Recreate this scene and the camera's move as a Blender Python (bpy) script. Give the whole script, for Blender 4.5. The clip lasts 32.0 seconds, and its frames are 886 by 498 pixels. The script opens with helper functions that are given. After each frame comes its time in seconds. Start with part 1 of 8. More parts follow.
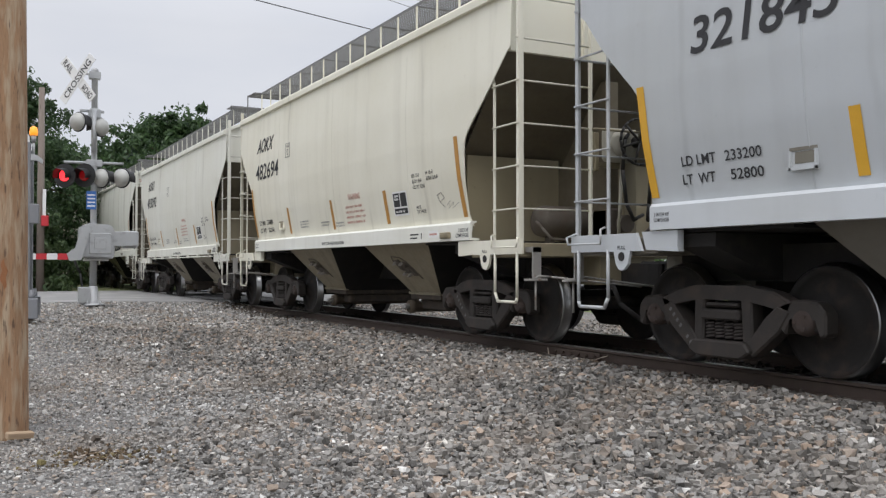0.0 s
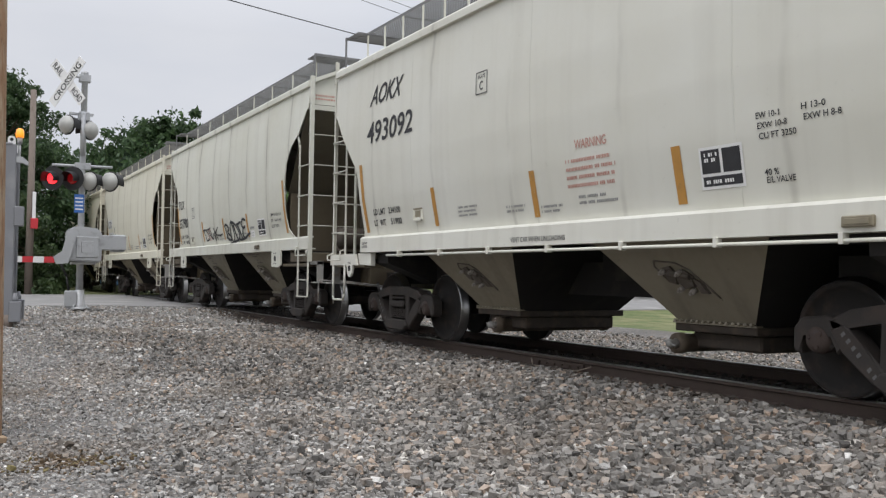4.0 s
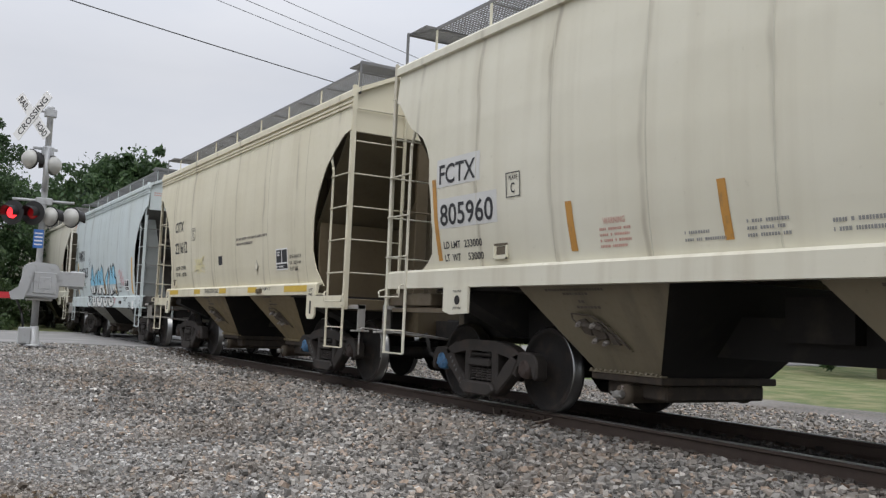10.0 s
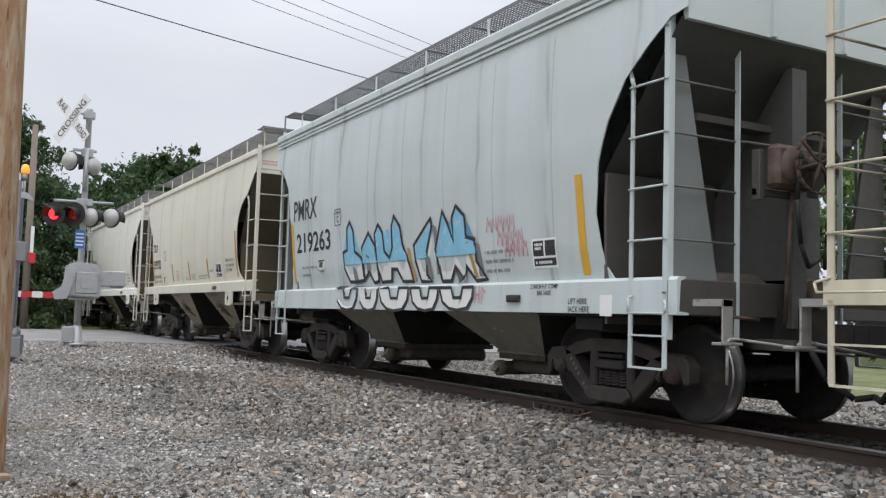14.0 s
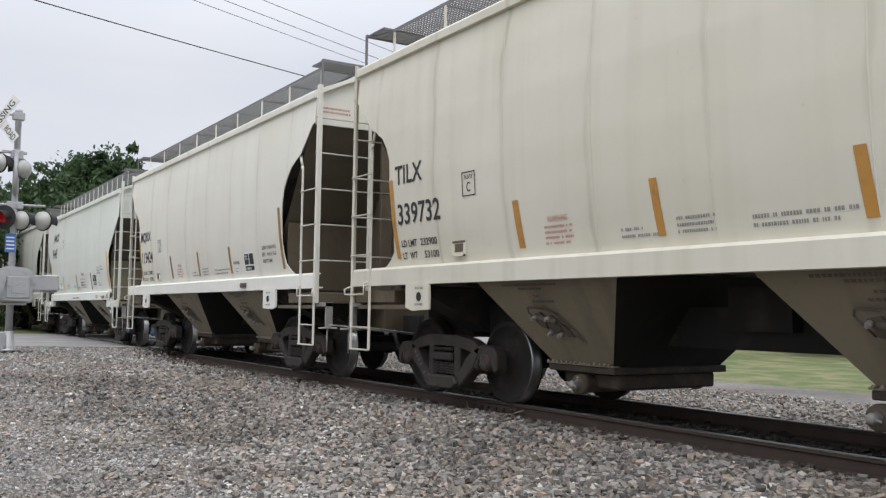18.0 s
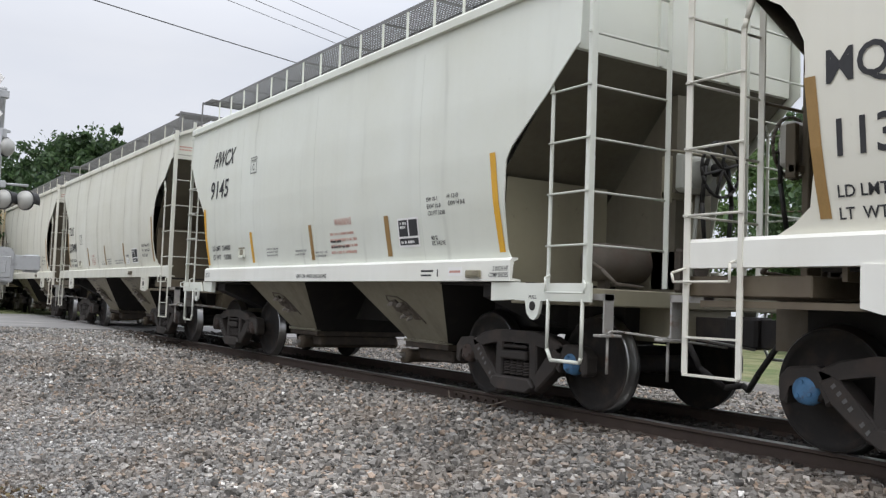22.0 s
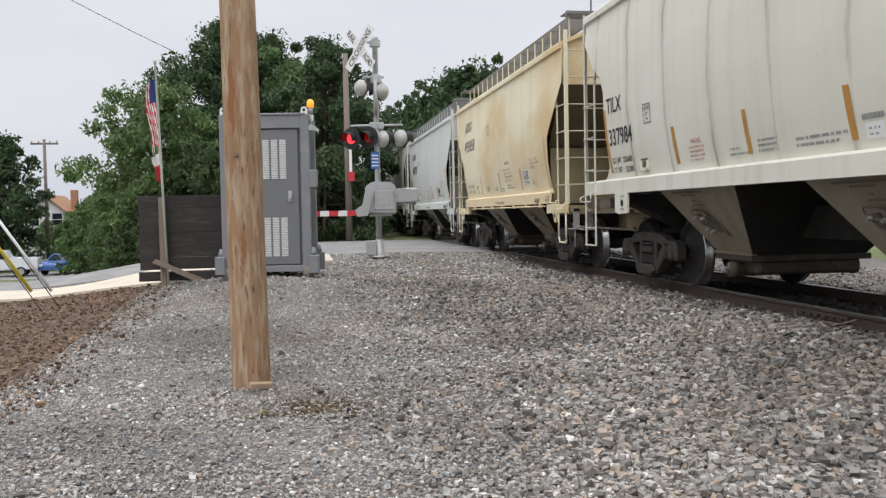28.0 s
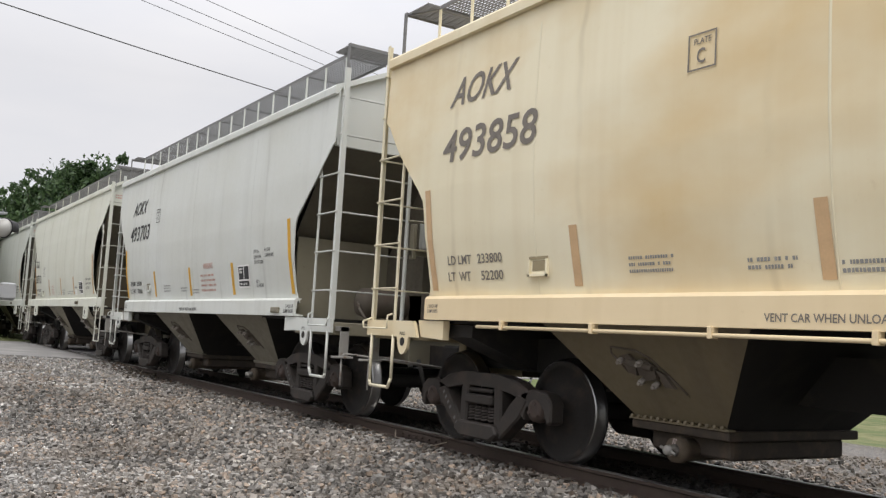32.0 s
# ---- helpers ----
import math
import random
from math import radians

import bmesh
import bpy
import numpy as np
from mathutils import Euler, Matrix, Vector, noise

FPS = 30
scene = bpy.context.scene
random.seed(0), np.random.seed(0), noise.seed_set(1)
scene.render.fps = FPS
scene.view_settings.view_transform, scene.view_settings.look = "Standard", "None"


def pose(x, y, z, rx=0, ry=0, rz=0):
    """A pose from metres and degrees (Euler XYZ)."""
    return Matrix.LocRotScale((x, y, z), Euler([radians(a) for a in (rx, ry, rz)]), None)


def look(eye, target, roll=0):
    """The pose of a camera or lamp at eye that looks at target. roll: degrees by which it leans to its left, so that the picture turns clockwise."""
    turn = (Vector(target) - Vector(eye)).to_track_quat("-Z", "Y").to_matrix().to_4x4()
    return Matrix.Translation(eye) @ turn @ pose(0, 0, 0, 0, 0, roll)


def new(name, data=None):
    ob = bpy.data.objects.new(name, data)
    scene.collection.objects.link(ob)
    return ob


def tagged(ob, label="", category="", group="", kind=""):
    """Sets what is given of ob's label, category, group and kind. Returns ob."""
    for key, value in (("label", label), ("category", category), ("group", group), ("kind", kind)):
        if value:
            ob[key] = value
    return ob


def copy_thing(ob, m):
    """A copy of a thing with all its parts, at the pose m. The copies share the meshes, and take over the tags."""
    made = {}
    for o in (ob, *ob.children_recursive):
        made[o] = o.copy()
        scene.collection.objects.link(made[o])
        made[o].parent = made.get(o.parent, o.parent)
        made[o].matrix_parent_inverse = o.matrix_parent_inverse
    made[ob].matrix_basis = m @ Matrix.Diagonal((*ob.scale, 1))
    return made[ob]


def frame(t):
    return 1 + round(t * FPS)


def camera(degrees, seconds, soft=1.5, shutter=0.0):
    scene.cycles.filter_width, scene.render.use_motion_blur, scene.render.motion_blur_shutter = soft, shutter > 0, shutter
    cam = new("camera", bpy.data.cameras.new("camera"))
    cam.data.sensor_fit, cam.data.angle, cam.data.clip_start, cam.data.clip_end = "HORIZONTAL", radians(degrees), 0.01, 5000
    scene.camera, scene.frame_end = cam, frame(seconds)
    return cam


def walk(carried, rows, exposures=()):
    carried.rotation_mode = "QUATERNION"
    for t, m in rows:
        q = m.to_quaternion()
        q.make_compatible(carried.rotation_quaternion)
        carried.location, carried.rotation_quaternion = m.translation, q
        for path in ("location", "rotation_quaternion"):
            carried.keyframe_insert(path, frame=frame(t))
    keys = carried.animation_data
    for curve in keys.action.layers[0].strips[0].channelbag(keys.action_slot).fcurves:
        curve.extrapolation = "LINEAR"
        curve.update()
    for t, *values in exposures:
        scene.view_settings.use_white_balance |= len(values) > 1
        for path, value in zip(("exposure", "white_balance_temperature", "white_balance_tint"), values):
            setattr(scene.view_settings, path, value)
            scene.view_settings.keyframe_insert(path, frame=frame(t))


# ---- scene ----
cam = camera(51.78, 32.0, soft=1.32)
PATH = [
    (0, pose(-0.200, 0.169, 0.919, 91.20, -0.04, -27.97)),
    (0.5, pose(-0.059, 0.142, 0.924, 90.01, 0.73, -26.55)),
    (1, pose(-0.032, 0.154, 0.928, 90.86, 0.87, -26.18)),
    (1.5, pose(-0.055, 0.144, 0.918, 90.36, 0.60, -24.67)),
    (2, pose(-0.025, 0.154, 0.911, 88.88, 1.28, -23.82)),
    (2.5, pose(0.006, 0.160, 0.906, 88.56, 1.16, -23.96)),
    (4.5, pose(-0.120, 0.146, 0.935, 92.98, -0.94, -29.16)),
    (5, pose(-0.131, 0.140, 0.941, 93.86, -1.16, -28.75)),
    (5.5, pose(-0.142, 0.145, 0.938, 94.23, -1.58, -28.57)),
    (6, pose(-0.150, 0.143, 0.942, 94.78, -1.95, -28.53)),
    (6.5, pose(-0.165, 0.117, 0.950, 96.04, -2.09, -28.74)),
    (7, pose(-0.155, 0.118, 0.937, 95.10, -1.46, -28.95)),
    (7.5, pose(-0.138, 0.129, 0.921, 92.07, 0.57, -27.97)),
    (8, pose(-0.160, 0.154, 0.929, 92.13, 0.81, -23.19)),
    (8.5, pose(-0.152, 0.172, 0.948, 92.88, -0.17, -22.62)),
    (9, pose(-0.134, 0.156, 0.938, 92.97, -0.30, -26.35)),
    (9.5, pose(-0.157, 0.134, 0.954, 94.64, -1.20, -29.25)),
    (10, pose(-0.168, 0.130, 0.935, 94.70, -2.40, -30.94)),
    (10.5, pose(-0.156, 0.111, 0.931, 93.20, -2.91, -33.13)),
    (11, pose(-0.160, 0.124, 0.919, 90.92, -2.98, -33.38)),
    (11.5, pose(-0.160, 0.130, 0.920, 89.65, -2.75, -32.45)),
    (12, pose(-0.158, 0.150, 0.921, 89.49, -2.83, -32.17)),
    (12.5, pose(-0.170, 0.159, 0.924, 91.93, -2.89, -30.80)),
    (13, pose(-0.177, 0.144, 0.949, 94.83, -2.78, -29.23)),
    (13.5, pose(-0.185, 0.148, 0.949, 94.65, -2.03, -29.48)),
    (14, pose(-0.207, 0.152, 0.946, 94.23, -1.67, -28.77)),
    (14.5, pose(-0.226, 0.151, 0.955, 94.01, -1.62, -27.23)),
    (16.5, pose(-0.180, -0.009, 1.027, 93.08, -1.43, -28.96)),
    (17, pose(-0.164, -0.015, 1.030, 93.77, -0.75, -30.17)),
    (17.5, pose(-0.152, -0.021, 1.032, 94.28, -0.87, -31.43)),
    (18, pose(-0.128, -0.027, 1.029, 94.01, -0.79, -32.10)),
    (18.5, pose(-0.143, -0.020, 1.022, 93.94, -0.99, -31.92)),
    (19, pose(-0.148, -0.030, 1.020, 94.30, -1.08, -31.88)),
    (19.5, pose(-0.133, -0.023, 1.027, 94.04, -1.67, -32.50)),
    (20, pose(-0.145, -0.017, 1.017, 93.90, -2.44, -33.04)),
    (20.5, pose(-0.151, -0.015, 1.016, 94.00, -2.79, -33.49)),
    (21, pose(-0.152, -0.007, 1.019, 93.87, -3.24, -33.94)),
    (21.5, pose(-0.158, -0.008, 1.009, 94.02, -3.27, -34.02)),
    (22, pose(-0.144, -0.015, 1.016, 93.44, -2.16, -33.20)),
    (22.5, pose(-0.116, -0.015, 1.017, 92.91, -1.44, -32.52)),
    (23, pose(-0.126, -0.038, 1.027, 93.68, -1.19, -31.33)),
    (23.5, pose(-0.124, -0.041, 1.026, 94.12, -0.78, -30.05)),
    (24, pose(-0.113, -0.052, 1.034, 94.31, -0.63, -29.05)),
    (24.5, pose(-0.098, -0.070, 1.035, 93.66, -0.60, -26.94)),
    (26.5, pose(-0.043, -0.131, 1.018, 91.77, 0.33, -23.10)),
    (27, pose(0.115, -0.204, 1.007, 89.85, 0.51, -19.91)),
    (27.5, pose(0.485, -0.245, 1.073, 88.98, 0.23, -14.52)),
    (28, pose(0.618, -0.263, 1.122, 87.74, 1.13, -8.77)),
    (28.5, pose(0.641, -0.291, 1.099, 87.00, 1.08, -7.53)),
    (29, pose(0.638, -0.311, 1.103, 87.12, 0.53, -8.80)),
    (29.5, pose(0.642, -0.299, 1.104, 87.05, 0.46, -14.29)),
    (30, pose(0.654, -0.310, 1.130, 88.78, -0.86, -24.07)),
    (30.5, pose(0.621, -0.297, 1.143, 92.60, -1.29, -27.23)),
    (31, pose(0.619, -0.296, 1.150, 94.30, -1.40, -27.61)),
    (31.5, pose(0.588, -0.319, 1.128, 94.53, -2.36, -28.70)),
    (32, pose(0.550, -0.339, 1.096, 95.54, -3.27, -32.53)),
]
walk(cam, PATH, [(0.0, -0.08, 6570, 10), (1.0, 0.04, 6620, 10), (2.0, 0.0, 6570, 10), (5.0, -0.14, 6620, 10), (6.0, -0.02, 6570, 10), (7.0, -0.28, 6520, 10), (8.0, 0.1, 6720, 10), (9.0, -0.06, 6620, 10), (10.0, -0.14, 6570, 10), (11.0, 0.28, 6720, 10),
          (12.0, 0.2, 6970, 11), (13.0, -0.15, 6620, 10), (14.0, -0.01, 6520, 10), (17.0, 0.08, 6520, 10), (19.0, -0.07, 6570, 11), (20.0, 0.03, 6570, 10), (23.0, 0.06, 6520, 10), (24.0, -0.01, 6570, 11), (27.0, 0.17, 6670, 10), (28.0, 0.02, 6670, 10), (29.0, 0.0, 6670, 10), (30.0, 0.13, 6920, 11), (31.0, -0.2, 6920, 11), (32.0, 0.05, 6920, 11)])

# ---- light: bright overcast day ----
world = bpy.data.worlds.new("overcast_sky")
scene.world = world
world.use_nodes = True
wn, wl = world.node_tree.nodes, world.node_tree.links
wn.clear()
sky = wn.new("ShaderNodeTexSky")
sky.sky_type, sky.sun_disc = "NISHITA", False
sky.sun_elevation, sky.sun_rotation = radians(55), radians(200)
sky.air_density, sky.dust_density = 1.0, 3.0
grey = wn.new("ShaderNodeHueSaturation")
grey.inputs["Saturation"].default_value = 0.28
cloud_at = wn.new("ShaderNodeTexCoord")
cloud_scale = wn.new("ShaderNodeMapping")
cloud_scale.inputs["Scale"].default_value = (1.0, 1.0, 3.0)
cloud = wn.new("ShaderNodeTexNoise")
cloud.inputs["Scale"].default_value, cloud.inputs["Detail"].default_value = 2.2, 5.0
cloud_ramp = wn.new("ShaderNodeMapRange")
cloud_ramp.inputs["From Min"].default_value, cloud_ramp.inputs["From Max"].default_value = 0.3, 0.7
cloud_ramp.inputs["To Min"].default_value, cloud_ramp.inputs["To Max"].default_value = 0.0, 1.0
layer = wn.new("ShaderNodeMix")
layer.data_type = "RGBA"
layer.inputs["A"].default_value = (5.9, 6.3, 7.2, 1)
layer.inputs["B"].default_value = (7.2, 7.42, 8.0, 1)
both = wn.new("ShaderNodeMix")
both.data_type = "RGBA"
both.inputs["Factor"].default_value = 0.88
back = wn.new("ShaderNodeBackground")
back.inputs["Strength"].default_value = 0.114
wout = wn.new("ShaderNodeOutputWorld")
wl.new(cloud_at.outputs["Generated"], cloud_scale.inputs["Vector"])
wl.new(cloud_scale.outputs["Vector"], cloud.inputs["Vector"])
wl.new(cloud.outputs["Fac"], cloud_ramp.inputs["Value"])
wl.new(cloud_ramp.outputs["Result"], layer.inputs["Factor"])
wl.new(sky.outputs["Color"], grey.inputs["Color"])
wl.new(grey.outputs["Color"], both.inputs["A"])
wl.new(layer.outputs["Result"], both.inputs["B"])
# an overcast sky is brightest overhead
up = wn.new("ShaderNodeSeparateXYZ")
lift = wn.new("ShaderNodeMapRange")
lift.inputs["From Min"].default_value, lift.inputs["From Max"].default_value = 0.25, 1.0
lift.inputs["To Min"].default_value, lift.inputs["To Max"].default_value = 1.0, 2.65
dome = wn.new("ShaderNodeVectorMath")
dome.operation = "SCALE"
wl.new(cloud_at.outputs["Generated"], up.inputs["Vector"])
wl.new(up.outputs["Z"], lift.inputs["Value"])
wl.new(both.outputs["Result"], dome.inputs[0])
wl.new(lift.outputs["Result"], dome.inputs["Scale"])
wl.new(dome.outputs["Vector"], back.inputs["Color"])
wl.new(back.outputs["Background"], wout.inputs["Surface"])

sun = new("sun", bpy.data.lights.new("sun", "SUN"))
sun.data.energy, sun.data.angle, sun.data.color = 1.1, radians(35), (1.0, 0.97, 0.92)
sun.matrix_world = look((-20, -30, 60), (0, 0, 0))

# ---- materials ----
def rgb(c):
    return (c[0], c[1], c[2], 1.0)


def material(name, base, rough=0.7, metal=0.0, vary=0.25, scale=3.0, fine=60.0, bump=0.2, depth=0.01,
             stain=None, stain_at=(0.55, 0.75), stretch=(1, 1, 1), emit=None, per_piece=0.0, crack=None):
    """A worn surface: two scales of variation, an optional stain colour with its own shape, fine relief."""
    m = bpy.data.materials.new(name)
    m.use_nodes = True
    n, l = m.node_tree.nodes, m.node_tree.links
    bsdf = n["Principled BSDF"]
    bsdf.inputs["Roughness"].default_value, bsdf.inputs["Metallic"].default_value = rough, metal
    at = n.new("ShaderNodeTexCoord")
    mp = n.new("ShaderNodeMapping")
    mp.inputs["Scale"].default_value = stretch
    l.new(at.outputs["Object"], mp.inputs["Vector"])
    big, small = n.new("ShaderNodeTexNoise"), n.new("ShaderNodeTexNoise")
    big.inputs["Scale"].default_value, big.inputs["Detail"].default_value = scale, 6.0
    small.inputs["Scale"].default_value, small.inputs["Detail"].default_value = fine, 4.0
    for t in (big, small):
        l.new(mp.outputs["Vector"], t.inputs["Vector"])
    tone = n.new("ShaderNodeMix")
    tone.data_type = "RGBA"
    tone.inputs["A"].default_value = rgb([v * (1 - vary) for v in base])
    tone.inputs["B"].default_value = rgb([min(1, v * (1 + vary)) for v in base])
    mixed = n.new("ShaderNodeMath")
    mixed.operation = "MULTIPLY_ADD"
    mixed.inputs[1].default_value = 0.35
    l.new(small.outputs["Fac"], mixed.inputs[0])
    share = n.new("ShaderNodeMath")
    share.operation = "MULTIPLY"
    share.inputs[1].default_value = 0.65
    l.new(big.outputs["Fac"], share.inputs[0])
    l.new(share.outputs[0], mixed.inputs[2])
    l.new(mixed.outputs[0], tone.inputs["Factor"])
    colour = tone.outputs["Result"]
    if stain:
        st = n.new("ShaderNodeTexNoise")
        st.inputs["Scale"].default_value, st.inputs["Detail"].default_value = scale * 1.7, 8.0
        st.noise_dimensions = "4D"
        st.inputs["W"].default_value = 3.7
        l.new(mp.outputs["Vector"], st.inputs["Vector"])
        mr = n.new("ShaderNodeMapRange")
        mr.inputs["From Min"].default_value, mr.inputs["From Max"].default_value = stain_at
        l.new(st.outputs["Fac"], mr.inputs["Value"])
        over = n.new("ShaderNodeMix")
        over.data_type = "RGBA"
        over.inputs["B"].default_value = rgb(stain)
        l.new(mr.outputs["Result"], over.inputs["Factor"])
        l.new(colour, over.inputs["A"])
        colour = over.outputs["Result"]
    if crack:
        ck = n.new("ShaderNodeTexNoise")
        ck.inputs["Scale"].default_value, ck.inputs["Detail"].default_value = 4.5, 3.0
        l.new(mp.outputs["Vector"], ck.inputs["Vector"])
        cm = n.new("ShaderNodeMapRange")
        cm.inputs["From Min"].default_value, cm.inputs["From Max"].default_value = 0.62, 0.70
        cm.inputs["To Max"].default_value = 0.85
        l.new(ck.outputs["Fac"], cm.inputs["Value"])
        cover = n.new("ShaderNodeMix")
        cover.data_type = "RGBA"
        cover.inputs["B"].default_value = rgb(crack)
        l.new(cm.outputs["Result"], cover.inputs["Factor"])
        l.new(colour, cover.inputs["A"])
        colour = cover.outputs["Result"]
    if per_piece:
        info = n.new("ShaderNodeObjectInfo")
        pr = n.new("ShaderNodeMapRange")
        pr.inputs["To Min"].default_value, pr.inputs["To Max"].default_value = 1 - per_piece, 1 + per_piece
        l.new(info.outputs["Random"], pr.inputs["Value"])
        mul = n.new("ShaderNodeVectorMath")
        mul.operation = "SCALE"
        l.new(colour, mul.inputs[0])
        l.new(pr.outputs["Result"], mul.inputs["Scale"])
        colour = mul.outputs["Vector"]
    l.new(colour, bsdf.inputs["Base Color"])
    if bump:
        b = n.new("ShaderNodeBump")
        b.inputs["Strength"].default_value, b.inputs["Distance"].default_value = bump, depth
        l.new(mixed.outputs[0], b.inputs["Height"])
        l.new(b.outputs["Normal"], bsdf.inputs["Normal"])
    if emit:
        bsdf.inputs["Emission Color"].default_value = rgb(emit[:3])
        bsdf.inputs["Emission Strength"].default_value = emit[3]
    return m


def car_paint(name, base, grime, amount=0.5, rust=None, seams=None):
    """Weathered freight car paint: slow tone drift, streaks that run down, flecks."""
    m = bpy.data.materials.new(name)
    m.use_nodes = True
    n, l = m.node_tree.nodes, m.node_tree.links
    bsdf = n["Principled BSDF"]
    bsdf.inputs["Roughness"].default_value = 0.55
    at = n.new("ShaderNodeTexCoord")
    info = n.new("ShaderNodeObjectInfo")

    def noise_at(scale_xyz, scale, detail, w):
        mp = n.new("ShaderNodeMapping")
        mp.inputs["Scale"].default_value = scale_xyz
        l.new(at.outputs["Object"], mp.inputs["Vector"])
        t = n.new("ShaderNodeTexNoise")
        t.noise_dimensions = "4D"
        t.inputs["Scale"].default_value, t.inputs["Detail"].default_value, t.inputs["W"].default_value = scale, detail, w
        l.new(mp.outputs["Vector"], t.inputs["Vector"])
        return t.outputs["Fac"]

    def ranged(v, a, b, c=0.0, d=1.0):
        mr = n.new("ShaderNodeMapRange")
        for key, val in (("From Min", a), ("From Max", b), ("To Min", c), ("To Max", d)):
            mr.inputs[key].default_value = val
        l.new(v, mr.inputs["Value"])
        return mr.outputs["Result"]

    def over(fac, a, b):
        x = n.new("ShaderNodeMix")
        x.data_type = "RGBA"
        l.new(fac, x.inputs["Factor"])
        for sock, val in (("A", a), ("B", b)):
            if isinstance(val, tuple):
                x.inputs[sock].default_value = rgb(val)
            else:
                l.new(val, x.inputs[sock])
        return x.outputs["Result"]

    slow = noise_at((1, 1, 1), 0.7, 4.0, 1.0)
    streak = noise_at((1, 3.2, 0.16), 1.3, 5.0, 2.0)
    fleck = noise_at((1, 1, 1), 14.0, 6.0, 5.0)
    c = over(ranged(slow, 0.35, 0.7), base, tuple(v * k for v, k in zip(base, (0.93, 0.92, 0.89))))
    c = over(ranged(streak, 0.5, 0.85, 0.0, amount * 0.75), c, grime)
    c = over(ranged(fleck, 0.66, 0.78, 0.0, 0.45 * amount), c, tuple(v * 0.7 for v in grime))
    if rust:
        patch = noise_at((1, 0.5, 0.9), 0.8, 5.0, 9.0)
        c = over(ranged(patch, 0.4, 0.62, 0.0, 0.8), c, rust)
    if seams:
        # soot that has run down along each upright weld: (first seam, pitch, strength)
        first, step, much = seams
        sep = n.new("ShaderNodeSeparateXYZ")
        l.new(at.outputs["Object"], sep.inputs["Vector"])
        bend = ranged(noise_at((0, 0.4, 1), 0.9, 2.0, 3.0), 0.3, 0.7, -0.07, 0.07)

        def calc(op, a, b):
            k = n.new("ShaderNodeMath")
            k.operation = op
            for sock, val in zip(k.inputs, (a, b)):
                if isinstance(val, float):
                    sock.default_value = val
                else:
                    l.new(val, sock)
            return k.outputs[0]
        far = calc("PINGPONG", calc("ADD", calc("SUBTRACT", sep.outputs["Y"], first), bend), step / 2)
        broken = ranged(noise_at((1, 0.7, 0.5), 1.6, 4.0, 11.0), 0.38, 0.62)
        c = over(calc("MULTIPLY", ranged(far, 0.012, 0.05, much, 0.0), broken), c, tuple(v * 0.55 for v in grime))
        c = over(calc("MULTIPLY", ranged(far, 0.02, 0.22, much * 0.35, 0.0), broken), c, grime)
    l.new(c, bsdf.inputs["Base Color"])
    dent = noise_at((1, 1, 0.6), 1.1, 2.0, 7.0)
    b = n.new("ShaderNodeBump")
    b.inputs["Strength"].default_value, b.inputs["Distance"].default_value = 0.35, 0.05
    l.new(dent, b.inputs["Height"])
    l.new(b.outputs["Normal"], bsdf.inputs["Normal"])
    l.new(ranged(fleck, 0.3, 0.7, 0.45, 0.7), bsdf.inputs["Roughness"])
    return m


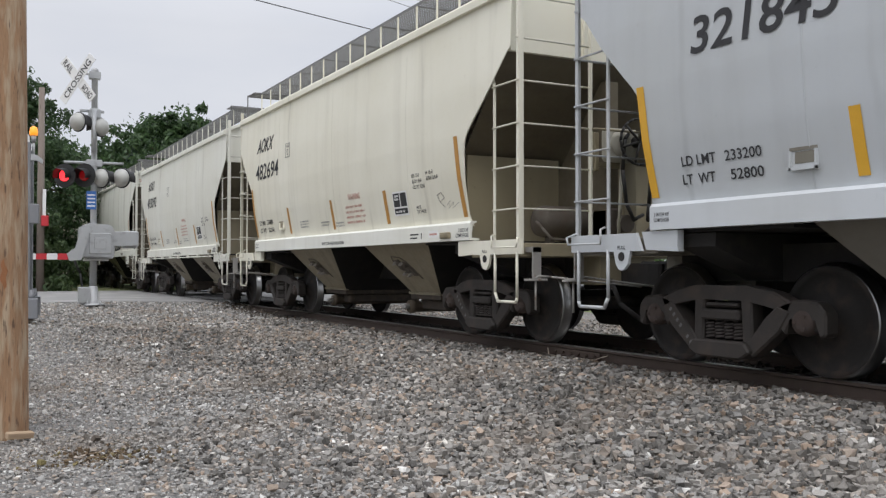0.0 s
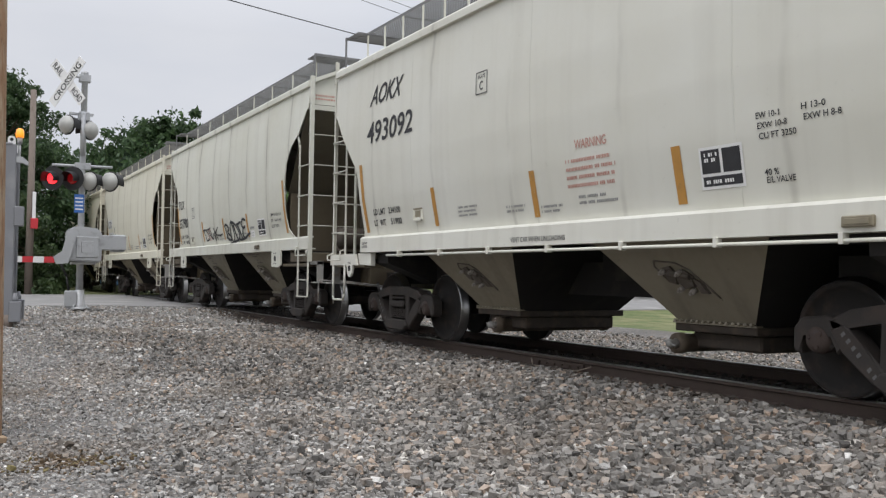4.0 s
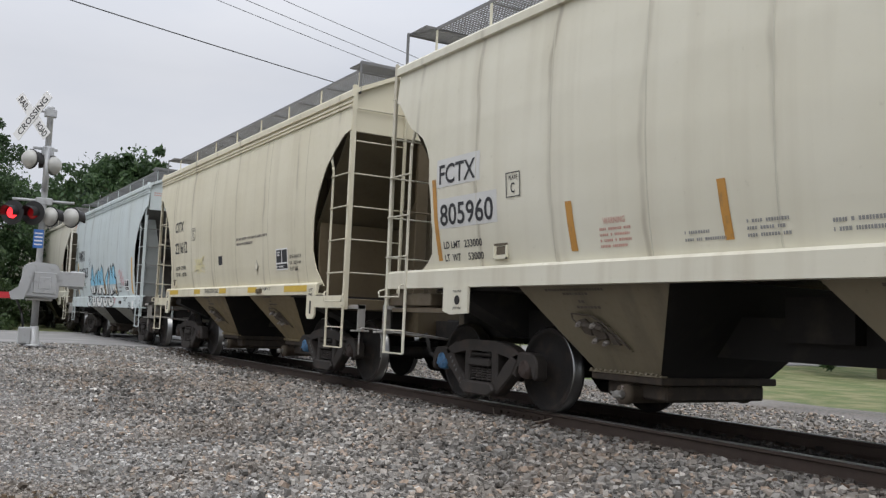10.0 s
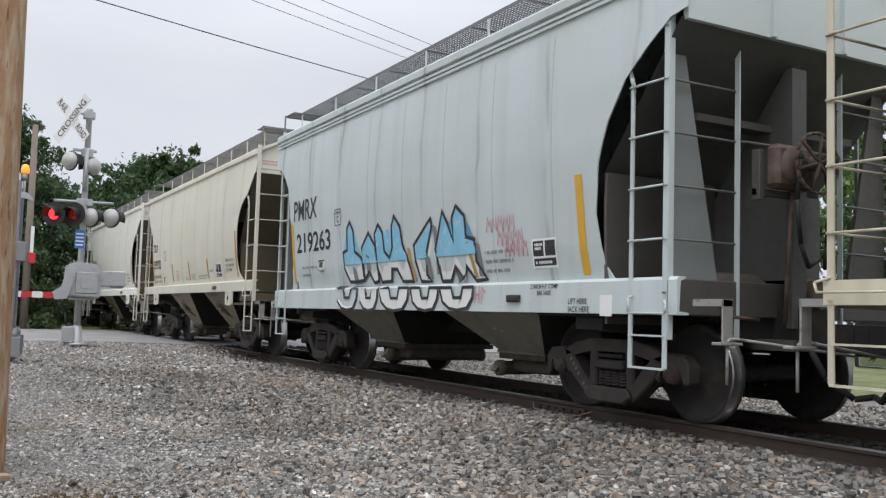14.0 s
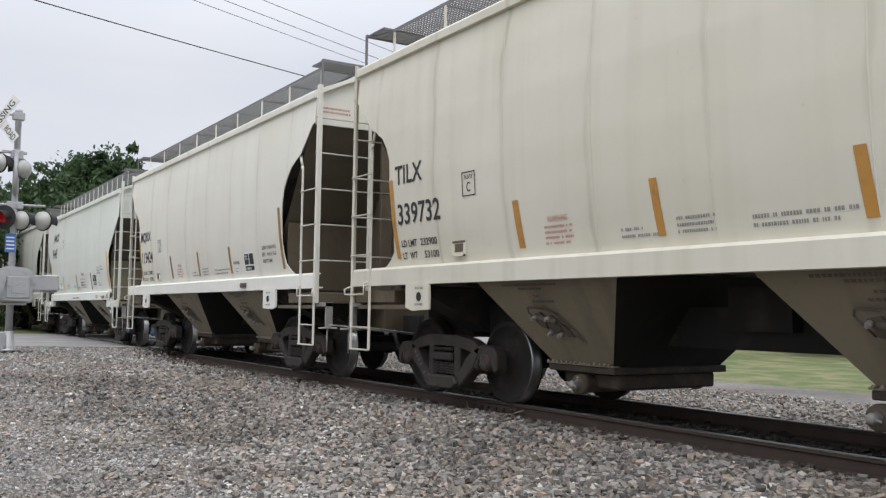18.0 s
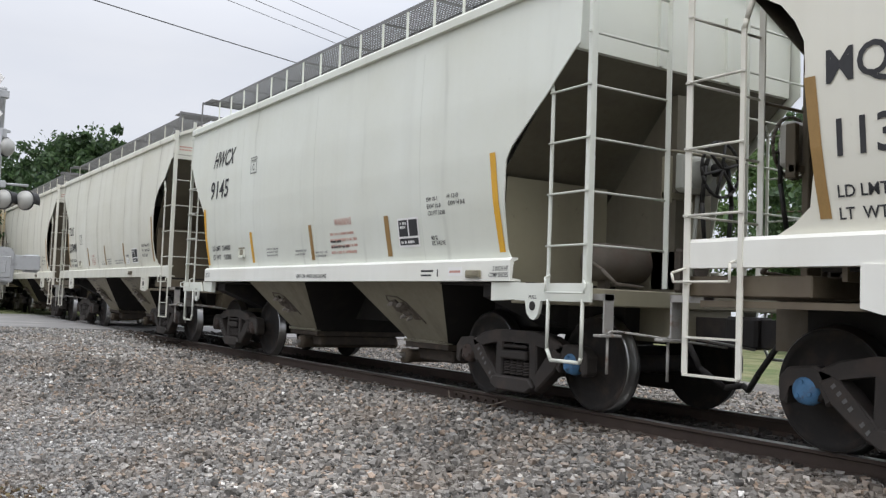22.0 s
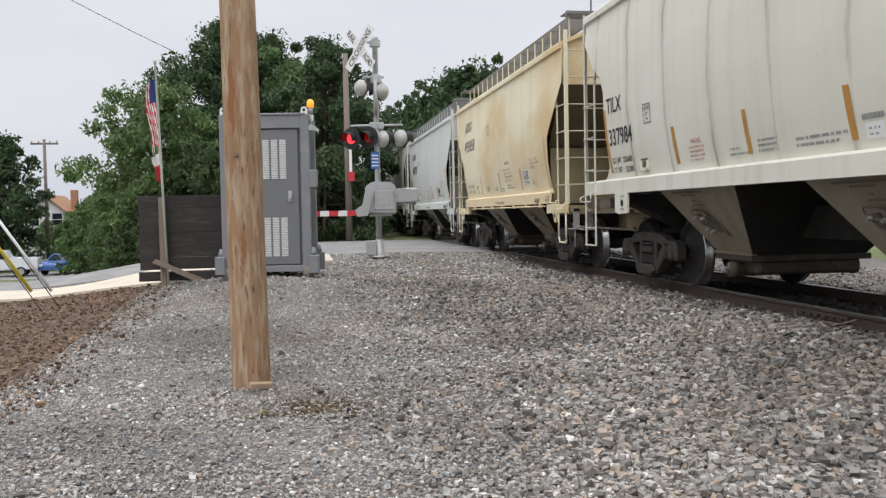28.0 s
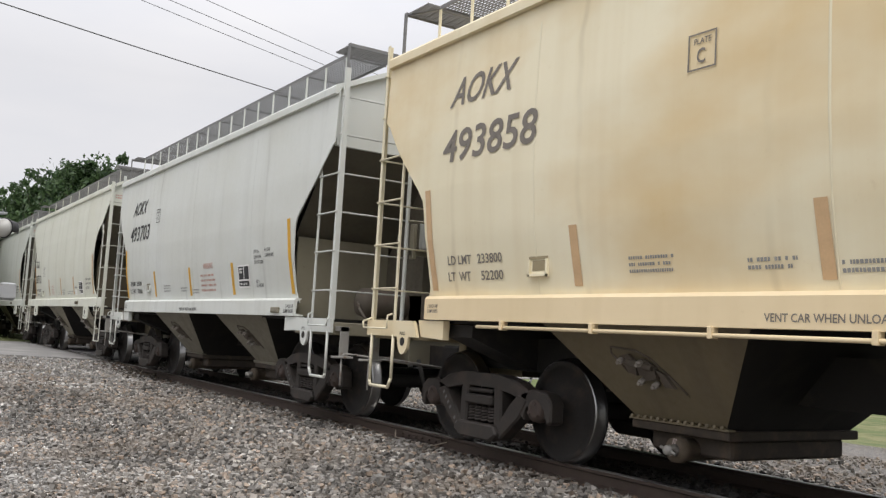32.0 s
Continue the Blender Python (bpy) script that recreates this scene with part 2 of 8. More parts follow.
def stone_mat(name, dark, light, cell, tint=(0.36, 0.27, 0.19), islands=False):
    """Crushed stone: every stone its own grey, some brown, relief between stones."""
    m = bpy.data.materials.new(name)
    m.use_nodes = True
    n, l = m.node_tree.nodes, m.node_tree.links
    bsdf = n["Principled BSDF"]
    bsdf.inputs["Roughness"].default_value = 0.9
    at = n.new("ShaderNodeTexCoord")
    vor = n.new("ShaderNodeTexVoronoi")
    vor.inputs["Scale"].default_value = 1 / cell
    l.new(at.outputs["Object"], vor.inputs["Vector"])
    grain = n.new("ShaderNodeTexNoise")
    grain.inputs["Scale"].default_value, grain.inputs["Detail"].default_value = 90.0, 5.0
    l.new(at.outputs["Object"], grain.inputs["Vector"])
    broad = n.new("ShaderNodeTexNoise")
    broad.inputs["Scale"].default_value, broad.inputs["Detail"].default_value = 0.5, 5.0
    l.new(at.outputs["Object"], broad.inputs["Vector"])
    if islands:
        geo = n.new("ShaderNodeNewGeometry")
        pick = geo.outputs["Random Per Island"]
    else:
        sep = n.new("ShaderNodeSeparateColor")
        l.new(vor.outputs["Color"], sep.inputs["Color"])
        pick = sep.outputs["Red"]
    ramp = n.new("ShaderNodeValToRGB")
    e = ramp.color_ramp.elements
    e[0].color, e[1].color = rgb(dark), rgb(light)
    mid = [(a + b) / 2 for a, b in zip(dark, light)]
    for pos, c in ((0.35, [v * 0.8 for v in mid]), (0.7, mid), (0.90, tint), (0.93, mid), (0.975, light)):
        e.new(pos).color = rgb(c)
    e[len(e) - 1].color = rgb([min(1, v * 1.2) for v in light])
    l.new(pick, ramp.inputs["Fac"])
    tone = n.new("ShaderNodeMapRange")
    tone.inputs["From Min"].default_value, tone.inputs["From Max"].default_value = 0.3, 0.7
    tone.inputs["To Min"].default_value, tone.inputs["To Max"].default_value = 0.72, 1.28
    l.new(broad.outputs["Fac"], tone.inputs["Value"])
    g = n.new("ShaderNodeMapRange")
    g.inputs["To Min"].default_value, g.inputs["To Max"].default_value = 0.7, 1.3
    l.new(grain.outputs["Fac"], g.inputs["Value"])
    k = n.new("ShaderNodeMath")
    k.operation = "MULTIPLY"
    l.new(tone.outputs["Result"], k.inputs[0])
    l.new(g.outputs["Result"], k.inputs[1])
    mul = n.new("ShaderNodeVectorMath")
    mul.operation = "SCALE"
    l.new(ramp.outputs["Color"], mul.inputs[0])
    l.new(k.outputs[0], mul.inputs["Scale"])
    patch = n.new("ShaderNodeTexNoise")
    patch.noise_dimensions = "4D"
    patch.inputs["Scale"].default_value, patch.inputs["Detail"].default_value, patch.inputs["W"].default_value = 0.75, 7.0, 4.2
    l.new(at.outputs["Object"], patch.inputs["Vector"])
    share = n.new("ShaderNodeMapRange")
    for key, val in (("From Min", 0.50), ("From Max", 0.68), ("To Min", 0.0), ("To Max", 0.34)):
        share.inputs[key].default_value = val
    l.new(patch.outputs["Fac"], share.inputs["Value"])
    dirt = n.new("ShaderNodeMix")
    dirt.data_type = "RGBA"
    dirt.inputs["B"].default_value = rgb([v * k for v, k in zip(light, (0.46, 0.36, 0.27))])
    l.new(share.outputs["Result"], dirt.inputs["Factor"])
    l.new(mul.outputs["Vector"], dirt.inputs["A"])
    l.new(dirt.outputs["Result"], bsdf.inputs["Base Color"])
    b = n.new("ShaderNodeBump")
    b.invert = not islands
    b.inputs["Strength"].default_value, b.inputs["Distance"].default_value = (0.5, 0.01) if islands else (1.0, cell * 0.5)
    l.new(grain.outputs["Fac"] if islands else vor.outputs["Distance"], b.inputs["Height"])
    l.new(b.outputs["Normal"], bsdf.inputs["Normal"])
    return m


GRAVEL = stone_mat("gravel_bed", (0.055, 0.052, 0.048), (0.27, 0.26, 0.245), 0.024, (0.26, 0.21, 0.17))
STONES = stone_mat("loose_stone", (0.175, 0.17, 0.162), (0.65, 0.635, 0.605), 0.035, (0.36, 0.29, 0.23), True)
# track bed with the train's shade put into its stone colours
SHADEBED = stone_mat("shaded_track_bed", (0.018, 0.016, 0.015), (0.05, 0.045, 0.04), 0.04, (0.07, 0.05, 0.04))
CHIPS = stone_mat("bark_chips", (0.045, 0.025, 0.016), (0.23, 0.15, 0.095), 0.03, (0.3, 0.2, 0.12), True)
DARKSTONES = stone_mat("shoulder_stone", (0.072, 0.068, 0.063), (0.48, 0.453, 0.415), 0.035, (0.38, 0.29, 0.22), True)
DIRT = stone_mat("brown_crumbs", (0.06, 0.042, 0.028), (0.22, 0.155, 0.09), 0.02, (0.2, 0.17, 0.07), True)
RAILSTONE = stone_mat("rust_stained_ballast", (0.045, 0.038, 0.033), (0.20, 0.175, 0.15), 0.04, (0.17, 0.11, 0.075), True)
# ballast stones darkened to carry the shade under the train
SHADESTONE = stone_mat("shaded_ballast", (0.02, 0.018, 0.016), (0.065, 0.058, 0.052), 0.05, (0.06, 0.045, 0.035), True)
ASPHALT = material("asphalt", (0.22, 0.215, 0.21), 0.92, vary=0.3, scale=0.6, fine=120, bump=0.3, stain=(0.36, 0.35, 0.33), stain_at=(0.5, 0.8))
CONCRETE = material("concrete", (0.58, 0.51, 0.41), 0.9, vary=0.15, scale=0.9, fine=80, bump=0.2, stain=(0.4, 0.36, 0.3))
MULCH = material("mulch", (0.085, 0.05, 0.032), 0.95, vary=0.75, scale=7, fine=70, bump=1.0, depth=0.05, stain=(0.21, 0.15, 0.10), stain_at=(0.5, 0.64))
GRASS = material("grass", (0.10, 0.13, 0.042), 0.95, vary=0.45, scale=0.9, fine=30, bump=1.0, depth=0.08, stain=(0.21, 0.2, 0.1), stain_at=(0.44, 0.64))
# darker copy of the orange tape, dim lighting put into its colour
DIMTAPE = material("dim_lit_tape", (0.30, 0.18, 0.06), 0.5, vary=0.3, scale=8, bump=0.0)
RAIL = material("rusty_rail", (0.07, 0.05, 0.04), 0.75, 0.3, vary=0.4, scale=4, fine=50, bump=0.3, stain=(0.06, 0.04, 0.035))
RAILTOP = material("polished_rail_head", (0.42, 0.41, 0.4), 0.3, 0.9, vary=0.2, scale=3, bump=0.0)
TIE = material("creosoted_tie", (0.035, 0.029, 0.025), 0.95, vary=0.4, scale=3, fine=40, stretch=(1, 6, 6), bump=0.6)
STEELDARK = material("grimy_steel", (0.022, 0.02, 0.019), 0.75, 0.25, vary=0.5, scale=3, fine=40, bump=0.4, stain=(0.05, 0.038, 0.03), stain_at=(0.5, 0.75))
FRAMEDARK = material("cast_steel_frame", (0.041, 0.035, 0.031), 0.7, 0.2, vary=0.45, scale=3, fine=60, bump=0.5, stain=(0.075, 0.055, 0.045), stain_at=(0.5, 0.78))
SPRING = material("rusty_spring", (0.05, 0.042, 0.038), 0.7, 0.3, vary=0.4, scale=8, bump=0.3)
WHEEL = material("wheel_steel", (0.022, 0.0195, 0.018), 0.9, 0.0, vary=0.45, scale=4, fine=30, bump=0.3, stain=(0.055, 0.038, 0.03), stain_at=(0.5, 0.75))
TREAD = material("polished_tread", (0.34, 0.34, 0.34), 0.3, 1.0, vary=0.15, scale=5, bump=0.0)
BLUECAP = material("blue_bearing_cap", (0.07, 0.18, 0.33), 0.6, vary=0.4, scale=12, stain=(0.06, 0.05, 0.05))
RUSTCAP = material("rusty_bearing_cap", (0.055, 0.038, 0.031), 0.8, vary=0.4, scale=12, stain=(0.06, 0.05, 0.05))
# near-black: shade below the car body is put into this colour
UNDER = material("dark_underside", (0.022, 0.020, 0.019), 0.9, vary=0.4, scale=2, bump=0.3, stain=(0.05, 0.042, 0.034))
LEVER = material("worn_galvanized_rod", (0.34, 0.33, 0.31), 0.6, 0.3, vary=0.3, scale=6, bump=0.1, stain=(0.2, 0.12, 0.08))
GRATE = material("galvanized_grating", (0.2, 0.2, 0.2), 0.6, 0.5, vary=0.2, scale=3, bump=0.0)
BLACK = material("black_lettering", (0.03, 0.03, 0.033), 0.7, vary=0.5, scale=10, bump=0.0)
FADEDINK = material("worn_black_lettering", (0.19, 0.17, 0.15), 0.7, vary=0.4, scale=10, bump=0.0)
RUSTYGEAR = material("rusty_brake_gear", (0.095, 0.06, 0.045), 0.85, vary=0.5, scale=3, fine=30, bump=0.4, stain=(0.17, 0.14, 0.12), stain_at=(0.5, 0.7))
GREYMARK = material("faded_lettering", (0.27, 0.27, 0.265), 0.7, vary=0.3, scale=10, bump=0.0)
REDMARK = material("faded_red_lettering", (0.54, 0.30, 0.25), 0.7, vary=0.3, scale=10, bump=0.0)
BROWNMARK = material("red_brown_lettering", (0.30, 0.17, 0.12), 0.7, vary=0.4, scale=14, bump=0.0)
STENCIL = material("worn_white_stencil", (0.13, 0.13, 0.125), 0.8, vary=0.5, scale=30, bump=0.0)
WHITEMARK = material("white_marking", (0.78, 0.78, 0.76), 0.6, vary=0.08, scale=6, bump=0.0)
ORANGE = material("reflective_tape", (0.48, 0.24, 0.05), 0.5, vary=0.2, scale=8, bump=0.0, stain=(0.3, 0.17, 0.06))
YELLOWTAPE = material("yellow_reflective_tape", (0.68, 0.37, 0.03), 0.5, vary=0.15, scale=8, bump=0.0)
SILLYELLOW = material("yellow_sill_band", (0.62, 0.42, 0.06), 0.55, vary=0.2, scale=5, bump=0.0)

# ---- helpers for shapes ----
def part(name, bm, mat, parent=None, label="", smooth=False):
    """Links a bmesh as one mesh object, under a thing or a part."""
    me = bpy.data.meshes.new(name)
    bmesh.ops.recalc_face_normals(bm, faces=bm.faces)
    bm.to_mesh(me)
    bm.free()
    return placed(name, me, mat, parent, label, smooth)


def placed(name, me, mat, parent=None, label="", smooth=False):
    for m in mat if isinstance(mat, (list, tuple)) else [mat]:
        me.materials.append(m)
    if smooth:
        me.polygons.foreach_set("use_smooth", [True] * len(me.polygons))
    ob = new(name, me)
    ob.parent = parent
    return tagged(ob, label)


def again(name, me, parent, m=None):
    """One more object on a mesh that is there already."""
    ob = new(name, me)
    ob.parent = parent
    if m is not None:
        ob.matrix_local = m
    return ob


def thing(name, label, category, m=None, group="", kind=""):
    ob = new(name)
    ob.empty_display_size = 0.2
    if m is not None:
        ob.matrix_world = m
    return tagged(ob, label, category, group, kind)


def box(bm, x0, x1, y0, y1, z0, z1, mat=0, bevel=0.0):
    vs = [bm.verts.new((x, y, z)) for x in (x0, x1) for y in (y0, y1) for z in (z0, z1)]
    fs = [bm.faces.new([vs[i] for i in q]) for q in ((0, 1, 3, 2), (4, 6, 7, 5), (0, 4, 5, 1), (2, 3, 7, 6), (0, 2, 6, 4), (1, 5, 7, 3))]
    for f in fs:
        f.material_index = mat
    if bevel:
        es = list({e for f in fs for e in f.edges})
        for f in bmesh.ops.bevel(bm, geom=es, offset=bevel, segments=1, affect="EDGES")["faces"]:
            f.material_index = mat
    return fs


def prism(bm, poly, axis, a, b, mat=0):
    """A polygon in the plane across an axis (0: given as y,z; 1: x,z; 2: x,y), drawn out from a to b."""
    def at(p, k):
        q = list(p)
        q.insert(axis, k)
        return bm.verts.new(q)
    lo, hi = [at(p, a) for p in poly], [at(p, b) for p in poly]
    fs = [bm.faces.new(lo), bm.faces.new(hi[::-1])]
    for i in range(len(poly)):
        j = (i + 1) % len(poly)
        fs.append(bm.faces.new((lo[i], lo[j], hi[j], hi[i])))
    for f in fs:
        f.material_index = mat
    return fs


def rod(bm, p, q, r, sides=8, r2=None, mat=0):
    """A round bar from p to q, tapered to r2."""
    p, q = Vector(p), Vector(q)
    m = (q - p).to_track_quat("Z", "Y").to_matrix()
    r2 = r if r2 is None else r2
    lo, hi = [], []
    for i in range(sides):
        a = 2 * math.pi * i / sides
        v = m @ Vector((math.cos(a), math.sin(a), 0))
        lo.append(bm.verts.new(p + v * r))
        hi.append(bm.verts.new(q + v * r2))
    fs = [bm.faces.new(lo[::-1]), bm.faces.new(hi)]
    for i in range(sides):
        j = (i + 1) % sides
        f = bm.faces.new((lo[i], lo[j], hi[j], hi[i]))
        f.smooth = True
        fs.append(f)
    for f in fs:
        f.material_index = mat


def path_rod(bm, pts, r, sides=6, mat=0):
    for a, b in zip(pts, pts[1:]):
        rod(bm, a, b, r, sides, mat=mat)


def lathe(bm, axis_at, axis, profile, sides=28, mats=None):
    """Turns (radius, along) pairs round an axis (0, 1 or 2) through a point."""
    rings = []
    for r, k in profile:
        ring = []
        for i in range(sides):
            a = 2 * math.pi * i / sides
            q = [r * math.cos(a), r * math.sin(a)]
            q.insert(axis, k)
            ring.append(bm.verts.new(Vector(axis_at) + Vector(q)))
        rings.append(ring)
    for j in range(len(rings) - 1):
        for i in range(sides):
            k = (i + 1) % sides
            f = bm.faces.new((rings[j][i], rings[j][k], rings[j + 1][k], rings[j + 1][i]))
            f.smooth = True
            f.material_index = mats[j] if mats else 0
    for ring, m in ((rings[0], 0), (rings[-1], -1)):
        f = bm.faces.new(ring)
        f.material_index = mats[m] if mats else 0


def lerp_table(z, table):
    for (a, va), (b, vb) in zip(table, table[1:]):
        if z <= b:
            return va + (vb - va) * max(0.0, (z - a) / (b - a))
    return table[-1][1]


# ---- lettering: all words are made into meshes at once ----
WORDS = {}


def letter_all(words):
    made = []
    for w in words:
        cu = bpy.data.curves.new("word", "FONT")
        cu.body, cu.size, cu.resolution_u, cu.offset = w, 1.0, 3, 0.014
        cu.align_x, cu.align_y = "LEFT", "BOTTOM_BASELINE"
        made.append((w, new("word", cu)))
    deps = bpy.context.evaluated_depsgraph_get()
    deps.update()
    for w, ob in made:
        me = bpy.data.meshes.new_from_object(ob.evaluated_get(deps))
        co = np.zeros(len(me.vertices) * 3)
        me.vertices.foreach_get("co", co)
        co = co.reshape(-1, 3)
        faces = [tuple(p.vertices) for p in me.polygons]
        WORDS[w] = (co[:, :2].copy(), faces)
        bpy.data.objects.remove(ob)
        bpy.data.meshes.remove(me)

# ---- the ground: one sheet ----
XC, RAIL_X = 7.02, 6.27


def smooth01(v):
    v = min(1.0, max(0.0, v))
    return v * v * (3 - 2 * v)


def ground_z(x, y):
    rise = 0.44 * smooth01((y - 9) / 13)
    z = -0.40 + rise
    bank = smooth01((x - 3.2) / 2.6)
    near_track = -0.17 if y < 20 else -0.17 + 0.15 * smooth01((y - 20) / 4)
    z = z + (near_track - z) * bank
    if x > 8.6:
        z = near_track - 0.18 * smooth01((x - 8.6) / 2.0)
    z += 0.27 * math.exp(-((x - 0.1) / 1.7) ** 2 - ((y - 15.2) / 2.2) ** 2)
    left = smooth01((-1.0 - x) / 5.0)
    z -= left * (0.35 + 0.55 * smooth01((y - 10) / 22))
    fall = smooth01((y - 22) / 46) * smooth01((-1.0 - x) / 9)
    if y > 24:
        z = z * (1 - smooth01((y - 24) / 2)) + smooth01((y - 24) / 2) * (0.0 - 0.8 * smooth01((-1.0 - x) / 9))
    return z - 2.0 * fall


def build_ground():
    xs = sorted(set([-400, -200, -100, -60, -40, -30, -25, -20] + [round(-16 + 0.5 * i, 2) for i in range(70)] + [20, 23, 27, 35, 50, 100, 200, 400]))
    ys = sorted(set([-200, -100, -50, -30, -20, -14] + [round(-10 + 0.5 * i, 2) for i in range(110)] + [46, 50, 56, 65, 80, 120, 200, 400, 800]))
    verts, idx = [], {}
    for i, x in enumerate(xs):
        for j, y in enumerate(ys):
            idx[i, j] = len(verts)
            verts.append((x, y, ground_z(x, y) + 0.018 * noise.noise(Vector((x * 0.9, y * 0.9, 0)))))
    faces, mats = [], []
    for i in range(len(xs) - 1):
        for j in range(len(ys) - 1):
            faces.append((idx[i, j], idx[i + 1, j], idx[i + 1, j + 1], idx[i, j + 1]))
            cx, cy = (xs[i] + xs[i + 1]) / 2, (ys[j] + ys[j + 1]) / 2
            edge = cx + 0.45 * noise.noise(Vector((cx, cy * 0.6, 3)))
            # strip below the train takes the bed colour that holds its shade
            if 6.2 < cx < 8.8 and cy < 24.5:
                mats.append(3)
            elif edge > 15.5 or cy > 38.5 or cx < -16 or cy < -6:
                mats.append(2)
            elif edge < -1.9 - 0.10 * (cy - 8) * (1 if cy < 8 else 0.0) + 0.05 * max(0.0, cy - 13):
                mats.append(1)
            else:
                mats.append(0)
    me = bpy.data.meshes.new("ground")
    me.from_pydata(verts, [], faces)
    ob = placed("ground", me, [GRAVEL, MULCH, GRASS, SHADEBED], smooth=True)
    me.polygons.foreach_set("material_index", mats)
    return tagged(ob, "grey crushed stone apron beside the track, dirt bank beyond", "ground", kind="structure")


def sheet(name, label, mat, outline, lift, kind_of, step=0.8, thick=0.12):
    """A paved sheet that follows the ground: (x0, x1 as functions of y)."""
    y0, y1, left, right = outline
    ny, nx = int((y1 - y0) / step) + 1, 26
    verts, faces = [], []
    for j in range(ny + 1):
        y = y0 + (y1 - y0) * j / ny
        for i in range(nx + 1):
            x = left(y) + (right(y) - left(y)) * i / nx
            verts.append((x, y, ground_z(x, y) + lift))
    base = len(verts)
    for j in range(ny):
        for i in range(nx):
            a = j * (nx + 1) + i
            faces.append((a, a + 1, a + nx + 2, a + nx + 1))
    rim = [i for i in range(nx + 1)] + [(j + 1) * (nx + 1) - 1 for j in range(1, ny + 1)] + [ny * (nx + 1) + i for i in range(nx - 1, -1, -1)] + [j * (nx + 1) for j in range(ny - 1, 0, -1)]
    for k, v in enumerate(rim):
        x, y, z = verts[v]
        verts.append((x, y, z - thick))
    for k in range(len(rim)):
        m = (k + 1) % len(rim)
        faces.append((rim[m], rim[k], base + k, base + m))
    me = bpy.data.meshes.new(name)
    me.from_pydata(verts, [], faces)
    return tagged(placed(name, me, mat), label, kind_of, kind="structure")


build_ground()
sheet("road", "worn grey asphalt street crossing the track at grade", ASPHALT, (24.6, 37.5, lambda y: -60.0, lambda y: 5.9), 0.035, "road")
sheet("parking_strip", "worn asphalt beside the street", ASPHALT, (37.4, 73.0, lambda y: -46.0, lambda y: -8.5 - (y - 37.4) * 0.10), 0.03, "road")
sheet("road_far_side", "worn asphalt street on the far side of the track", ASPHALT, (24.6, 37.5, lambda y: 8.2, lambda y: 60.0), 0.035, "road")
sheet("road_between_rails", "asphalt panel between the rails at the crossing", ASPHALT, (24.6, 37.5, lambda y: 6.36, lambda y: 7.70), 0.02, "road")
sheet("pavement", "pale sandy concrete footpath beside the street", CONCRETE, (17.4, 24.55, lambda y: -2.0 - (y - 17.4) * 1.37, lambda y: -0.9 if y < 20.6 else 1.3), 0.05, "pavement", 0.4, thick=0.2)
sheet("pavement_west", "pale sandy concrete footpath beside the street", CONCRETE, (22.3, 24.55, lambda y: -60.0, lambda y: -2.02 - (y - 17.4) * 1.37), 0.05, "pavement", 0.4, thick=0.2)
sheet("kerb", "pale concrete kerb along the parking strip", CONCRETE, (37.6, 73.0, lambda y: -8.48 - (y - 37.4) * 0.10, lambda y: -7.9 - (y - 37.4) * 0.10), 0.10, "kerb", thick=0.25)


# ---- track ----
def build_rail(name, x):
    prof = [(-0.07, -0.17), (0.07, -0.17), (0.07, -0.155), (0.012, -0.13), (0.012, -0.045), (0.036, -0.035), (0.036, -0.008), (0.028, 0.0), (-0.028, 0.0), (-0.036, -0.008), (-0.036, -0.035), (-0.012, -0.045), (-0.012, -0.13), (-0.07, -0.155)]
    bm = bmesh.new()
    fs = prism(bm, [(x + a, b) for a, b in prof], 1, -60, 160)
    for f in fs[2:]:
        zs = [v.co.z for v in f.verts]
        if min(zs) > -0.01:
            f.material_index = 1
    rail = part(name, bm, [RAIL, RAILTOP])
    return tagged(rail, "rusty steel rail with a polished head", "rail", "rails of the track", "structure")


BONDWIRE = material("bond_wire_steel", (0.3, 0.25, 0.2), 0.6, 0.4, vary=0.3, scale=10, bump=0.0)
near_rail = build_rail("rail", RAIL_X)
far_rail = build_rail("rail", 2 * XC - RAIL_X)
for rail_ob, side in ((near_rail, -1), (far_rail, 1)):
    rx = RAIL_X if side < 0 else 2 * XC - RAIL_X
    for jy in (-3.0, 8.95, 20.9):
        bm = bmesh.new()
        box(bm, rx - 0.045 if side < 0 else rx + 0.02, rx - 0.02 if side < 0 else rx + 0.045, jy - 0.46, jy + 0.46, -0.125, -0.05, bevel=0.006)
        for k in range(6):
            yk = jy - 0.38 + 0.152 * k
            rod(bm, (rx + side * 0.045, yk, -0.088), (rx + side * 0.075, yk, -0.088), 0.014, 6)
        part("joint_bar", bm, RAIL, rail_ob, "bolted joint bar")
        if side < 0:
            bm = bmesh.new()
            path_rod(bm, [(rx - 0.05, jy - 0.62, -0.06), (rx - 0.12, jy - 0.45, -0.12), (rx - 0.16, jy, -0.135), (rx - 0.14, jy + 0.4, -0.125), (rx - 0.05, jy + 0.56, -0.06)], 0.008)
            part("bond_wire", bm, BONDWIRE, rail_ob, "thin rail bond wire")

tie_mesh = None
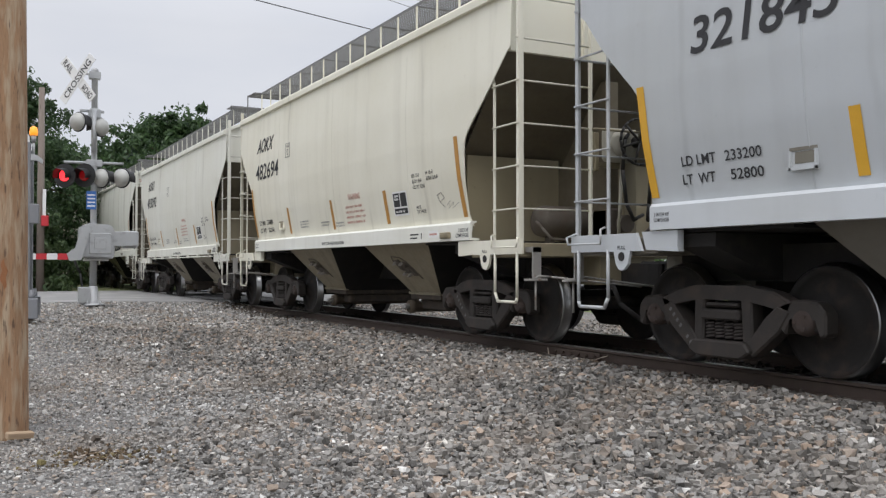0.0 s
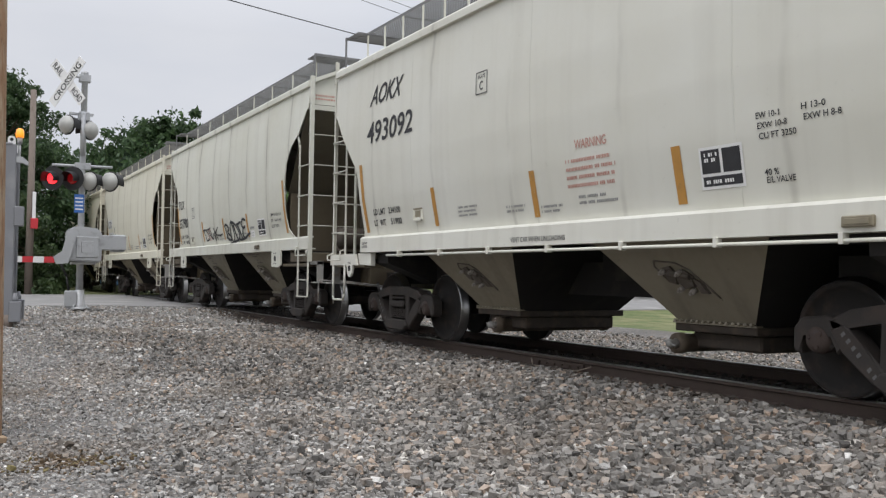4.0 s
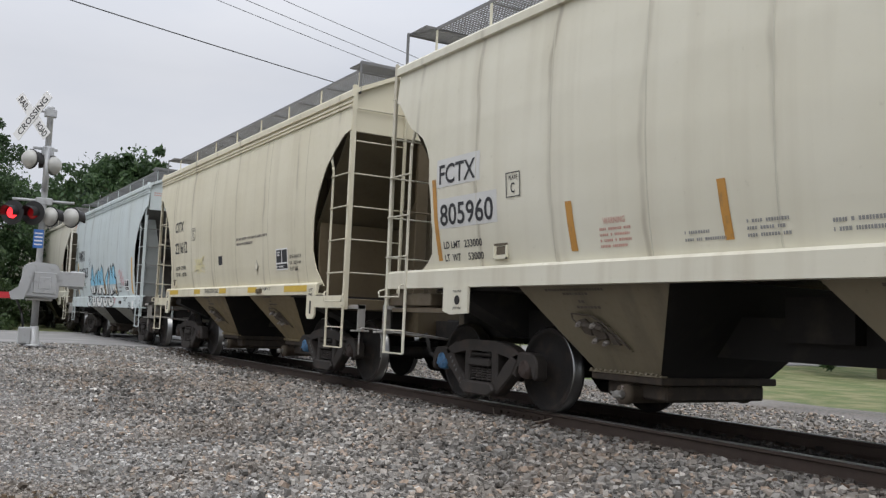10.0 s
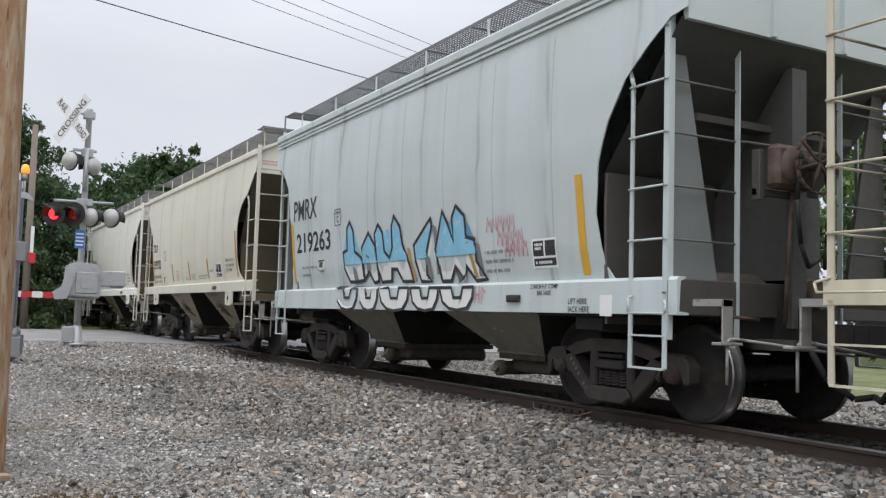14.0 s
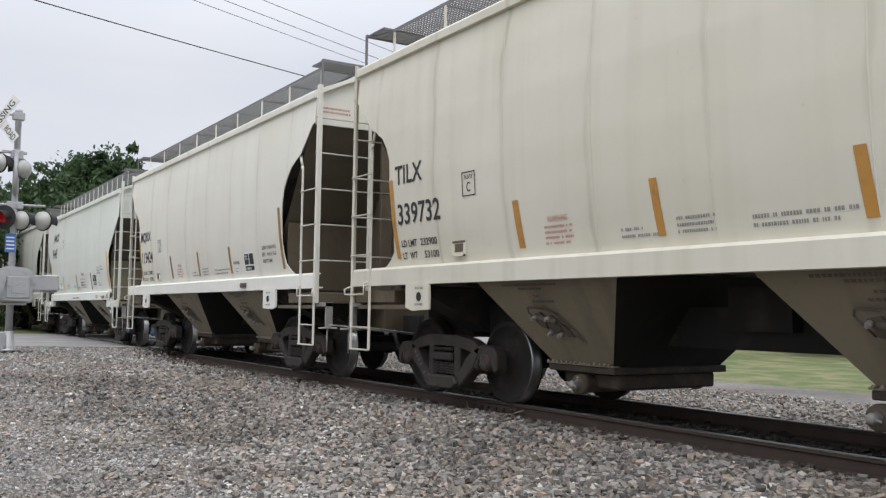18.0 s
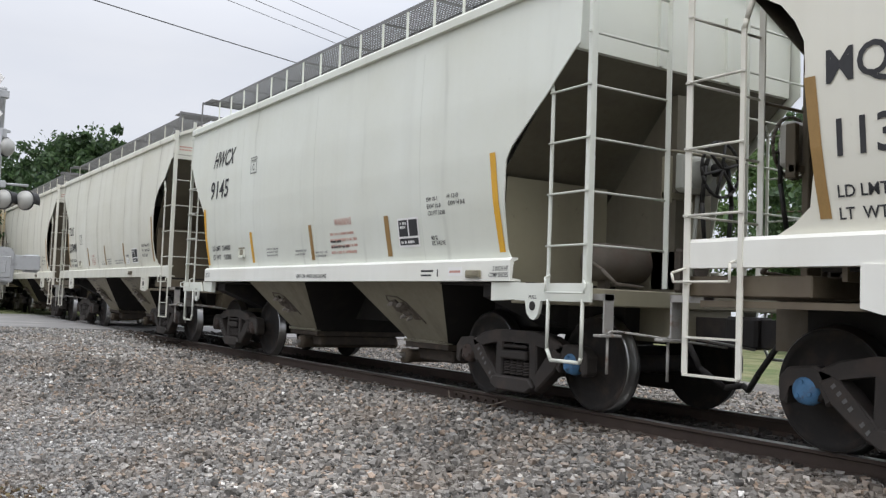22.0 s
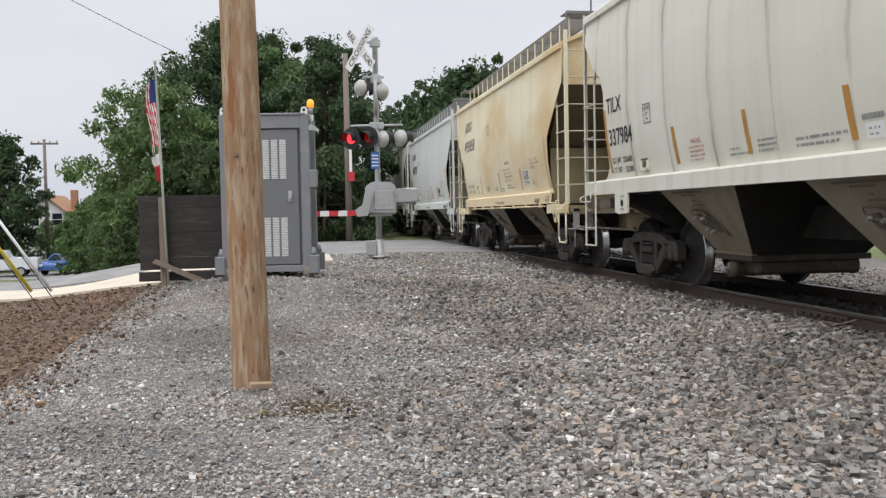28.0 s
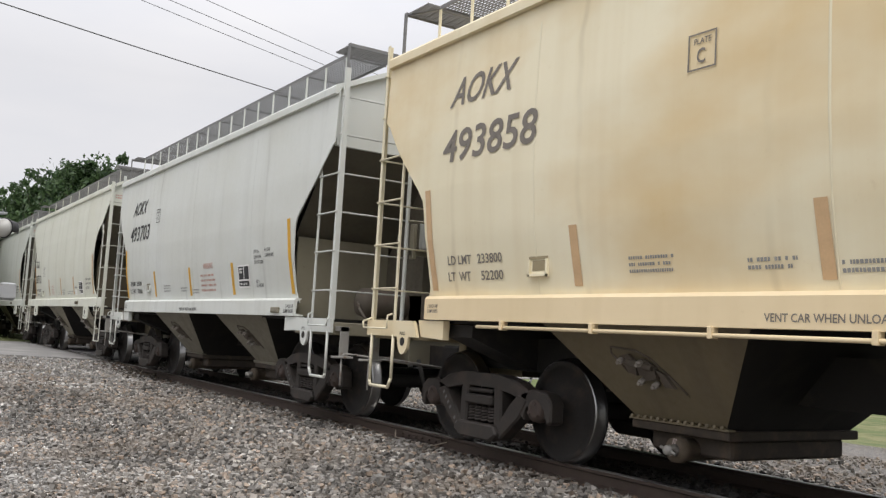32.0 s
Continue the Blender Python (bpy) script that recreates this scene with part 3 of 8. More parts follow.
for k in range(120):
    yk = -14 + 0.52 * k + random.uniform(-0.03, 0.03)
    if 24.4 < yk < 37.7:
        continue
    if tie_mesh is None:
        bm = bmesh.new()
        box(bm, -1.3, 1.3, -0.11, 0.11, -0.09, 0.09, bevel=0.012)
        first = part("sleeper", bm, TIE)
        tie_mesh = first.data
        ob = first
    else:
        ob = again("sleeper", tie_mesh, None)
    ob.matrix_world = pose(XC + random.uniform(-0.03, 0.03), yk, -0.27, 0, 0, random.uniform(-1, 1))
    tagged(ob, "weathered creosoted timber sleeper half buried in ballast", "sleeper", "sleepers of the track", "structure")


# ---- loose stones ----
def stone_field(name, label, count, place, size_of, seed, mat):
    """Crushed stone: angular split lumps, each a crooked block with eight corners."""
    rng = np.random.default_rng(seed)
    corner = np.array([(x, y, z) for x in (-1, 1) for y in (-1, 1) for z in (-1, 1)], float) * 0.62
    tri = np.array([(0, 1, 3), (0, 3, 2), (4, 6, 7), (4, 7, 5), (0, 4, 5), (0, 5, 1), (2, 3, 7), (2, 7, 6), (0, 2, 6), (0, 6, 4), (1, 5, 7), (1, 7, 3)])
    xy = place(rng, count)
    count = len(xy)
    size = np.minimum(size_of(rng, xy), 0.085)
    shape = corner[None] * rng.uniform(0.62, 1.18, (count, 8, 1)) + rng.normal(0, 0.13, (count, 8, 3))
    shape *= rng.uniform((0.85, 0.7, 0.6), (1.3, 1.08, 1.0), (count, 3))[:, None, :]
    turn = rng.uniform(0, 2 * math.pi, count)
    tilt = rng.normal(0, 0.5, count)
    ct, st, cz, sz = np.cos(tilt), np.sin(tilt), np.cos(turn), np.sin(turn)
    x, y, z = shape[..., 0], shape[..., 1], shape[..., 2]
    y, z = y * ct[:, None] - z * st[:, None], y * st[:, None] + z * ct[:, None]
    x, y = x * cz[:, None] - y * sz[:, None], x * sz[:, None] + y * cz[:, None]
    gz = np.array([ground_z(a, b) for a, b in xy])
    pts = np.stack([x, y, z], -1) * (size / 2)[:, None, None]
    pts += np.stack([xy[:, 0], xy[:, 1], gz + size * rng.uniform(-0.15, 0.5, count)], -1)[:, None, :]
    faces = (tri[None] + 8 * np.arange(count)[:, None, None]).reshape(-1, 3)
    me = bpy.data.meshes.new(name)
    me.vertices.add(8 * count)
    me.vertices.foreach_set("co", pts.ravel())
    me.loops.add(faces.size)
    me.loops.foreach_set("vertex_index", faces.ravel().astype(np.int32))
    me.polygons.add(len(faces))
    me.polygons.foreach_set("loop_start", np.arange(0, faces.size, 3, dtype=np.int32))
    me.polygons.foreach_set("use_smooth", np.zeros(len(faces), dtype=bool))
    me.update(calc_edges=True)
    return tagged(placed(name, me, mat), label, "gravel", kind="stuff")


def apron_points(rng, n, shoulder):
    """Denser close by, thinner with distance; darker track stone takes over towards the rails."""
    y = 2.2 + 16.0 * rng.random(n) ** 1.7
    x = rng.uniform(-2.2, 6.1, n)
    share = np.clip((x - 0.8 + 0.5 * np.sin(y * 1.3) + 0.4 * np.sin(y * 3.1 + x)) / 2.6, 0.08, 0.92)
    keep = (x < 1.2 + 1.3 * y) & ((rng.random(n) < share) == shoulder)
    return np.stack([x, y], -1)[keep]


def near_band(rng, n):
    return apron_points(rng, n, False)


def shoulder_band(rng, n):
    return apron_points(rng, n, True)


def far_band(rng, n):
    return np.stack([rng.uniform(-1.5, 6.0, n), rng.uniform(16, 24.4, n)], -1)


def rail_band(rng, n):
    y = -3 + 27 * rng.random(n) ** 1.2
    return np.stack([6.22 - np.abs(rng.normal(0, 0.30, n)), y], -1)


def ballast_band(rng, n):
    x = rng.uniform(8.75, 13.5, n)
    return np.stack([x, rng.uniform(0, 24.4, n)], -1)


def between_band(rng, n):
    return np.stack([rng.uniform(6.36, 8.8, n), rng.uniform(-3, 24.4, n)], -1)


def dirt_spot(rng, n):
    """A small patch of dirt and bark crumbs by the pole."""
    a, r = rng.uniform(0, 2 * math.pi, n), np.abs(rng.normal(0, 0.45, n))
    return np.stack([0.74 + 0.62 * r * np.cos(a) + 0.1 * np.sin(5 * a), 6.9 + 0.42 * r * np.sin(a) + 0.1 * np.cos(3 * a)], -1)


def behind_band(rng, n):
    return np.stack([rng.uniform(-2.4, 6.1, n), rng.uniform(-6.0, 2.4, n)], -1)


def mulch_band(rng, n):
    x, y = rng.uniform(-7.5, -1.5, n), 3.0 + 16.5 * rng.random(n) ** 1.3
    keep = (x < -1.6 - 0.10 * np.minimum(y - 8, 0) * 1.0 + 0.3 * rng.normal(0, 1, n)) & (y < 17.4 + np.maximum(0, (-2.0 - x) / 1.37))
    return np.stack([x, y], -1)[keep]

# ---- the train of covered hopper cars ----
# In a car's own space y runs along it, the side beside the apron is at -x, z = 0 is the rail head.
SIDE_T = [(1.55, 1.49), (1.7, 1.522), (1.95, 1.567), (2.2, 1.60), (2.7, 1.635), (3.3, 1.64), (3.8, 1.62), (4.33, 1.575)]
SIDE_A = [(1.45, 1.49), (1.6, 1.515), (1.85, 1.56), (2.1, 1.60), (2.6, 1.637), (3.2, 1.645), (4.2, 1.61)]
CUT_T = [(1.55, 4.9), (1.62, 4.72), (1.68, 4.60), (1.79, 4.46), (2.07, 4.40), (2.5, 4.42), (2.75, 4.46), (2.96, 4.53), (3.12, 4.65), (3.26, 4.80), (3.36, 4.99), (3.44, 5.16), (3.64, 5.36), (3.84, 5.55), (3.86, 5.62), (4.33, 5.62)]
CUT_C = [(1.45, 4.62), (1.7, 4.42), (2.0, 4.32), (2.5, 4.38), (2.9, 4.55), (3.25, 4.8), (3.5, 5.1), (3.7, 5.4), (3.74, 5.62), (4.27, 5.62)]
CUT_A = [(1.45, 4.57), (1.6, 4.50), (2.0, 4.51), (2.39, 4.55), (2.5, 4.57), (2.62, 4.66), (2.83, 4.91), (3.08, 5.22), (3.42, 5.58), (3.48, 5.66), (4.2, 5.66)]


def side_x(spec, z):
    return lerp_table(z, spec["side"])


def side_sheet(spec, s):
    """One curved side sheet with its end cuts, 12 mm thick, with upright weld seams."""
    zlo, zhi = spec["side"][0][0], spec["side"][-1][0]
    levels = sorted({round(z, 3) for z, _ in spec["cut"] + spec["side"]} | {round(zlo + (zhi - zlo) * i / 14, 3) for i in range(15)})
    levels = [z for z in levels if zlo - 1e-6 <= z <= zhi + 1e-6]
    n = 22
    bm = bmesh.new()
    skins = []
    for off in (0.0, -0.014):
        rows = []
        for z in levels:
            end = lerp_table(z, spec["cut"])
            # the sheet runs on a little further at the lettered end
            lead = spec["lead"] * min(1.0, max(0.0, (3.4 - z) / 0.7))
            rows.append([bm.verts.new((s * (side_x(spec, z) + off), (2 * end + lead) * i / n - end, z)) for i in range(n + 1)])
        for a, b in zip(rows, rows[1:]):
            for i in range(n):
                f = bm.faces.new((a[i], a[i + 1], b[i + 1], b[i]))
                f.smooth = True
        skins.append(rows)
    o, i_ = skins
    def rim(*vs):
        bm.faces.new([bm.verts.new(v.co) for v in vs])
    for k in range(len(levels) - 1):
        for e in (0, n):
            rim(o[k][e], o[k + 1][e], i_[k + 1][e], i_[k][e])
    for k in (0, -1):
        for i in range(n):
            rim(o[k][i], o[k][i + 1], i_[k][i + 1], i_[k][i])
    return bm


def weld_seam(bm, spec, s, y):
    """A raised upright weld bead on the side sheet."""
    zs = [spec["side"][0][0] + 0.02 + 0.19 * k for k in range(15)]
    zs = [z for z in zs if lerp_table(z, spec["cut"]) > abs(y) + 0.05 and z < spec["side"][-1][0] - 0.1]
    rows = [[bm.verts.new((s * (side_x(spec, z) + d), y + w, z)) for w, d in ((-0.011, 0.001), (0, 0.005), (0.011, 0.001))] for z in zs]
    for a, b in zip(rows, rows[1:]):
        for k in (0, 1):
            bm.faces.new((a[k], a[k + 1], b[k + 1], b[k]))


def decal_word(spec, car, word, y0, z0, height, mat, width=None, slant=0.0, name="lettering"):
    """A word on the side sheet; y0 is where it begins, z0 its base line."""
    co, faces = WORDS[word]
    tall = 0.73
    sc = height / tall
    wide = co[:, 0].max()
    sx = sc if width is None else width / wide
    verts = []
    for u, v in co:
        z = z0 + v * sc
        verts.append((-(side_x(spec, z) + 0.007), y0 - u * sx + v * sc * slant, z))
    me = bpy.data.meshes.new(name)
    me.from_pydata(verts, [], [f[::-1] for f in faces])
    return placed(name, me, mat, car)


def decal_patch(spec, car, name, y0, y1, z0, z1, mat, label="", lean=0.0, lift=0.005):
    """A flat strip on the side sheet, that may lean or follow the end cut."""
    bm = bmesh.new()
    k = 8
    rows = []
    for i in range(k + 1):
        z = z0 + (z1 - z0) * i / k
        x = -(side_x(spec, z) + lift)
        d = lean * (z - z0)
        rows.append([bm.verts.new((x, y + d, z)) for y in (y0, y1)])
    for a, b in zip(rows, rows[1:]):
        bm.faces.new((a[0], a[1], b[1], b[0]))
    return part(name, bm, mat, car, label)


def small_lines(spec, car, y0, z0, widths, pitch, mat, tall=0.035, name="small_print", lift=0.006):
    """Lines of print too small to read, as bars of words."""
    bm = bmesh.new()
    rnd = random.Random(int(1000 * abs(y0) + 100 * z0))
    for i, w in enumerate(widths):
        z = z0 - i * pitch
        y = y0
        while y > y0 - w:
            step = min(rnd.uniform(0.012, 0.024), y - (y0 - w) + 0.005)
            x = [-(side_x(spec, q) + lift) for q in (z, z + tall)]
            bm.faces.new([bm.verts.new(p) for p in ((x[0], y, z), (x[0], y - step, z), (x[1], y - step, z + tall), (x[1], y, z + tall))])
            y -= step + (0.034 if rnd.random() < 0.17 else 0.007)
    return tagged(part(name, bm, mat, car), kind="stuff")


def rounded(line, n=6):
    """A hand-drawn line through the given points, without corners."""
    pts = [line[0]] + list(line) + [line[-1]]
    out = []
    for a, b, c, d in zip(pts, pts[1:], pts[2:], pts[3:]):
        for k in range(n):
            t = k / n
            out.append(tuple(0.5 * (2 * q + (r - o) * t + (2 * o - 5 * q + 4 * r - w) * t * t + (3 * q - o - 3 * r + w) * t ** 3) for o, q, r, w in zip(a, b, c, d)))
    return out + [tuple(line[-1])]


def scrawl(spec, car, strokes, y0, z0, wide, tall, width, mat, label, lift=0.010):
    """Spray-painted strokes: polylines in a unit box, each one ribbon with mitred bends."""
    for line in strokes:
        pts = [Vector((y0 - u * wide, z0 + v * tall)) for u, v in line]
        pts = [q for k, q in enumerate(pts) if not k or (q - pts[k - 1]).length > 1e-4]
        bm = bmesh.new()
        last = None
        for k, q in enumerate(pts):
            d0 = (q - pts[k - 1]).normalized() if k else (pts[1] - q).normalized()
            d1 = (pts[k + 1] - q).normalized() if k + 1 < len(pts) else d0
            d = d0 + d1
            d = d.normalized() if d.length > 0.2 else d0
            half = width / 2 / max(0.62, abs(d.dot(d0)))
            q = q + d * (width * 0.35 * ((k + 1 == len(pts)) - (k == 0)))
            pair = []
            for y, z in ((q.x - d.y * half, q.y + d.x * half), (q.x + d.y * half, q.y - d.x * half)):
                out = max(side_x(spec, max(z, spec["side"][0][0])), 1.604 if z < spec["sill"][1] else 0) + lift
                pair.append(bm.verts.new((-out, y, z)))
            if last:
                bm.faces.new((last[0], pair[0], pair[1], last[1]))
            last = pair
            lift += 0.00004
        part("spray_stroke", bm, mat, car, label)


def spray_fill(spec, car, poly, mat, label, lift, cap=None):
    """A filled spray-painted shape given in y, z; cap: only what lies above that height."""
    if cap is not None:
        out = []
        for (ya, za), (yb, zb) in zip(poly, poly[1:] + poly[:1]):
            if za >= cap:
                out.append((ya, za))
            if (za >= cap) != (zb >= cap):
                t = (cap - za) / (zb - za)
                out.append((ya + (yb - ya) * t, cap))
        poly = out
    bm = bmesh.new()
    f = bm.faces.new([bm.verts.new((-(max(side_x(spec, max(z, spec["side"][0][0])), 1.604 if z < spec["sill"][1] else 0) + lift), y, z)) for y, z in poly])
    bmesh.ops.triangulate(bm, faces=[f])
    return part("spray_paint", bm, mat, car, label)


MESHES = {}


def shared(key, make, mat):
    """One mesh for every alike piece."""
    if key not in MESHES:
        bm = bmesh.new()
        make(bm)
        bmesh.ops.recalc_face_normals(bm, faces=bm.faces)
        me = bpy.data.meshes.new(key[0])
        bm.to_mesh(me)
        bm.free()
        for m in mat if isinstance(mat, (list, tuple)) else [mat]:
            me.materials.append(m)
        MESHES[key] = me
    return MESHES[key]


WHEELSETS = {-1: [], 1: []}


def make_side_frame(bm):
    """Cast three-piece truck side frame on the -x side, centred at the bolster."""
    x0, x1 = -1.16, -1.00
    def bar(poly, a=x0, b=x1, bev=0.018):
        fs = prism(bm, poly, 0, a, b)
        es = list({e for f in fs for e in f.edges})
        bmesh.ops.bevel(bm, geom=es, offset=bev, segments=1, affect="EDGES")
    top = [(-0.80, 0.63), (-0.60, 0.72), (-0.32, 0.765), (0.32, 0.765), (0.60, 0.72), (0.80, 0.63), (0.74, 0.53), (0.52, 0.595), (0.28, 0.635), (-0.28, 0.635), (-0.52, 0.595), (-0.74, 0.53)]
    bar(top)
    for k in (-1, 1):
        bar([(k * 0.66, 0.62), (k * 0.82, 0.665), (k * 1.04, 0.645), (k * 1.12, 0.56), (k * 1.12, 0.38), (k * 1.05, 0.35), (k * 1.03, 0.52), (k * 0.75, 0.52), (k * 0.72, 0.36), (k * 0.62, 0.44)])
        bar([(k * 0.78, 0.56), (k * 0.66, 0.38), (k * 0.36, 0.14), (k * 0.25, 0.22), (k * 0.52, 0.50), (k * 0.64, 0.61)], x0 - 0.01, x1)
        bar([(k * 0.215, 0.66), (k * 0.345, 0.66), (k * 0.36, 0.27), (k * 0.24, 0.20)], x0 + 0.005, x1)
        box(bm, -1.13, -1.0, min(k * 0.77, k * 1.01), max(k * 0.77, k * 1.01), 0.40, 0.535, bevel=0.02)
    bar([(-0.38, 0.19), (-0.26, 0.12), (0.26, 0.12), (0.38, 0.19), (0.31, 0.275), (-0.31, 0.275)], x0 - 0.06, x1 + 0.05)
    bar([(-0.235, 0.455), (0.235, 0.455), (0.235, 0.55), (-0.235, 0.55)], x0 - 0.035, x1)
    bar([(-0.20, 0.57), (0.20, 0.57), (0.20, 0.61), (-0.20, 0.61)], x0 - 0.01, x1)


def make_stencil(bm):
    """Illegible white stencilling down one leg of a side frame, as bars."""
    for k in range(9):
        if k == 4:
            continue
        a = 0.11 * k / 1.0 * 0.5
        y, z = 0.63 - a * 0.82, 0.52 - a * 0.9
        bm.faces.new([bm.verts.new((-1.178, y + u * 0.62 + v * 0.7, z + u * 0.7 - v * 0.62)) for u, v in ((0, -0.022), (0.03, -0.022), (0.03, 0.022), (0, 0.022))])


def make_spring(bm):
    """One coil spring."""
    turns, seg, rr = 5.5, 10, 0.015
    rings = []
    n = int(turns * seg)
    for k in range(n + 1):
        a = 2 * math.pi * k / seg
        c = Vector((0.045 * math.cos(a), 0.045 * math.sin(a), 0.285 + 0.165 * k / n))
        out = Vector((math.cos(a), math.sin(a), 0))
        rings.append([bm.verts.new(c + out * rr * math.cos(b) + Vector((0, 0, rr * math.sin(b)))) for b in (0, 1.57, 3.14, 4.71)])
    for q, r in zip(rings, rings[1:]):
        for i in range(4):
            bm.faces.new((q[i], q[(i + 1) % 4], r[(i + 1) % 4], r[i])).smooth = True


def make_wheelset(bm):
    r = 0.475
    for s in (-1, 1):
        prof = [(0.09, -0.93), (0.13, -0.90), (0.15, -0.86), (0.40, -0.80), (0.41, -0.835), (r - 0.012, -0.835), (r, -0.82), (r, -0.74), (r + 0.026, -0.72), (r + 0.02, -0.70), (r - 0.05, -0.70), (0.40, -0.72), (0.15, -0.76), (0.09, -0.70)]
        mats = [0, 0, 0, 0, 0, 1, 1, 1, 0, 0, 0, 0, 0]
        lathe(bm, (0, 0, 0), 0, [(a, -s * -k) for a, k in prof], 36, mats)
    lathe(bm, (0, 0, 0), 0, [(0.085, -1.12), (0.085, 1.12)], 14)
    for s in (-1, 1):
        lathe(bm, (0, 0, 0), 0, [(0.105, s * 1.04), (0.115, s * 1.10), (0.10, s * 1.165), (0.05, s * 1.18)], 16, [2, 2, 2])
        for k in range(3):
            a = 2 * math.pi * k / 3
            lathe(bm, (0, 0.062 * math.cos(a), 0.062 * math.sin(a)), 0, [(0.018, s * 1.16), (0.018, s * 1.19)], 6, [2])


def make_bolster(bm):
    prism(bm, [(-0.20, 0.44), (0.20, 0.44), (0.20, 0.62), (-0.20, 0.62)], 0, -1.0, 1.0)
    lathe(bm, (0, 0, 0.68), 2, [(0.2, -0.08), (0.2, 0.05)], 20)
    for k in (-1, 1):
        rod(bm, (-0.9, k * 0.34, 0.40), (0.9, k * 0.34, 0.40), 0.045, 8)
        for s in (-1, 1):
            box(bm, s * 0.80 - 0.05, s * 0.80 + 0.05, k * 0.37 - 0.02, k * 0.37 + 0.05, 0.3, 0.56)


def add_truck(car, y, blue=0):
    """A two-axle truck; blue names the axle, 1 or -1, whose bearing caps are blue."""
    truck = again("truck", shared(("truck",), make_bolster, STEELDARK), car, pose(0, y, 0))
    tagged(truck, "grimy cast steel two-axle truck")
    for s in (0, 180):
        again("side_frame", shared(("side_frame",), make_side_frame, FRAMEDARK), truck, pose(0, 0, 0, 0, 0, s))
        tagged(again("stencil", shared(("stencil",), make_stencil, STENCIL), truck, pose(0, 0, 0, 0, 0, s)), kind="stuff")
        for y in (-0.17, -0.057, 0.057, 0.17):
            again("spring", shared(("spring",), make_spring, SPRING), truck, pose(0, 0, 0, 0, 0, s) @ pose(-1.10, y, 0))
    for k in (-1, 1):
        c = BLUECAP if k == blue else RUSTCAP
        w = again("wheelset", shared(("wheelset", c.name), make_wheelset, [WHEEL, TREAD, c]), truck, pose(0, k * 0.89, 0.475))
        tagged(w, "dark steel wheels on an axle, bright treads")
        WHEELSETS[k].append(w)
    return truck


def hopper_bay(bm, yc, spec):
    top, bot, zt, zb = 1.18, 0.46, spec["sill"][0] + 0.06, 0.50
    xt, xb = 1.40, 0.78
    a = [bm.verts.new(p) for p in ((-xt, yc - top, zt), (xt, yc - top, zt), (xt, yc + top, zt), (-xt, yc + top, zt))]
    b = [bm.verts.new(p) for p in ((-xb, yc - bot, zb), (xb, yc - bot, zb), (xb, yc + bot, zb), (-xb, yc + bot, zb))]
    for i in range(4):
        j = (i + 1) % 4
        # faces along the track get the near-black material that holds their shade
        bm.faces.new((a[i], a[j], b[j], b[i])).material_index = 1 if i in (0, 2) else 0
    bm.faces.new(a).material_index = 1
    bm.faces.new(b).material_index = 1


def gate_frame(bm, yc):
    box(bm, -0.82, 0.82, yc - 0.52, yc + 0.52, 0.43, 0.505, bevel=0.01)
    box(bm, -0.70, 0.70, yc - 0.46, yc + 0.40, 0.27, 0.43, bevel=0.02)


def gate_tube(bm):
    """Discharge tube across the car under the gate, with a collar at each end."""
    lathe(bm, (0, 0, 0), 0, [(0.05, -0.90), (0.10, -0.90), (0.105, -0.82), (0.09, -0.80), (0.09, 0.80), (0.105, 0.82), (0.10, 0.90), (0.05, 0.90)], 14)


def tube_cap(bm):
    lathe(bm, (0, 0, 0), 0, [(0.005, -1.0), (0.035, -1.0), (0.045, -0.97), (0.035, -0.93), (0.05, -0.90)], 12)
    rod(bm, (-0.975, -0.08, -0.02), (-0.975, 0.08, 0.02), 0.013, 6)


def rivets(bm, yc):
    box(bm, -0.84, -0.76, yc - 0.53, yc + 0.53, 0.505, 0.522)
    for k in range(14):
        y = yc - 0.48 + 0.074 * k
        rod(bm, (-0.80, y, 0.515), (-0.86, y, 0.535), 0.016, 6)


BRACKET_EDGE = [(0.30, 0.90), (0.40, 1.05), (0.37, 1.10), (0.10, 1.08), (-0.03, 1.02), (-0.14, 0.90), (-0.25, 0.76), (-0.25, 0.74), (0.20, 0.79)]


def on_bay(off, y, z):
    """A point on the hopper's outer slope, off metres out from it."""
    return (-(0.78 + 0.73 * (z - 0.5)) - off, y, z)


def bracket_plate(bm, yc):
    """Rounded wedge-shaped vibrator plate welded to the hopper's slope."""
    lo = [bm.verts.new(on_bay(-0.02, yc + y, z)) for y, z in BRACKET_EDGE]
    hi = [bm.verts.new(on_bay(0.012, yc + y, z)) for y, z in BRACKET_EDGE]
    bm.faces.new(hi)
    for a in range(len(lo)):
        b = (a + 1) % len(lo)
        bm.faces.new((lo[a], lo[b], hi[b], hi[a]))


def bracket_rim(bm, yc):
    path_rod(bm, [on_bay(0.016, yc + y, z) for y, z in BRACKET_EDGE[:7]], 0.009, 6)


def bracket_clamp(bm, yc):
    """Cast clamp with two wings, a bore and bolt heads."""
    for poly in ([(0.30, 1.03), (0.18, 1.05), (0.14, 0.98), (0.20, 0.88), (0.28, 0.90)], [(0.14, 1.0), (0.02, 1.02), (-0.06, 0.96), (-0.02, 0.86), (0.10, 0.84), (0.16, 0.90)], [(-0.06, 0.94), (-0.13, 0.90), (-0.17, 0.80), (-0.08, 0.80)]):
        lo = [bm.verts.new(on_bay(0.0, yc + y, z)) for y, z in poly]
        hi = [bm.verts.new(on_bay(0.05, yc + y * 0.96 + 0.003, z)) for y, z in poly]
        bm.faces.new(hi)
        for a in range(len(lo)):
            b = (a + 1) % len(lo)
            bm.faces.new((lo[a], lo[b], hi[b], hi[a]))
    rod(bm, on_bay(0.06, yc + 0.22, 0.99), on_bay(0.06, yc - 0.04, 0.95), 0.028, 8)


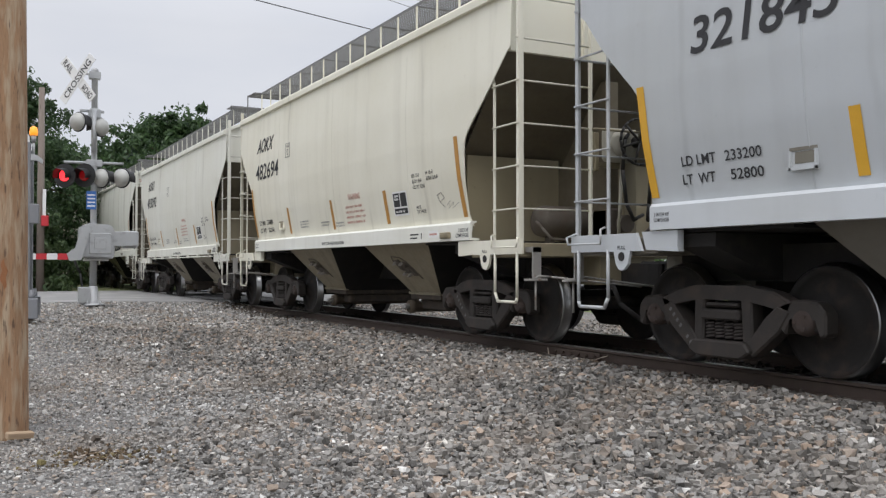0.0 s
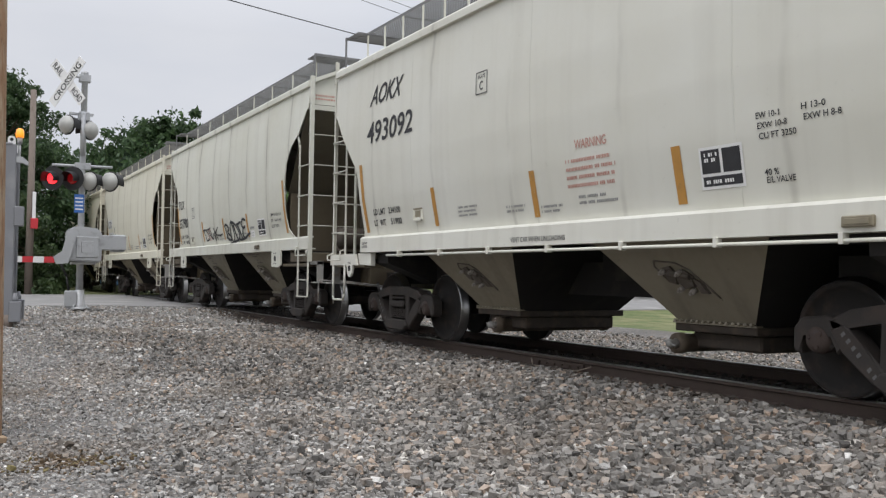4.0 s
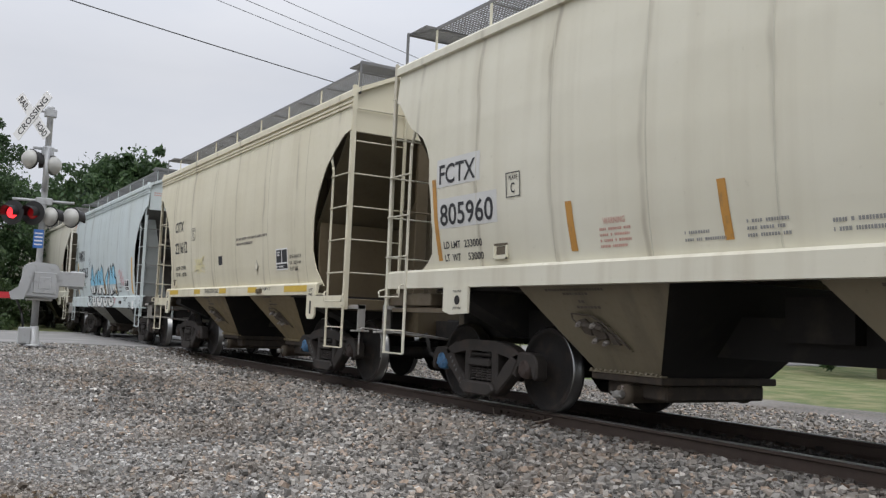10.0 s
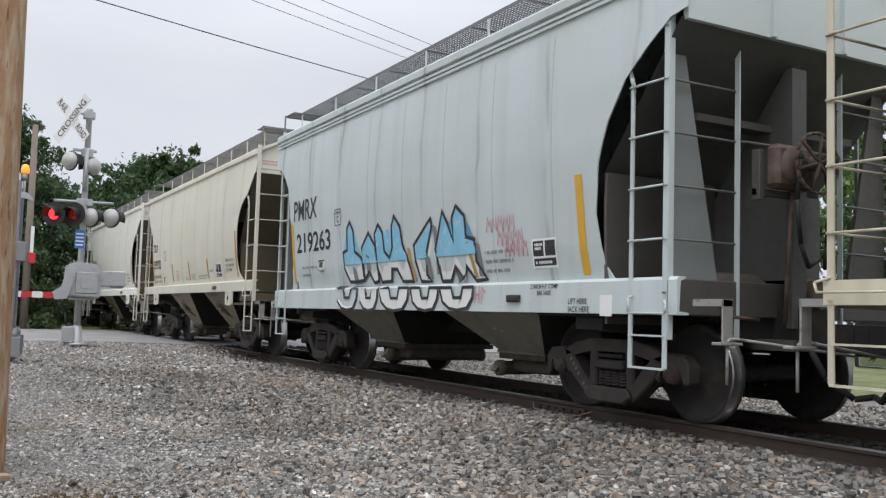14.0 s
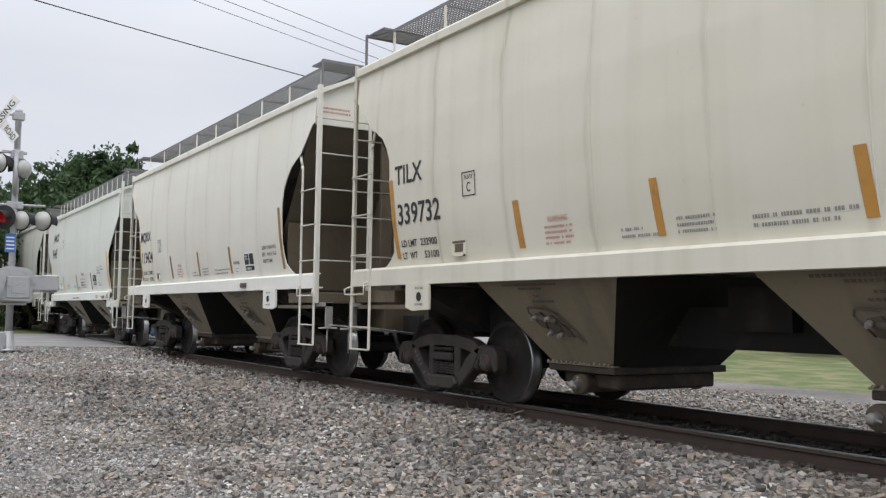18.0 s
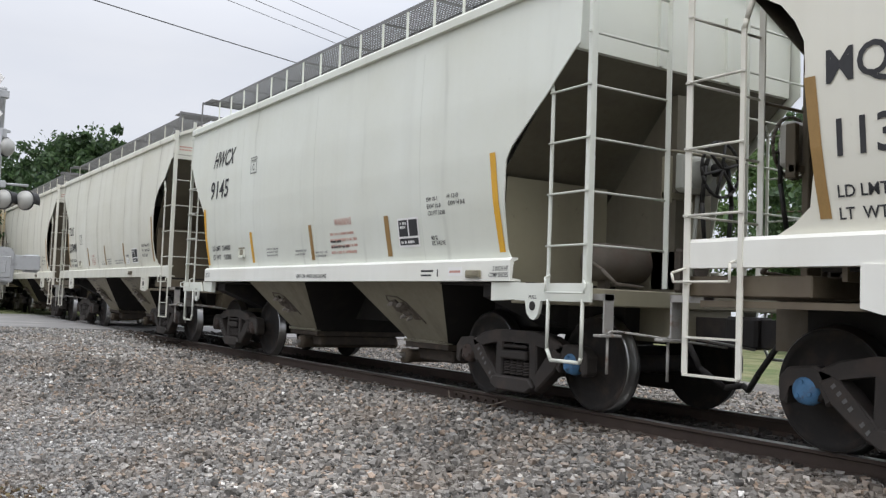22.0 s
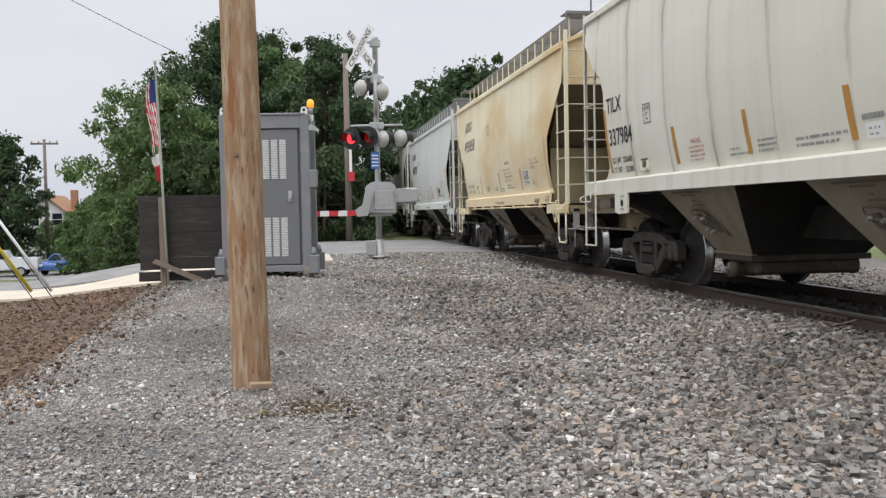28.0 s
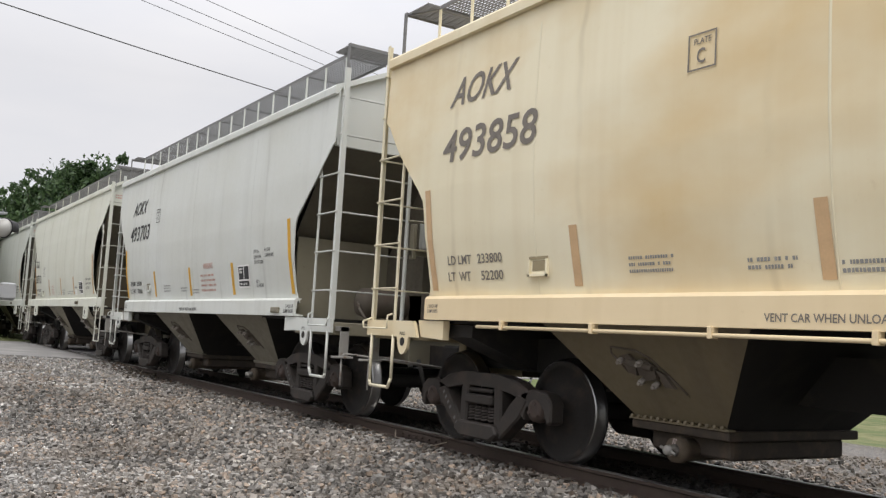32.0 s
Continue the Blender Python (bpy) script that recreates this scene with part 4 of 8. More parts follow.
def bracket_bolt(bm):
    rod(bm, (0, 0, 0), (-0.055, 0, -0.03), 0.026, 6)
    rod(bm, (-0.05, 0, -0.028), (-0.075, 0, -0.04), 0.015, 6)


def rung(bm, p, q):
    """A round rung, flattened and bolted at both ends."""
    p, q = Vector(p), Vector(q)
    d = (q - p).normalized()
    path_rod(bm, [p - d * 0.03, q + d * 0.03], 0.0115, 6)
    for e in (p, q):
        rod(bm, e - Vector((0.02, 0.02, 0)), e + Vector((0.02, 0.02, 0)), 0.011, 5)


def add_ladders(car, spec, mat, key):
    """At each corner: a side ladder, an end ladder round the corner, and a sill step."""
    zt = 4.42
    light = spec["kind"] == "A"
    z0 = spec["sill"][0] - (0.03 if light else 0.22)
    ox, ex = 1.60, spec["end_x"]
    rung_mat = spec["rungmat"]
    wide, thin = (0.024, 0.012) if light else (0.030, 0.014)
    for s in (-1, 1):
        for e in (-1, 1):
            yo, yi = e * spec["stile"], e * spec["inner"]
            def corner(bm):
                box(bm, s * ox - thin / 2, s * ox + thin / 2, yo - wide, yo + wide, z0, zt)
                box(bm, min(s * ox, s * (ox - 0.06)), max(s * ox, s * (ox - 0.06)), yo + e * wide - 0.006, yo + e * wide + 0.006, z0, zt)
            lad = again("ladder", shared(("corner_stile", key, e, s), corner, mat), car)
            tagged(lad, "painted steel corner ladder")
            tall = 3.08 if light else 3.2
            def inner(bm):
                box(bm, s * ox - 0.01, s * ox + 0.01, yi - wide * 0.7, yi + wide * 0.7, 1.2 if light else 0.55, tall)
                path_rod(bm, [(s * ox, yi, tall - 0.02), (s * ox, yi - e * 0.02, tall + 0.05), (s * ox, yi - e * 0.09, tall + 0.22)], 0.022)
            again("stile", shared(("side_stile", key, e, s), inner, mat), lad)
            again("stile", shared(("end_stile", key, e, s), lambda bm: (box(bm, s * ex - 0.025, s * ex + 0.025, yo - 0.01, yo + 0.01, z0, zt), box(bm, s * ex - 0.025, s * ex - 0.013, yo - 0.05, yo - 0.01, z0, zt)), mat), lad)
            n = int((zt - spec["rung0"]) / spec["pitch"])
            for k in range(n + 1):
                z = spec["rung0"] + spec["pitch"] * k
                again("rung", shared(("end_rung", key, e, s), lambda bm: rung(bm, (s * ox, yo, 0), (s * ex, yo, 0)), rung_mat), lad, pose(0, 0, z))
                if z < tall and (k or light):
                    again("rung", shared(("side_rung", key, e, s), lambda bm: rung(bm, (s * (ox + 0.014), yo, 0), (s * (ox + 0.014), yi, 0)), mat if spec["kind"] == "P" else rung_mat), lad, pose(0, 0, z))
            def step(bm):
                if light:
                    path_rod(bm, [(s * ox, yo - e * 0.02, 1.10), (s * ox, yo - e * 0.02, 0.58), (s * ox, yo - e * 0.04, 0.53), (s * ox, yi + e * 0.07, 0.53), (s * ox, yi + e * 0.01, 0.63), (s * ox, yi + e * 0.01, 1.10)], 0.019)
                else:
                    for y in (yo, yi):
                        box(bm, s * ox - 0.008, s * ox + 0.008, y - 0.025, y + 0.025, 0.54, z0 + 0.05)
                    box(bm, s * ox - 0.03, s * ox + 0.012, min(yo, yi), max(yo, yi), 0.525, 0.543)
                    box(bm, s * ox - 0.02, s * ox + 0.012, min(yo, yi), max(yo, yi), 0.82, 0.836)
            again("sill_step", shared(("sill_step", key, e, s), step, mat), lad)
            zg = spec["sill"][0] - (0.02 if spec["kind"] != "P" else -0.1)
            again("grab_iron", shared(("grab_iron", key, e, s), lambda bm: path_rod(bm, [(s * (ox + 0.01), yi + e * 0.04, zg + 0.07), (s * (ox + 0.07), yi + e * 0.04, zg + 0.05), (s * (ox + 0.07), yi + e * 0.04, zg - 0.09), (s * (ox + 0.07), yo + e * 0.07, zg - 0.09), (s * (ox + 0.07), yo + e * 0.09, zg - 0.02), (s * (ox + 0.01), yo, zg + 0.02)], 0.011), mat), lad)


def add_running_board(car, spec, mat, key):
    z = spec["walk_z"]
    y1 = 5.16
    def grate(bm):
        """Expanded metal: thin bars lengthwise, crossed by short ties."""
        for s in (-1, 1):
            for k in range(15):
                x = s * (0.73 + 0.041 * k)
                box(bm, x - 0.004, x + 0.004, -y1, y1, z - 0.014, z)
            n = int(2 * y1 / 0.075)
            for k in range(n + 1):
                y = -y1 + 2 * y1 * k / n
                box(bm, min(s * 0.72, s * 1.31), max(s * 0.72, s * 1.31), y - 0.007, y + 0.007, z - 0.012, z - 0.003)
        for e in (-1, 1):
            for k in range(12):
                y = e * (y1 + 0.01 + 0.038 * k)
                box(bm, -1.48, 1.48, y - 0.006, y + 0.006, z - 0.022, z)
            for k in range(30):
                x = -1.47 + 0.1 * k
                box(bm, x - 0.005, x + 0.005, min(e * y1, e * (y1 + 0.42)), max(e * y1, e * (y1 + 0.42)), z - 0.018, z - 0.004)
    def rim(bm):
        for s in (-1, 1):
            for k in range(9):
                y = -y1 + 2 * y1 * k / 8
                box(bm, min(s * 0.72, s * 1.30), max(s * 0.72, s * 1.30), y - 0.012, y + 0.012, z - 0.05, z - 0.03)
            for x in (0.72, 1.31):
                box(bm, s * x - 0.008, s * x + 0.008, -y1, y1, z - 0.04, z + 0.004)
        for e in (-1, 1):
            box(bm, -1.5, 1.5, e * (y1 + 0.45) - 0.008, e * (y1 + 0.45) + 0.008, z - 0.04, z + 0.004)
            for s in (-1, 1):
                box(bm, s * 1.5 - 0.006, s * 1.5 + 0.006, e * (y1 + 0.45) - 0.03, e * (y1 + 0.45) + 0.03, 4.30, z)
                rod(bm, (s * 1.31, e * y1, z - 0.03), (s * 1.5, e * (y1 + 0.45), z - 0.03), 0.012, 6)
    board = again("running_board", shared(("running_board_rim", z), rim, [GRATE]), car)
    tagged(board, "roof walkway of open steel grating")
    again("grating", shared(("grating", z), grate, GRATE), board)
    n = spec["posts"]
    for s in (-1, 1):
        for k in range(n):
            y = -y1 + 2 * y1 * k / (n - 1)
            again("post", shared(("post", key, s), lambda bm: box(bm, s * 1.31 - 0.006, s * 1.31 + 0.006, -0.022, 0.022, 4.28, z), mat), board, pose(0, y, 0))


def end_parts(car, spec, mat, key):
    zt, zs = spec["side"][-1][0], spec["sill"][0]
    lo, foot = spec["slope"]
    for e in (-1, 1):
        def panel(bm):
            w = side_x(spec, zt) - 0.02
            prism(bm, [(-1.56, lo), (1.56, lo), (w, zt - 0.03), (0.9, zt + 0.29), (0.5, zt + 0.4), (0, zt + 0.43), (-0.5, zt + 0.4), (-0.9, zt + 0.29), (-w, zt - 0.03)], 1, min(e * 5.50, e * 5.56), max(e * 5.50, e * 5.56))
            for k in (-0.5, 0.5):
                box(bm, k - 0.03, k + 0.03, min(e * 5.56, e * 5.60), max(e * 5.56, e * 5.60), lo, zt - 0.05)
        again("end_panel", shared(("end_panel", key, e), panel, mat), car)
        def slope(bm):
            wt, wb = side_x(spec, 3.6) - 0.03, side_x(spec, zs + 0.25) - 0.04
            zb = zs + 0.15
            rings = []
            for y, z, w in ((e * 5.52, lo + 0.02, wt), (e * (5.52 + foot) / 2, (lo + zb) / 2 + 0.02, (wt + wb) / 2), (e * foot, zb, wb)):
                rings.append([bm.verts.new(q) for q in ((-w, y, z), (w, y, z), (w, y - e * 0.02, z - 0.02), (-w, y - e * 0.02, z - 0.02))])
            for q, r in zip(rings, rings[1:]):
                for i in range(4):
                    j = (i + 1) % 4
                    bm.faces.new((q[i], q[j], r[j], r[i]))
            bm.faces.new(rings[0])
            bm.faces.new(rings[-1])
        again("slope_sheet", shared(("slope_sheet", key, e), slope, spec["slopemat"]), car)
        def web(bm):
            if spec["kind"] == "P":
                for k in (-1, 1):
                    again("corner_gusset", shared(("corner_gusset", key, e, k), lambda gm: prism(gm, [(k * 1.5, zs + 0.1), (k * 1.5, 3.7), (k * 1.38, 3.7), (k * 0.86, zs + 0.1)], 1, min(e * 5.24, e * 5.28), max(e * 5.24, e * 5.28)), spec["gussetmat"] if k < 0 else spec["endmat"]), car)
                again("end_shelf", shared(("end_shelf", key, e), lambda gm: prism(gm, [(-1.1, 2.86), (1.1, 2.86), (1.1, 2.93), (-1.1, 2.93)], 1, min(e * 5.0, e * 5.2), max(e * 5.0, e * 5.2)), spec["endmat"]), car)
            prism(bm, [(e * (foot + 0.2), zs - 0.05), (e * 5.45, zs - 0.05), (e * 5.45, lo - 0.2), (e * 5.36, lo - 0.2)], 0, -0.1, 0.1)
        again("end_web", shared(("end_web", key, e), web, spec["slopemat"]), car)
        for s in (-1, 1):
            def cross(bm):
                w = side_x(spec, 1.7) - 0.05
                top = zs + 0.15 + (4.40 - foot) / (5.52 - foot) * (lo - zs - 0.13) - 0.03
                poly = [(s * 0.1, zs - 0.1), (s * w, zs - 0.1), (s * (w + 0.03), 2.1), (s * (w + 0.02), top), (s * 0.1, top)]
                prism(bm, poly, 1, min(e * 4.40, e * 4.44), max(e * 4.40, e * 4.44))
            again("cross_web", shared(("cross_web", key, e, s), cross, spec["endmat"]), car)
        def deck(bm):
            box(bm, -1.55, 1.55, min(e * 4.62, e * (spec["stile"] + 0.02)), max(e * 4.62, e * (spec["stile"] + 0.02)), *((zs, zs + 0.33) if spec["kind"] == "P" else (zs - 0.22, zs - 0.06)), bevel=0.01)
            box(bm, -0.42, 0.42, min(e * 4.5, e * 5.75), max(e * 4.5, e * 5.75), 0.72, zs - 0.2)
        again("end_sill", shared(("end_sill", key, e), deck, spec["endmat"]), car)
        def rail(bm):
            z = spec["rung0"] + spec["pitch"] * {"T": 3, "A": 2, "C": 3, "P": 3}[spec["kind"]]
            path_rod(bm, [(-spec["end_x"], e * spec["stile"], z), (-spec["end_x"] + 0.08, e * (spec["stile"] + 0.05), z), (spec["end_x"] - 0.08, e * (spec["stile"] + 0.05), z), (spec["end_x"], e * spec["stile"], z)], 0.016)
            for x, w in ((-0.31, 0.10), (0.11, 0.05)) if spec["kind"] in "TC" else ():
                box(bm, x - w, x + w, min(e * 5.46, e * 5.53), max(e * 5.46, e * 5.53), zs - 0.06, lo + 0.1, bevel=0.01)
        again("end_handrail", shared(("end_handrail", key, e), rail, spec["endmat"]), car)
        def coupler(bm):
            prism(bm, [(-0.10, 0.72), (0.10, 0.72), (0.10, 0.98), (-0.10, 0.98)], 1, min(e * 5.7, e * 6.2), max(e * 5.7, e * 6.2))
            box(bm, -0.17, 0.10, min(e * 6.15, e * 6.36), max(e * 6.15, e * 6.36), 0.70, 1.0, bevel=0.03)
        again("coupler", shared(("coupler", e), coupler, STEELDARK), car)
        def hose(bm):
            path_rod(bm, [(-0.3, e * 5.8, 0.78), (-0.32, e * 6.0, 0.5), (-0.2, e * 6.2, 0.33), (-0.1, e * 6.34, 0.36)], 0.028, 8)
        again("air_hose", shared(("air_hose", e), hose, UNDER), car)
        def lever(bm):
            y = e * 5.98
            path_rod(bm, [(-1.5, y, 0.45), (-1.5, y, 0.80), (-1.46, y, 0.83), (-1.30, y, 0.82), (-0.15, y + e * 0.2, 0.70)], 0.013)
            box(bm, -1.52, -1.40, min(e * 5.93, e * 5.95), max(e * 5.93, e * 5.95), 0.80, 1.16, bevel=0.005)
            box(bm, -1.62, -1.36, min(e * 5.92, e * 6.02), max(e * 5.92, e * 6.02), 0.775, 0.80, bevel=0.005)
            box(bm, -1.52, -1.40, min(e * 5.6, e * 5.95), max(e * 5.6, e * 5.95), 1.10, 1.16)
        again("uncoupling_lever", shared(("uncoupling_lever", e), lever, LEVER), car)
    b = spec["brake_end"]
    xw, zw = {"A": (0.09, 2.46), "T": (-0.08, 2.54)}.get(spec["kind"], (-0.25, 2.45))
    def brake(bm):
        yw = b * 5.86
        ring = [(xw + 0.28 * math.cos(math.pi * k / 10), yw, zw + 0.28 * math.sin(math.pi * k / 10)) for k in range(21)]
        path_rod(bm, ring, 0.017, 6)
        for k in range(3):
            a = math.pi * k / 3 + 0.3
            path_rod(bm, [(xw + 0.28 * math.cos(a), yw, zw + 0.28 * math.sin(a)), (xw, yw + b * 0.02, zw), (xw - 0.28 * math.cos(a), yw, zw - 0.28 * math.sin(a))], 0.016)
        lathe(bm, (xw, b * 5.80, zw), 1, [(0.05, -0.08), (0.07, 0.0), (0.05, 0.09)], 14)
    wheel = again("hand_brake", shared(("hand_brake", key), brake, HOSEBLACK if spec["kind"] == "A" else spec["gearmat"]), car)
    def housing(bm):
        lathe(bm, (xw - 0.16, b * 5.68, zw - 0.02), 1, [(0.06, -0.12), (0.17, -0.09), (0.19, 0.0), (0.16, 0.09), (0.05, 0.11)], 18)
        box(bm, xw - 0.38, xw + 0.12, min(b * 5.58, b * 5.74), max(b * 5.58, b * 5.74), zw - 0.24, zw + 0.17, bevel=0.04)
        rod(bm, (xw - 0.10, b * 5.66, zw - 0.24), (xw - 0.10, b * 5.58, zs - 0.05), 0.022, 7)
    again("gear_housing", shared(("gear_housing", key), housing, spec["housingmat"]), wheel)
    def stand(bm):
        box(bm, xw - 0.02, xw + 0.18, min(b * 5.52, b * 5.60), max(b * 5.52, b * 5.60), zs - 0.1, zw - 0.15, bevel=0.01)
        box(bm, xw - 0.46, xw - 0.40, min(b * 5.5, b * 5.6), max(b * 5.5, b * 5.6), zw - 0.35, zw + 0.12, bevel=0.008)
        box(bm, xw - 0.46, xw + 0.18, min(b * 5.5, b * 5.56), max(b * 5.5, b * 5.56), zw - 0.30, zw - 0.24)
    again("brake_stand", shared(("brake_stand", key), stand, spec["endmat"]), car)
    for k in (0, 1):
        def hose_loop(bm):
            dx = 0.22 * k
            path_rod(bm, [(xw - 0.1 + dx, b * 5.78, zw + 0.10), (xw - 0.2 + dx * 1.5, b * 5.84, zw + 0.02), (xw - 0.22 + dx * 2, b * 5.82, zw - 0.35), (xw - 0.15 + dx * 1.6, b * 5.80, zw - 0.75), (xw - 0.02 + dx, b * 5.78, zw - 0.95), (xw + 0.16 + dx, b * 5.74, zw - 0.88)], 0.024, 7)
        again("brake_chain", shared(("brake_chain", key, k), hose_loop, HOSEBLACK), wheel)
    y, z = b * 4.95, zs + 0.24
    def tank(bm):
        lathe(bm, (-0.2, y, z), 0, [(0.05, -0.62), (0.18, -0.57), (0.2, -0.5), (0.2, 0.45), (0.18, 0.52), (0.05, 0.56)], 18)
        for x in (-0.6, 0.15):
            box(bm, x - 0.03, x + 0.03, y - 0.06, y + 0.06, zs - 0.06, z - 0.15)
    again("air_tank", shared(("air_tank", key), tank, DULLGEAR), car)
    again("control_valve", shared(("control_valve", key), lambda bm: (box(bm, -0.1, 0.3, min(b * 5.1, b * 5.5), max(b * 5.1, b * 5.5), zs - 0.05, zs + 0.40, bevel=0.03), lathe(bm, (0.1, b * 5.55, zs + 0.2), 1, [(0.11, -0.08), (0.12, 0.0), (0.08, 0.06)], 12)), spec["gearmat"]), car)
    again("brake_pipe", shared(("brake_pipe", key), lambda bm: path_rod(bm, [(-0.8, y, z), (-0.95, b * 5.3, z - 0.1), (-0.95, b * 5.5, zs), (-0.6, b * 5.5, zs - 0.02)], 0.018), spec["gearmat"]), car)


def sill_parts(car, spec, mat, key, sill_mat):
    z0, z1 = spec["sill"]
    y1 = spec["sill_end"]
    for s in (-1, 1):
        def sill(bm):
            x = s * 1.60
            prof = [(x, z0), (x, z1 - 0.03), (s * 1.57, z1), (s * 1.50, z1), (s * 1.50, z1 - 0.02), (s * 1.555, z1 - 0.04), (s * 1.57, z0 + 0.03), (s * 1.46, z0 + 0.02), (s * 1.46, z0)]
            prism(bm, prof, 1, -y1, y1)
        again("side_sill", shared(("side_sill", key, s), sill, sill_mat), car)
        for e in (-1, 1) if spec["kind"] != "P" else ():
            def pad(bm):
                x0, x1 = min(s * 1.58, s * 1.612), max(s * 1.58, s * 1.612)
                if spec["kind"] == "A":
                    prism(bm, [(e * 4.84, 1.25), (e * 5.86, 1.25), (e * 5.86, 1.08), (e * 5.17, 1.08), (e * 5.14, 0.96), (e * 5.10, 0.91), (e * 5.06, 0.895), (e * 5.01, 0.91), (e * 4.96, 0.96), (e * 4.93, 1.08), (e * 4.76, 1.08)], 0, x0, x1)
                    lathe(bm, (s * 1.615, e * 5.05, 1.03), 0, [(0.045, -0.003), (0.045, 0.003)], 12, [1])
                    prism(bm, [(e * 4.32, z0 - 0.01), (e * 4.80, z0 - 0.01), (e * 4.74, 1.09), (e * 4.32, 1.07)], 0, min(s * 1.5, s * 1.575), max(s * 1.5, s * 1.575))
                elif spec["kind"] == "C":
                    prism(bm, [(e * 4.24, z1 - 0.05), (e * 4.56, z1 - 0.05), (e * 4.56, z0 - 0.32), (e * 4.5, z0 - 0.38), (e * 4.3, z0 - 0.38), (e * 4.24, z0 - 0.32)], 0, x0, x1)
                    prism(bm, [(e * 4.37, z0 - 0.1), (e * 4.43, z0 - 0.1), (e * 4.43, z0 - 0.3), (e * 4.37, z0 - 0.3)], 0, s * 1.613 - 0.002, s * 1.613 + 0.002, 1)
                    box(bm, x0, x1 - 0.01, min(e * 4.56, e * 5.66), max(e * 4.56, e * 5.66), z0 - 0.2, z0 - 0.02)
                else:
                    prism(bm, [(e * 3.68, z0 + 0.01), (e * 4.22, z0 + 0.01), (e * 4.22, z0 - 0.28), (e * 4.06, z0 - 0.32), (e * 3.68, z0 - 0.30)], 0, x0, x1)
                    lathe(bm, (s * 1.615, e * 3.9, z0 - 0.15), 0, [(0.055, -0.003), (0.055, 0.003)], 12, [1])
                    box(bm, min(s * 1.3, s * 1.56), max(s * 1.3, s * 1.56), min(e * 4.22, e * 5.6), max(e * 4.22, e * 5.6), z0 - 0.30, z0 - 0.25, 2)
            again("jacking_pad", shared(("jacking_pad", key, s, e), pad, [sill_mat if spec["kind"] != "A" else mat, UNDER, spec["endmat"]]), car)
    def spine(bm):
        box(bm, -0.2, 0.2, -5.6, 5.6, 0.72, 1.12)
        for e in (-1, 1):
            box(bm, -0.62, 0.62, min(e * 3.1, e * 5.3), max(e * 3.1, e * 5.3), 0.80, 1.14)
        box(bm, -0.35, 0.35, -0.35, 0.35, 0.9, 1.3)
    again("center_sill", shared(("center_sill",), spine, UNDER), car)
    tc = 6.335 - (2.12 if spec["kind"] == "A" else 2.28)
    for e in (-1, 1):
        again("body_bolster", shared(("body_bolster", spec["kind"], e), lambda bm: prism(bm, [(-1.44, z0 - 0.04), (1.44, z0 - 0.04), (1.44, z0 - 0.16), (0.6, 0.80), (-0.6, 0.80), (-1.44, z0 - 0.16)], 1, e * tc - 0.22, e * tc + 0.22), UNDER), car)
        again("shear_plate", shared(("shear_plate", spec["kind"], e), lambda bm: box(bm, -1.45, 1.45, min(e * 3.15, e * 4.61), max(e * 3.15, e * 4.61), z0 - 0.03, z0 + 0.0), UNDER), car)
    for yc in (-1.9, 1.9):
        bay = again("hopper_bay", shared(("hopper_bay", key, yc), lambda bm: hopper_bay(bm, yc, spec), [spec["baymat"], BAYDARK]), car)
        again("outlet_gate", shared(("outlet_gate", yc), lambda bm: gate_frame(bm, yc), GATEBROWN), bay)
        at_tube = pose(0, yc + (0.42 if yc < 0 else -0.05), 0.31)
        tagged(again("discharge_tube", shared(("discharge_tube",), gate_tube, GATETAN), bay, at_tube), "tan rusty discharge tube")
        again("tube_cap", shared(("tube_cap",), tube_cap, LEVER), bay, at_tube)
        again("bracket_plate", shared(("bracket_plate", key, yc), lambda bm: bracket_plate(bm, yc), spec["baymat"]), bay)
        again("bracket_rim", shared(("bracket_rim", yc), lambda bm: bracket_rim(bm, yc), BRACKET), bay)
        again("clamp", shared(("clamp", yc), lambda bm: bracket_clamp(bm, yc), BRACKET), bay)
        for u, v in ((0.27, 1.01), (0.06, 1.0), (0.14, 0.85), (0.0, 0.83)):
            again("bolt", shared(("bracket_bolt",), bracket_bolt, BOLTWORN), bay, Matrix.Translation(on_bay(0.03, yc + u, v)))
        def print_rows(bm):
            rnd = random.Random(int(yc * 10))
            for z, y0, y1 in ((1.32, 0.62, -0.28), (1.28, 0.36, -0.02), (1.205, 0.17, 0.12), (1.15, 0.24, -0.10)):
                y = y0
                while y > y1:
                    w = rnd.uniform(0.02, 0.05)
                    bm.faces.new([bm.verts.new(on_bay(0.006, yc + a, b)) for a, b in ((y, z), (y - w, z), (y - w, z + 0.024), (y, z + 0.024))])
                    y -= w + 0.012
        tagged(again("small_print", shared(("bay_print", yc), print_rows, BRACKET), bay), kind="stuff")
        if yc > 0:
            again("seal_tag", shared(("seal_tag",), lambda bm: prism(bm, [(yc - 0.07, 0.40), (yc - 0.03, 0.40), (yc - 0.02, 0.33), (yc + 0.01, 0.25), (yc - 0.05, 0.27)], 0, -0.90, -0.894), TAGPINK), bay)
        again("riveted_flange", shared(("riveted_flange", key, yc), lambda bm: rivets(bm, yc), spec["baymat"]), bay)


